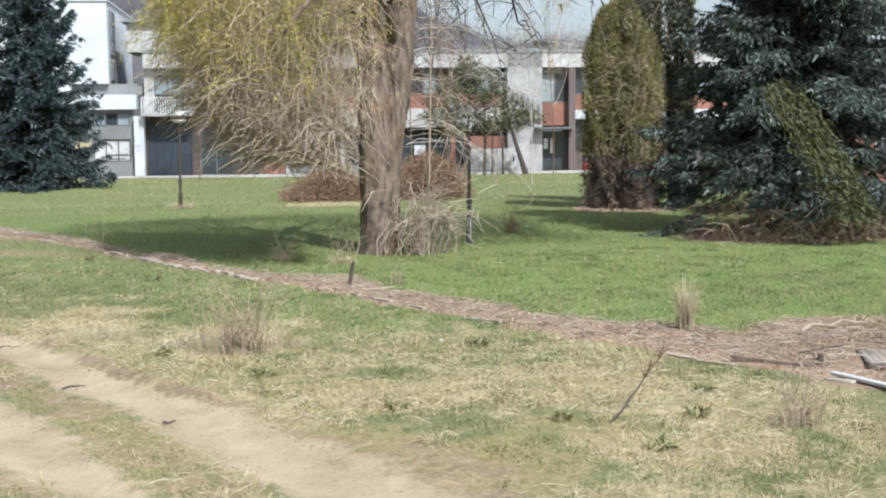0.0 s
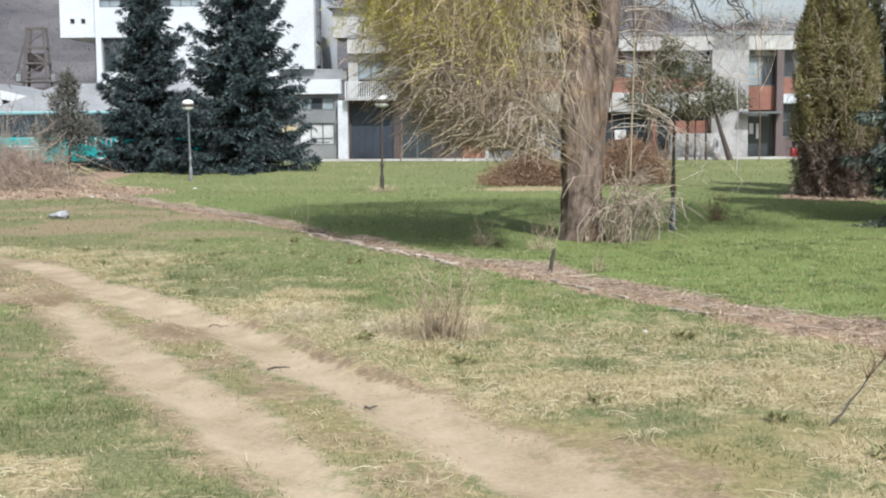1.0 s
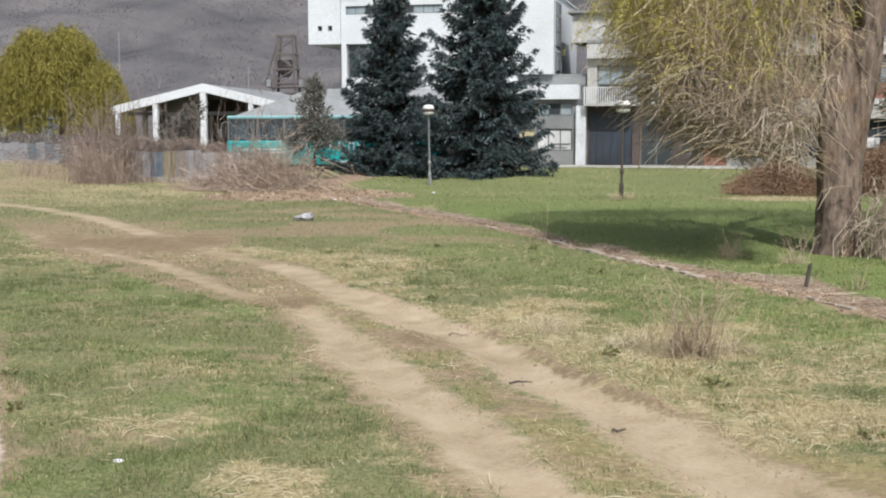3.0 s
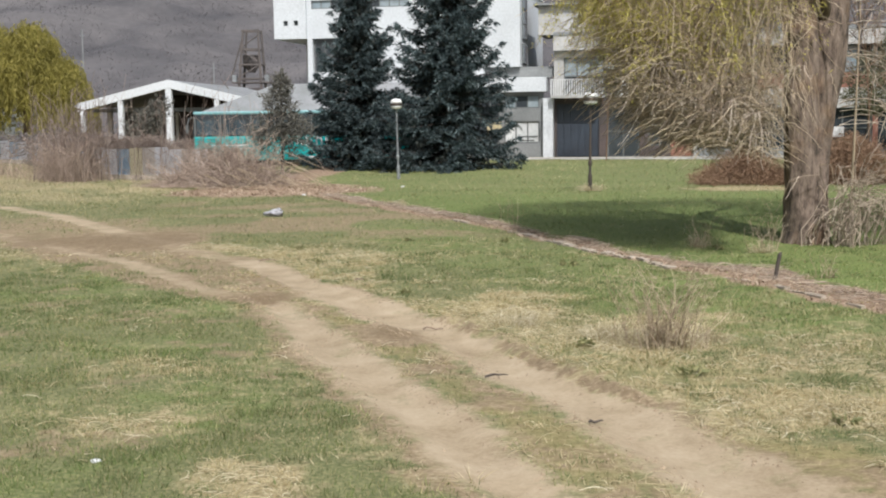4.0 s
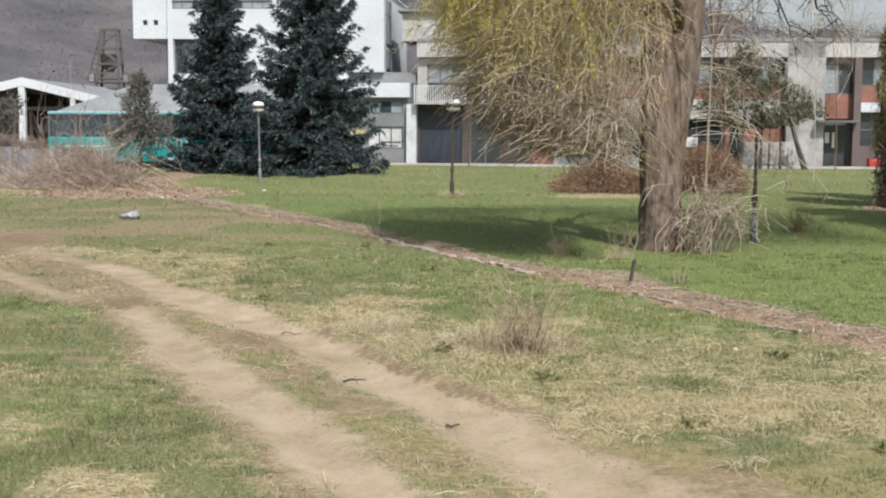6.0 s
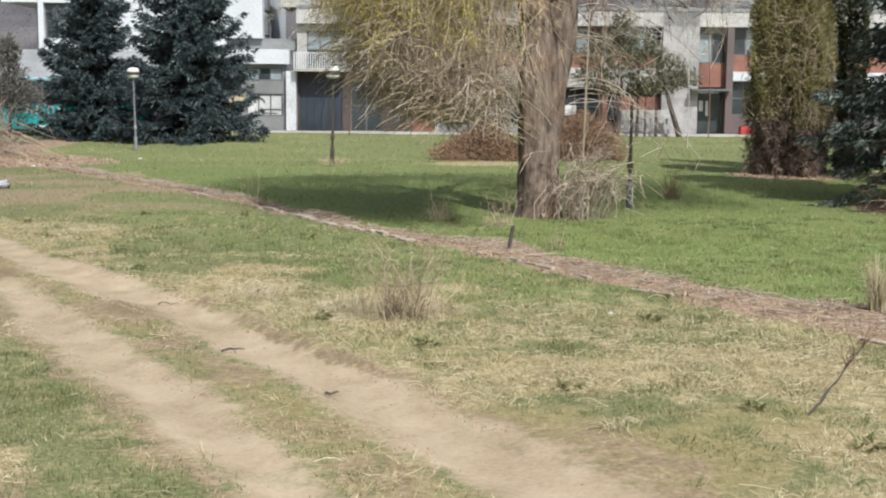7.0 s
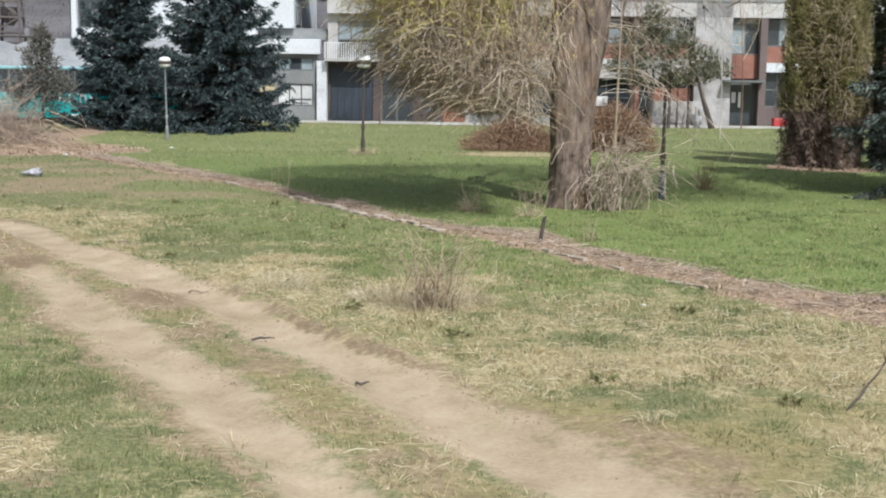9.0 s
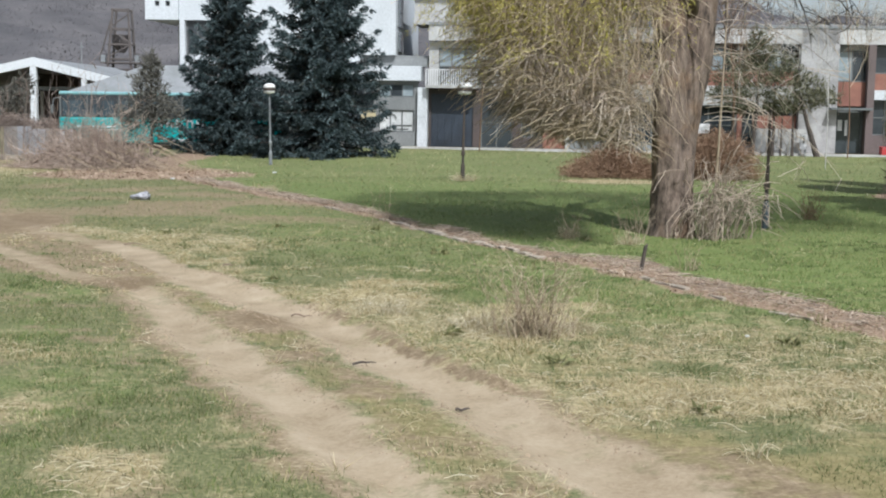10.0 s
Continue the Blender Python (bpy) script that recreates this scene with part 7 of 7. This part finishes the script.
def twig_dome(name, x, y, r, h, n, material, seed, label, width=0.006, peak=0.0):
    """Leafless shrub of many fine stems; peak: from a dome towards a cone."""
    rng = np.random.default_rng(seed)
    t = thing(name, pose(x, y, 0), label, "bush", "brown shrubs")
    a, e = rng.uniform(0, 2 * math.pi, n), rng.uniform(0.03, 1.0, n)
    L = rng.uniform(0.45, 1.0, n) ** 0.6
    s = np.linspace(0, 1, 6)
    ex, ez = np.cos(e * math.pi / 2) * r, np.sin(e * math.pi / 2) * h
    ez = ez * (1 - peak) + peak * h * (1 - (ex / r) ** 0.9)
    b = rng.uniform(0, 0.55, n) * ex
    lx = (np.cos(a) * b)[:, None] + (np.cos(a) * (ex - b) * L)[:, None] * s ** 1.2
    ly = (np.sin(a) * b)[:, None] + (np.sin(a) * (ex - b) * L)[:, None] * s ** 1.2
    lz = (ez * L)[:, None] * (1.25 * s - 0.25 * s ** 3) + 0.02
    p = np.stack([lx, ly, lz], axis=2) + np.cumsum(rng.normal(size=(n, 6, 3)) * 0.035, axis=1)
    p[:, :, 2] = np.maximum(p[:, :, 2], 0.0)
    twig_mesh("stem_growth", p, np.linspace(width, width * 0.4, 6), material, t, seed=seed)
    q = p[:, 3:, :].reshape(-1, 3)
    q = np.concatenate([q, q])
    q = q + rng.normal(size=q.shape) * 0.05
    tri_mesh("dead_leafage", leaves_at(q, 0.11, 0.028, rng, np.array([0, 0, 0.2]), 0.8), material, t)


twig_dome("twig_bush", 9.3, 46.6, 2.25, 1.55, 3400, "bush_red", 81, "low reddish-brown leafless bush shaped like a haycock on the lawn", peak=0.6)
twig_dome("twig_bush", 13.0, 46.2, 1.9, 1.8, 3000, "bush_red", 82, "rounded reddish-brown leafless bush behind the willow", peak=0.05)


def dry_brush():
    """Dry weeds, vines and cut branches along the sheet fence."""
    rng = np.random.default_rng(91)
    n = 2600
    f = rng.uniform(0, 1, n)
    x = np.where(f < 0.50, rng.normal(-18.9, 0.75, n), np.where(f < 0.52, rng.uniform(-18, -14, n), np.where(f < 0.94, rng.normal(-11.0, 1.15, n), rng.uniform(-28, -20.5, n))))
    y = np.interp(x, [-28, -21, -18, -12.0, -9], [66.5, 56.0, 54.4, 51.4, 49.0]) + rng.normal(size=n) * 0.8
    h = rng.uniform(0.25, 1.0, n) ** 1.3 * (1.1 + 1.5 * value_noise(x, y, 1.6, 92)) * np.where(rng.uniform(size=n) < 0.08, 1.9, 1.0) * np.where(x > -14, 1.05, np.where(x < -17.6, 1.35, 1.0))
    s = np.linspace(0, 1, 6)
    a, lean = rng.uniform(0, 2 * math.pi, n), rng.uniform(0, 0.9, n) ** 1.3
    l = np.stack([x[:, None] + (np.cos(a) * lean * h)[:, None] * s ** 1.6, y[:, None] + (np.sin(a) * lean * h)[:, None] * s ** 1.6, h[:, None] * (s - 0.3 * lean[:, None] * s ** 2.5) - 0.02], axis=2)
    l += np.cumsum(rng.normal(size=(n, 6, 3)) * 0.04, axis=1)
    u = rng.integers(2, 5, n)
    q = l[np.arange(n), u]
    v = np.stack([rng.normal(size=n) * 0.28, rng.normal(size=n) * 0.28, rng.uniform(-0.05, 0.45, n)], axis=1) * h[:, None] * 0.7
    l = np.concatenate([l, q[:, None, :] + v[:, None, :] * s[None, :, None] + np.cumsum(rng.normal(size=(n, 6, 3)) * 0.02, axis=1)])
    l[:, :, 2] = np.maximum(l[:, :, 2], 0.0)
    b = tagged(twig_mesh("dry_weeds", l, np.linspace(0.009, 0.0045, 6), "brush_pink", seed=9), "tall dry pinkish-brown weed stalks along the fence", "weeds", kind="stuff")
    n = 150
    x = np.where(rng.uniform(size=n) < 0.75, rng.normal(-18.6, 0.9, n), rng.uniform(-17, -11, n))
    y = np.interp(x, [-28, -21, -18, -12.0, -9], [66.5, 56.0, 54.6, 52.4, 50.0]) + rng.normal(size=n) * 0.4
    h, a, lean = rng.uniform(2.0, 4.2, n), rng.uniform(0, 2 * math.pi, n), rng.uniform(0, 0.22, n)
    l = np.stack([x[:, None] + (np.cos(a) * lean * h)[:, None] * s ** 1.6, y[:, None] + (np.sin(a) * lean * h)[:, None] * s ** 1.6, h[:, None] * s[None, :] - 0.02], axis=2)
    l += np.cumsum(rng.normal(size=(n, 6, 3)) * 0.05, axis=1)
    tall = [l]
    for k in range(3):
        q = l[np.arange(n), rng.integers(2, 6, n)]
        v = np.stack([rng.normal(size=n) * 0.3, rng.normal(size=n) * 0.3, rng.uniform(0.2, 0.8, n)], axis=1)
        tall.append(q[:, None, :] + v[:, None, :] * s[None, :, None])
    tagged(twig_mesh("tall_stalks", np.concatenate(tall), np.linspace(0.013, 0.006, 6), "vine", seed=19), "slender leafless saplings and stalks by the fence", "saplings", kind="stuff")
    # vines heaped over the fence
    n = 6500
    f = rng.uniform(0, 1, n)
    x = np.where(f < 0.7, -11.4 - 10.0 * f, -18.3 - 28.0 * (f - 0.7)) + rng.normal(size=n) * 0.25
    y = np.interp(x, [-30.0, -18.3, -12.3], [79.0, 56.0, 53.0]) + 0.3 + np.abs(rng.normal(size=n)) * 0.5
    lump = value_noise(x, y * 0.3, 1.1, 93)
    z = 1.40 + rng.uniform(0.0, 1.0, n) * (0.2 + 0.62 * lump) - 1.1 * rng.uniform(size=n) * (x > -13.4)
    keep = rng.uniform(size=n) < 0.15 + 0.85 * lump
    p = np.stack([x, y, np.maximum(z, 0.1)], axis=1)[keep]
    d = rng.normal(size=(len(p), 3)) * np.array([0.4, 0.3, 0.22])
    ss = np.linspace(0, 1, 5)[None, :, None]
    l = p[:, None, :] + d[:, None, :] * ss + np.array([0, 0, -0.22]) * ss ** 2
    l[:, :, 2] = np.maximum(l[:, :, 2], 0.02)
    tagged(twig_mesh("vine_tangle", l, np.linspace(0.010, 0.005, 5), "vine", seed=10), "leafless brown vines tangled over the fence", "vines", kind="stuff")
    # dark brambles behind the far part of the fence
    n = 2600
    f = rng.uniform(0, 1, n)
    x = np.interp(f, [0, 0.4, 1], [-19.5, -30.0, -46.0]) + rng.normal(size=n) * 0.4
    y = np.interp(f, [0, 0.4, 1], [58.3, 79.0, 92.0]) + 0.5 + np.abs(rng.normal(size=n)) * 0.7
    z = rng.uniform(0.2, 1.0, n) * (1.5 + 0.8 * value_noise(x, y * 0.4, 1.6, 94))
    d = rng.normal(size=(n, 3)) * np.array([0.6, 0.4, 0.3])
    l = np.stack([x, y, z], axis=1)[:, None, :] + d[:, None, :] * ss + np.array([0, 0, -0.3]) * ss ** 2
    l[:, :, 2] = np.maximum(l[:, :, 2], 0.02)
    tagged(twig_mesh("bramble_hedge", l, np.linspace(0.03, 0.016, 5), "bramble", seed=20), "dark leafless brambles growing along the far fence", "brambles", kind="stuff")
    # heap of cut branches over the end of the fence
    n = 2300
    a, r = rng.uniform(0, 2 * math.pi, n), np.sqrt(rng.uniform(0, 1, n))
    x, y = -11.0 + np.cos(a) * r * 2.7, 50.2 + np.sin(a) * r * 2.6
    z = rng.uniform(0, 1, n) ** 1.1 * 1.15 * (1 - r ** 1.7) * (0.45 + 0.8 * value_noise(x, y, 0.9, 95))
    L = rng.uniform(0.3, 1.5, n)
    b2, tilt = rng.uniform(0, 2 * math.pi, n), rng.normal(size=n) * 0.55
    ss = np.linspace(0, 1, 6)
    l = np.stack([x[:, None] + (np.cos(b2) * L)[:, None] * ss, y[:, None] + (np.sin(b2) * L)[:, None] * ss, np.maximum(z[:, None] + (tilt * L)[:, None] * ss - 0.18 * L[:, None] * ss ** 2, 0.02)], axis=2)
    l += np.cumsum(rng.normal(size=(n, 6, 3)) * 0.022, axis=1)
    l[:, :, 2] = np.maximum(l[:, :, 2], 0.02)
    tagged(twig_mesh("brush_heap", l, np.linspace(0.011, 0.005, 6), "brush_pink", seed=11), "tall heap of cut pinkish-brown branches at the meadow's edge", "brush", kind="stuff")
    n = 90
    a, r = rng.uniform(0, 2 * math.pi, n), np.sqrt(rng.uniform(0, 1, n))
    x, y = -9.3 + np.cos(a) * r * 2.6, 47.6 + np.sin(a) * r * 1.8
    z = rng.uniform(0.2, 1, n) * 1.9 * (1 - r ** 1.8)
    L, b2 = rng.uniform(0.6, 2.4, n), rng.normal(size=n) * 1.0
    l = np.stack([x[:, None] + (np.cos(b2) * L)[:, None] * ss, y[:, None] + (np.sin(b2) * L)[:, None] * ss, np.maximum(z[:, None] - 0.45 * L[:, None] * ss, 0.02)], axis=2)
    l += np.cumsum(rng.normal(size=(n, 6, 3)) * 0.02, axis=1)
    l[:, :, 2] = np.maximum(l[:, :, 2], 0.02)
    tagged(twig_mesh("pale_cuttings", l, np.linspace(0.015, 0.007, 6), "twig_pale", seed=12), "pale stripped branches lying on the brush heap", "brush", kind="stuff")


dry_brush()
# ---- lamps and small things ----


def lamp_post(x, y, h, lean, label, head=True, dark=False):
    t = thing("park_lamp", pose(x, y, ground_z(x, y), 0, lean, 0), label, "lamp", "park lamps")
    m = "dark_steel" if dark else "steel"
    part("pole", lathe([(0.045, -0.1), (0.045, h * 0.45), (0.036, h * 0.46), (0.034, h - 0.42)], 12), m, t)
    part("base", lathe([(0.075, -0.1), (0.075, 0.5), (0.062, 0.56), (0.05, 0.6)], 14), "blue_paint" if not head else m, t)
    part("collar", lathe([(0.06, 0.86), (0.07, 0.9), (0.07, 0.98), (0.055, 1.02)], 12), m, t)
    if head:
        s = part("lantern", lathe([(0.05, h - 0.44), (0.22, h - 0.40), (0.235, h - 0.34), (0.235, h - 0.31)], 24), "lamp_dome", t, smooth=True)
        part("band", lathe([(0.25, h - 0.308), (0.265, h - 0.29), (0.265, h - 0.21), (0.25, h - 0.19)], 24), "dark_steel", s)
        part("dome", lathe([(0.25, h - 0.188), (0.24, h - 0.12), (0.2, h - 0.055), (0.13, h - 0.015), (0.0, h)], 24), "lamp_dome", s, smooth=True)
    return t


lamp_post(-4.13, 53.05, 3.42, -0.9, "grey steel park lamp with a white dome and dark band")
lamp_post(3.25, 43.04, 3.38, 0.6, "rusty dark park lamp with a white dome", dark=True)
lamp_post(8.65, 26.65, 3.0, 0.3, "dark park lamp pole without its lantern, blue painted foot", head=False, dark=True)


def weeds(name, x, y, r, h, n, material, seed, label, wide=0.035, category="weed", flop=1.0):
    rng = np.random.default_rng(seed)
    t = thing(name, pose(x, y, ground_z(x, y)), label, category)
    a, l = rng.uniform(0, 2 * math.pi, n), rng.uniform(0.4, 1.0, n)
    if category == "weed":
        q = np.stack([np.cos(a) * r * l * 0.6, np.sin(a) * r * l * 0.6, rng.uniform(0, h * 0.6, n)], axis=1)
        d = np.stack([np.cos(a), np.sin(a), np.full(n, 0.4)], axis=1)
        tri_mesh("leafage", leaves_at(q, r * 0.55, wide * 1.6, rng, d, 0.7), material, t)
        return
    k = np.linspace(0, 1, 6)[None, :]
    reach, h2 = (rng.uniform(0.15, 1.0, n) * flop * h)[:, None], (h * rng.uniform(0.45, 1.1, n))[:, None]
    b = (a + rng.normal(size=n) * 0.9)[:, None]
    z = h2 * (k * 1.25 - 0.25 * k ** 2) - reach * 0.75 * k ** 2.6
    p = np.stack([(np.cos(a) * r * l ** 2)[:, None] + np.cos(b) * reach * k ** 1.5, (np.sin(a) * r * l ** 2)[:, None] + np.sin(b) * reach * k ** 1.5, np.maximum(z, 0.01 * k) - 0.01], axis=2)
    p += np.cumsum(rng.normal(size=p.shape) * 0.006, axis=1)
    twig_mesh("leafage", p, np.linspace(0.0045, 0.0016, 6), material, t, seed=seed)


spots = [(1.93, 12.28, 0.26, 0.10), (-3.34, 22.5, 0.3, 0.1), (1.25, 21.7, 0.34, 0.1), (-1.4, 18.6, 0.2, 0.08), (0.98, 13.7, 0.16, 0.14), (-1.86, 26.4, 0.2, 0.08), (0.15, 25.9, 0.2, 0.16), (-4.0, 24.8, 0.24, 0.1),
         (4.2, 9.4, 0.2, 0.12), (4.63, 8.3, 0.26, 0.08), (2.94, 10.5, 0.2, 0.09), (6.0, 10.2, 0.22, 0.09), (4.65, 13.3, 0.24, 0.14), (-5.3, 12.4, 0.2, 0.12), (-4.6, 10.8, 0.16, 0.1), (5.5, 9.3, 0.24, 0.1), (4.3, 24.2, 0.2, 0.16)]
for i, (x, y, r, h) in enumerate(spots):
    weeds("weed", x, y, r * 0.75, h, 40, "weed", 100 + i, "low dark green weed rosette in the grass", 0.022)
for i, (x, y, r, h, n) in enumerate([(7.45, 13.4, 0.10, 0.70, 190), (1.9, 13.9, 0.30, 0.32, 200), (1.35, 14.6, 0.4, 0.26, 240), (2.4, 14.3, 0.3, 0.22, 160), (0.2, 15.3, 0.42, 0.22, 240), (4.0, 24.6, 0.2, 0.35, 60), (5.0, 23.6, 0.25, 0.3, 80), (2.9, 9.0, 0.12, 0.2, 40), (3.3, 42.9, 0.45, 0.4, 200), (-3.0, 36.6, 0.3, 0.3, 120), (-6.0, 25.2, 0.4, 0.2, 160)]):
    weeds("dry_tuft", x, y, r, h, n, "straw_pale", 130 + i, "tuft of tall straw-coloured dry grass", 0.012, "grass tuft", 1.1 if i else 0.36)


def shrub(x, y, h, n, seed, label, material="twig_pale", spread=0.4):
    """Dry stems from one root, each with short forked side twigs."""
    rng = np.random.default_rng(seed)
    t = thing("dry_shrub", pose(x, y, ground_z(x, y)), label, "shrub")
    s = np.linspace(0, 1, 7)
    lines, side = [], []
    for k in range(n):
        a, L = rng.uniform(0, 2 * math.pi), h * rng.uniform(0.25, 1.0)
        w = np.cumsum(rng.normal(size=(7, 3)) * 0.028 * h, axis=0)
        bx, by = rng.normal() * 0.16 * h, rng.normal() * 0.12 * h
        q = np.stack([bx + math.cos(a) * (0.03 + spread * L * s ** 1.3), by + math.sin(a) * (0.03 + spread * L * s ** 1.3), L * s - 0.02], axis=1) + w
        lines.append(q)
        for j in range(4):
            u = rng.integers(2, 7)
            v = np.array([rng.normal() * 0.16, rng.normal() * 0.16, rng.uniform(-0.02, 0.2)]) * L
            side.append(q[u] + v * s[:, None] + np.cumsum(rng.normal(size=(7, 3)) * 0.01, axis=0))
    twig_mesh("stem_growth", np.array(lines), np.linspace(0.0058, 0.002, 7), material, t, seed=seed)
    twig_mesh("side_growth", np.array(side), np.linspace(0.003, 0.0014, 7), material, t, seed=seed + 1)


shrub(1.85, 13.75, 1.0, 95, 151, "leafless dry shrub of thin stems beside the ruts", "twig_pale", 0.5)
shrub(6.1, 8.6, 0.6, 40, 152, "pale dead weed stems in the grass")
shrub(5.2, 23.9, 0.9, 26, 153, "thin dead weed stalks before the willow")
shrub(4.0, 24.3, 0.7, 18, 154, "thin dead weed stalks before the willow")
shrub(10.5, 29.0, 0.8, 45, 155, "thin leafless shrub on the shaded lawn", "twig_brown")
shrub(0.3, 27.2, 1.0, 6, 156, "single dry stalk standing in the grass", "twig_pale", 0.12)
shrub(5.15, 19.4, 0.4, 14, 157, "dry twigs round the post", "twig_pale")


def post_and_stick():
    z = ground_z(4.3, 19.3)
    s = thing("stake", pose(4.3, 19.3, z, 4, 7, 20), "short dark wooden stake driven in beside the kerb", "stake")
    bm = boxes((-0.026, 0.026, -0.022, 0.022, -0.1, 0.4), soft=0.008)
    for v in bm.verts:
        if v.co.z > 0.35:
            v.co.x += 0.012
            v.co.z += v.co.x * 0.8
    part("shaft", bm, "dark_wood", s)
    rng = np.random.default_rng(161)
    d = thing("dead_branch", pose(4.52, 9.18, ground_z(4.52, 9.18)), "bare dead branch stuck slanting in the grass", "branch")
    p = limb_path((0, 0, -0.04), (0.72, 0.42, 0.48), -0.03, 8, rng, 0.01)
    part("stem", tube(bmesh.new(), [tuple(q) for q in p], [0.011 - 0.0007 * i for i in range(8)], 7), "dark_wood", d)
    lines = []
    for k in range(34):
        b = p[rng.integers(5, 8)]
        e = np.array([rng.normal() * 0.10 + 0.05, rng.normal() * 0.1, abs(rng.normal()) * 0.13 + 0.03])
        ss = np.linspace(0, 1, 5)[:, None]
        lines.append(b + e * ss + rng.normal(size=(5, 3)) * 0.008)
    twig_mesh("twig_cluster", np.array(lines), np.linspace(0.004, 0.0015, 5), "twig_brown", d, seed=3)


post_and_stick()


def rubbish():
    z = ground_z(-5.94, 33.0)
    b = thing("plastic_bag", pose(-5.94, 33.05, z, 0, 0, 25), "crumpled grey and white plastic bag lying on the grass", "bag")
    bm = bmesh.new()
    bmesh.ops.create_icosphere(bm, subdivisions=4, radius=1.0)
    for v in bm.verts:
        n = 1 + 0.35 * noise.noise(v.co * 1.7) + 0.18 * noise.noise(v.co * 4.5) + 0.07 * noise.noise(v.co * 11)
        v.co = Vector((v.co.x * 0.27 * n, v.co.y * 0.16 * n, max(v.co.z * (0.11 + 0.05 * v.co.x) * n + 0.08, -0.01)))
    part("body", bm, "bag", b, smooth=True)
    rng = random.Random(17)
    for x, y, s, m in ((-6.6, 42.5, 0.09, "blind"), (-3.5, 46.8, 0.10, "blind"), (-2.2, 59.0, 0.12, "blind"), (-3.1, 9.2, 0.045, "blind"), (4.35, 13.9, 0.035, "blind")):
        bm = bmesh.new()
        bmesh.ops.create_icosphere(bm, subdivisions=2, radius=s)
        for v in bm.verts:
            v.co = Vector((v.co.x * (1 + 0.5 * noise.noise(v.co * 9)), v.co.y * 0.8, max(v.co.z * 0.45, -0.01)))
        o = part("paper_scrap", bm, m)
        o.matrix_world = pose(x, y, ground_z(x, y) + 0.005, 0, 0, rng.uniform(0, 90))
        tagged(o, "crumpled scrap of pale litter on the grass", "litter", "scraps")


rubbish()


def fallen_sticks():
    rr = np.random.default_rng(171)
    spots = [(-0.02, 12.36, 0.24, 10), (0.82, 10.4, 0.12, 10), (-0.81, 15.4, 0.26, -10), (-2.2, 19.9, 0.2, 20), (-4.2, 22.6, 0.35, 0), (4.9, 17.6, 0.5, -40), (2.4, 22.6, 0.5, 60), (6.3, 13.4, 0.6, -20), (8.3, 11.6, 0.9, 15)]
    for x, y, L, a in spots:
        p = limb_path((-L / 2, 0, 0.012), (L / 2, 0, 0.02), 0.012, 6, rr, 0.01)
        o = part("fallen_stick", tube(bmesh.new(), [tuple(q) for q in p], [0.012, 0.013, 0.012, 0.010, 0.008, 0.004], 7), "dark_wood" if y < 13.2 else "dead_wood")
        o.matrix_world = pose(x, y, ground_z(x, y) + 0.012, rz=a)
        tagged(o, "short dark stick lying on the ground", "stick", "fallen sticks")
    p = [(0, 0, 0.03), (0.25, 0.1, 0.09), (0.5, 0.02, 0.07), (0.8, 0.18, 0.1), (1.1, 0.16, 0.05), (1.35, 0.3, 0.03)]
    o = part("fallen_branch", tube(bmesh.new(), p, [0.02, 0.022, 0.02, 0.016, 0.012, 0.006], 8), "pale_wood")
    o.matrix_world = pose(8.6, 12.6, ground_z(8.6, 12.6) + 0.02, rz=8)
    tagged(o, "crooked pale branch lying on leaf litter", "branch")
    o = part("plank", boxes((-0.42, 0.42, -0.045, 0.045, 0.0, 0.035), soft=0.006), "old_white")
    o.matrix_world = pose(7.66, 9.95, ground_z(7.66, 9.95) + 0.02, 0, 0, -80)
    tagged(o, "weathered white board at the edge of the litter", "board")
    o = part("edging_board", boxes((-0.6, 0.6, -0.022, 0.022, -0.05, 0.03), soft=0.008), "dead_wood")
    o.matrix_world = pose(7.40, 11.07, ground_z(7.40, 11.07) + 0.01, 0, 0, -57)
    tagged(o, "half-buried grey edging board along the litter", "board")
    g = thing("metal_grate", pose(9.0, 10.6, ground_z(9.0, 10.6) + 0.06, 0, -3, -25), "rusty sheet of expanded metal grating on the ground", "grate")
    part("frame", boxes((-0.75, 0.75, -0.45, -0.42, 0, 0.03), (-0.75, 0.75, 0.42, 0.45, 0, 0.03), (-0.75, -0.72, -0.419, 0.419, 0, 0.03), (0.72, 0.75, -0.419, 0.419, 0, 0.03)), "rust", g)
    for i in range(22):
        x = -0.69 + i * 0.066
        part("bar", boxes((x - 0.007, x + 0.007, -0.42, 0.42, 0.004, 0.022)), "concrete", g)
    for i in range(12):
        y = -0.38 + i * 0.069
        part("bar", boxes((-0.72, 0.72, y - 0.006, y + 0.006, 0.008, 0.026)), "concrete", g)
    o = part("stub", tube(bmesh.new(), [(0, 0, -0.05), (0.01, 0, 0.06), (0.0, 0.01, 0.13)], [0.045, 0.04, 0.03], 9), "dark_wood")
    o.matrix_world = pose(7.66, 10.74, ground_z(7.66, 10.74), 5, 8, 0)
    tagged(o, "small dark rotten stub standing in the litter", "stub")


fallen_sticks()
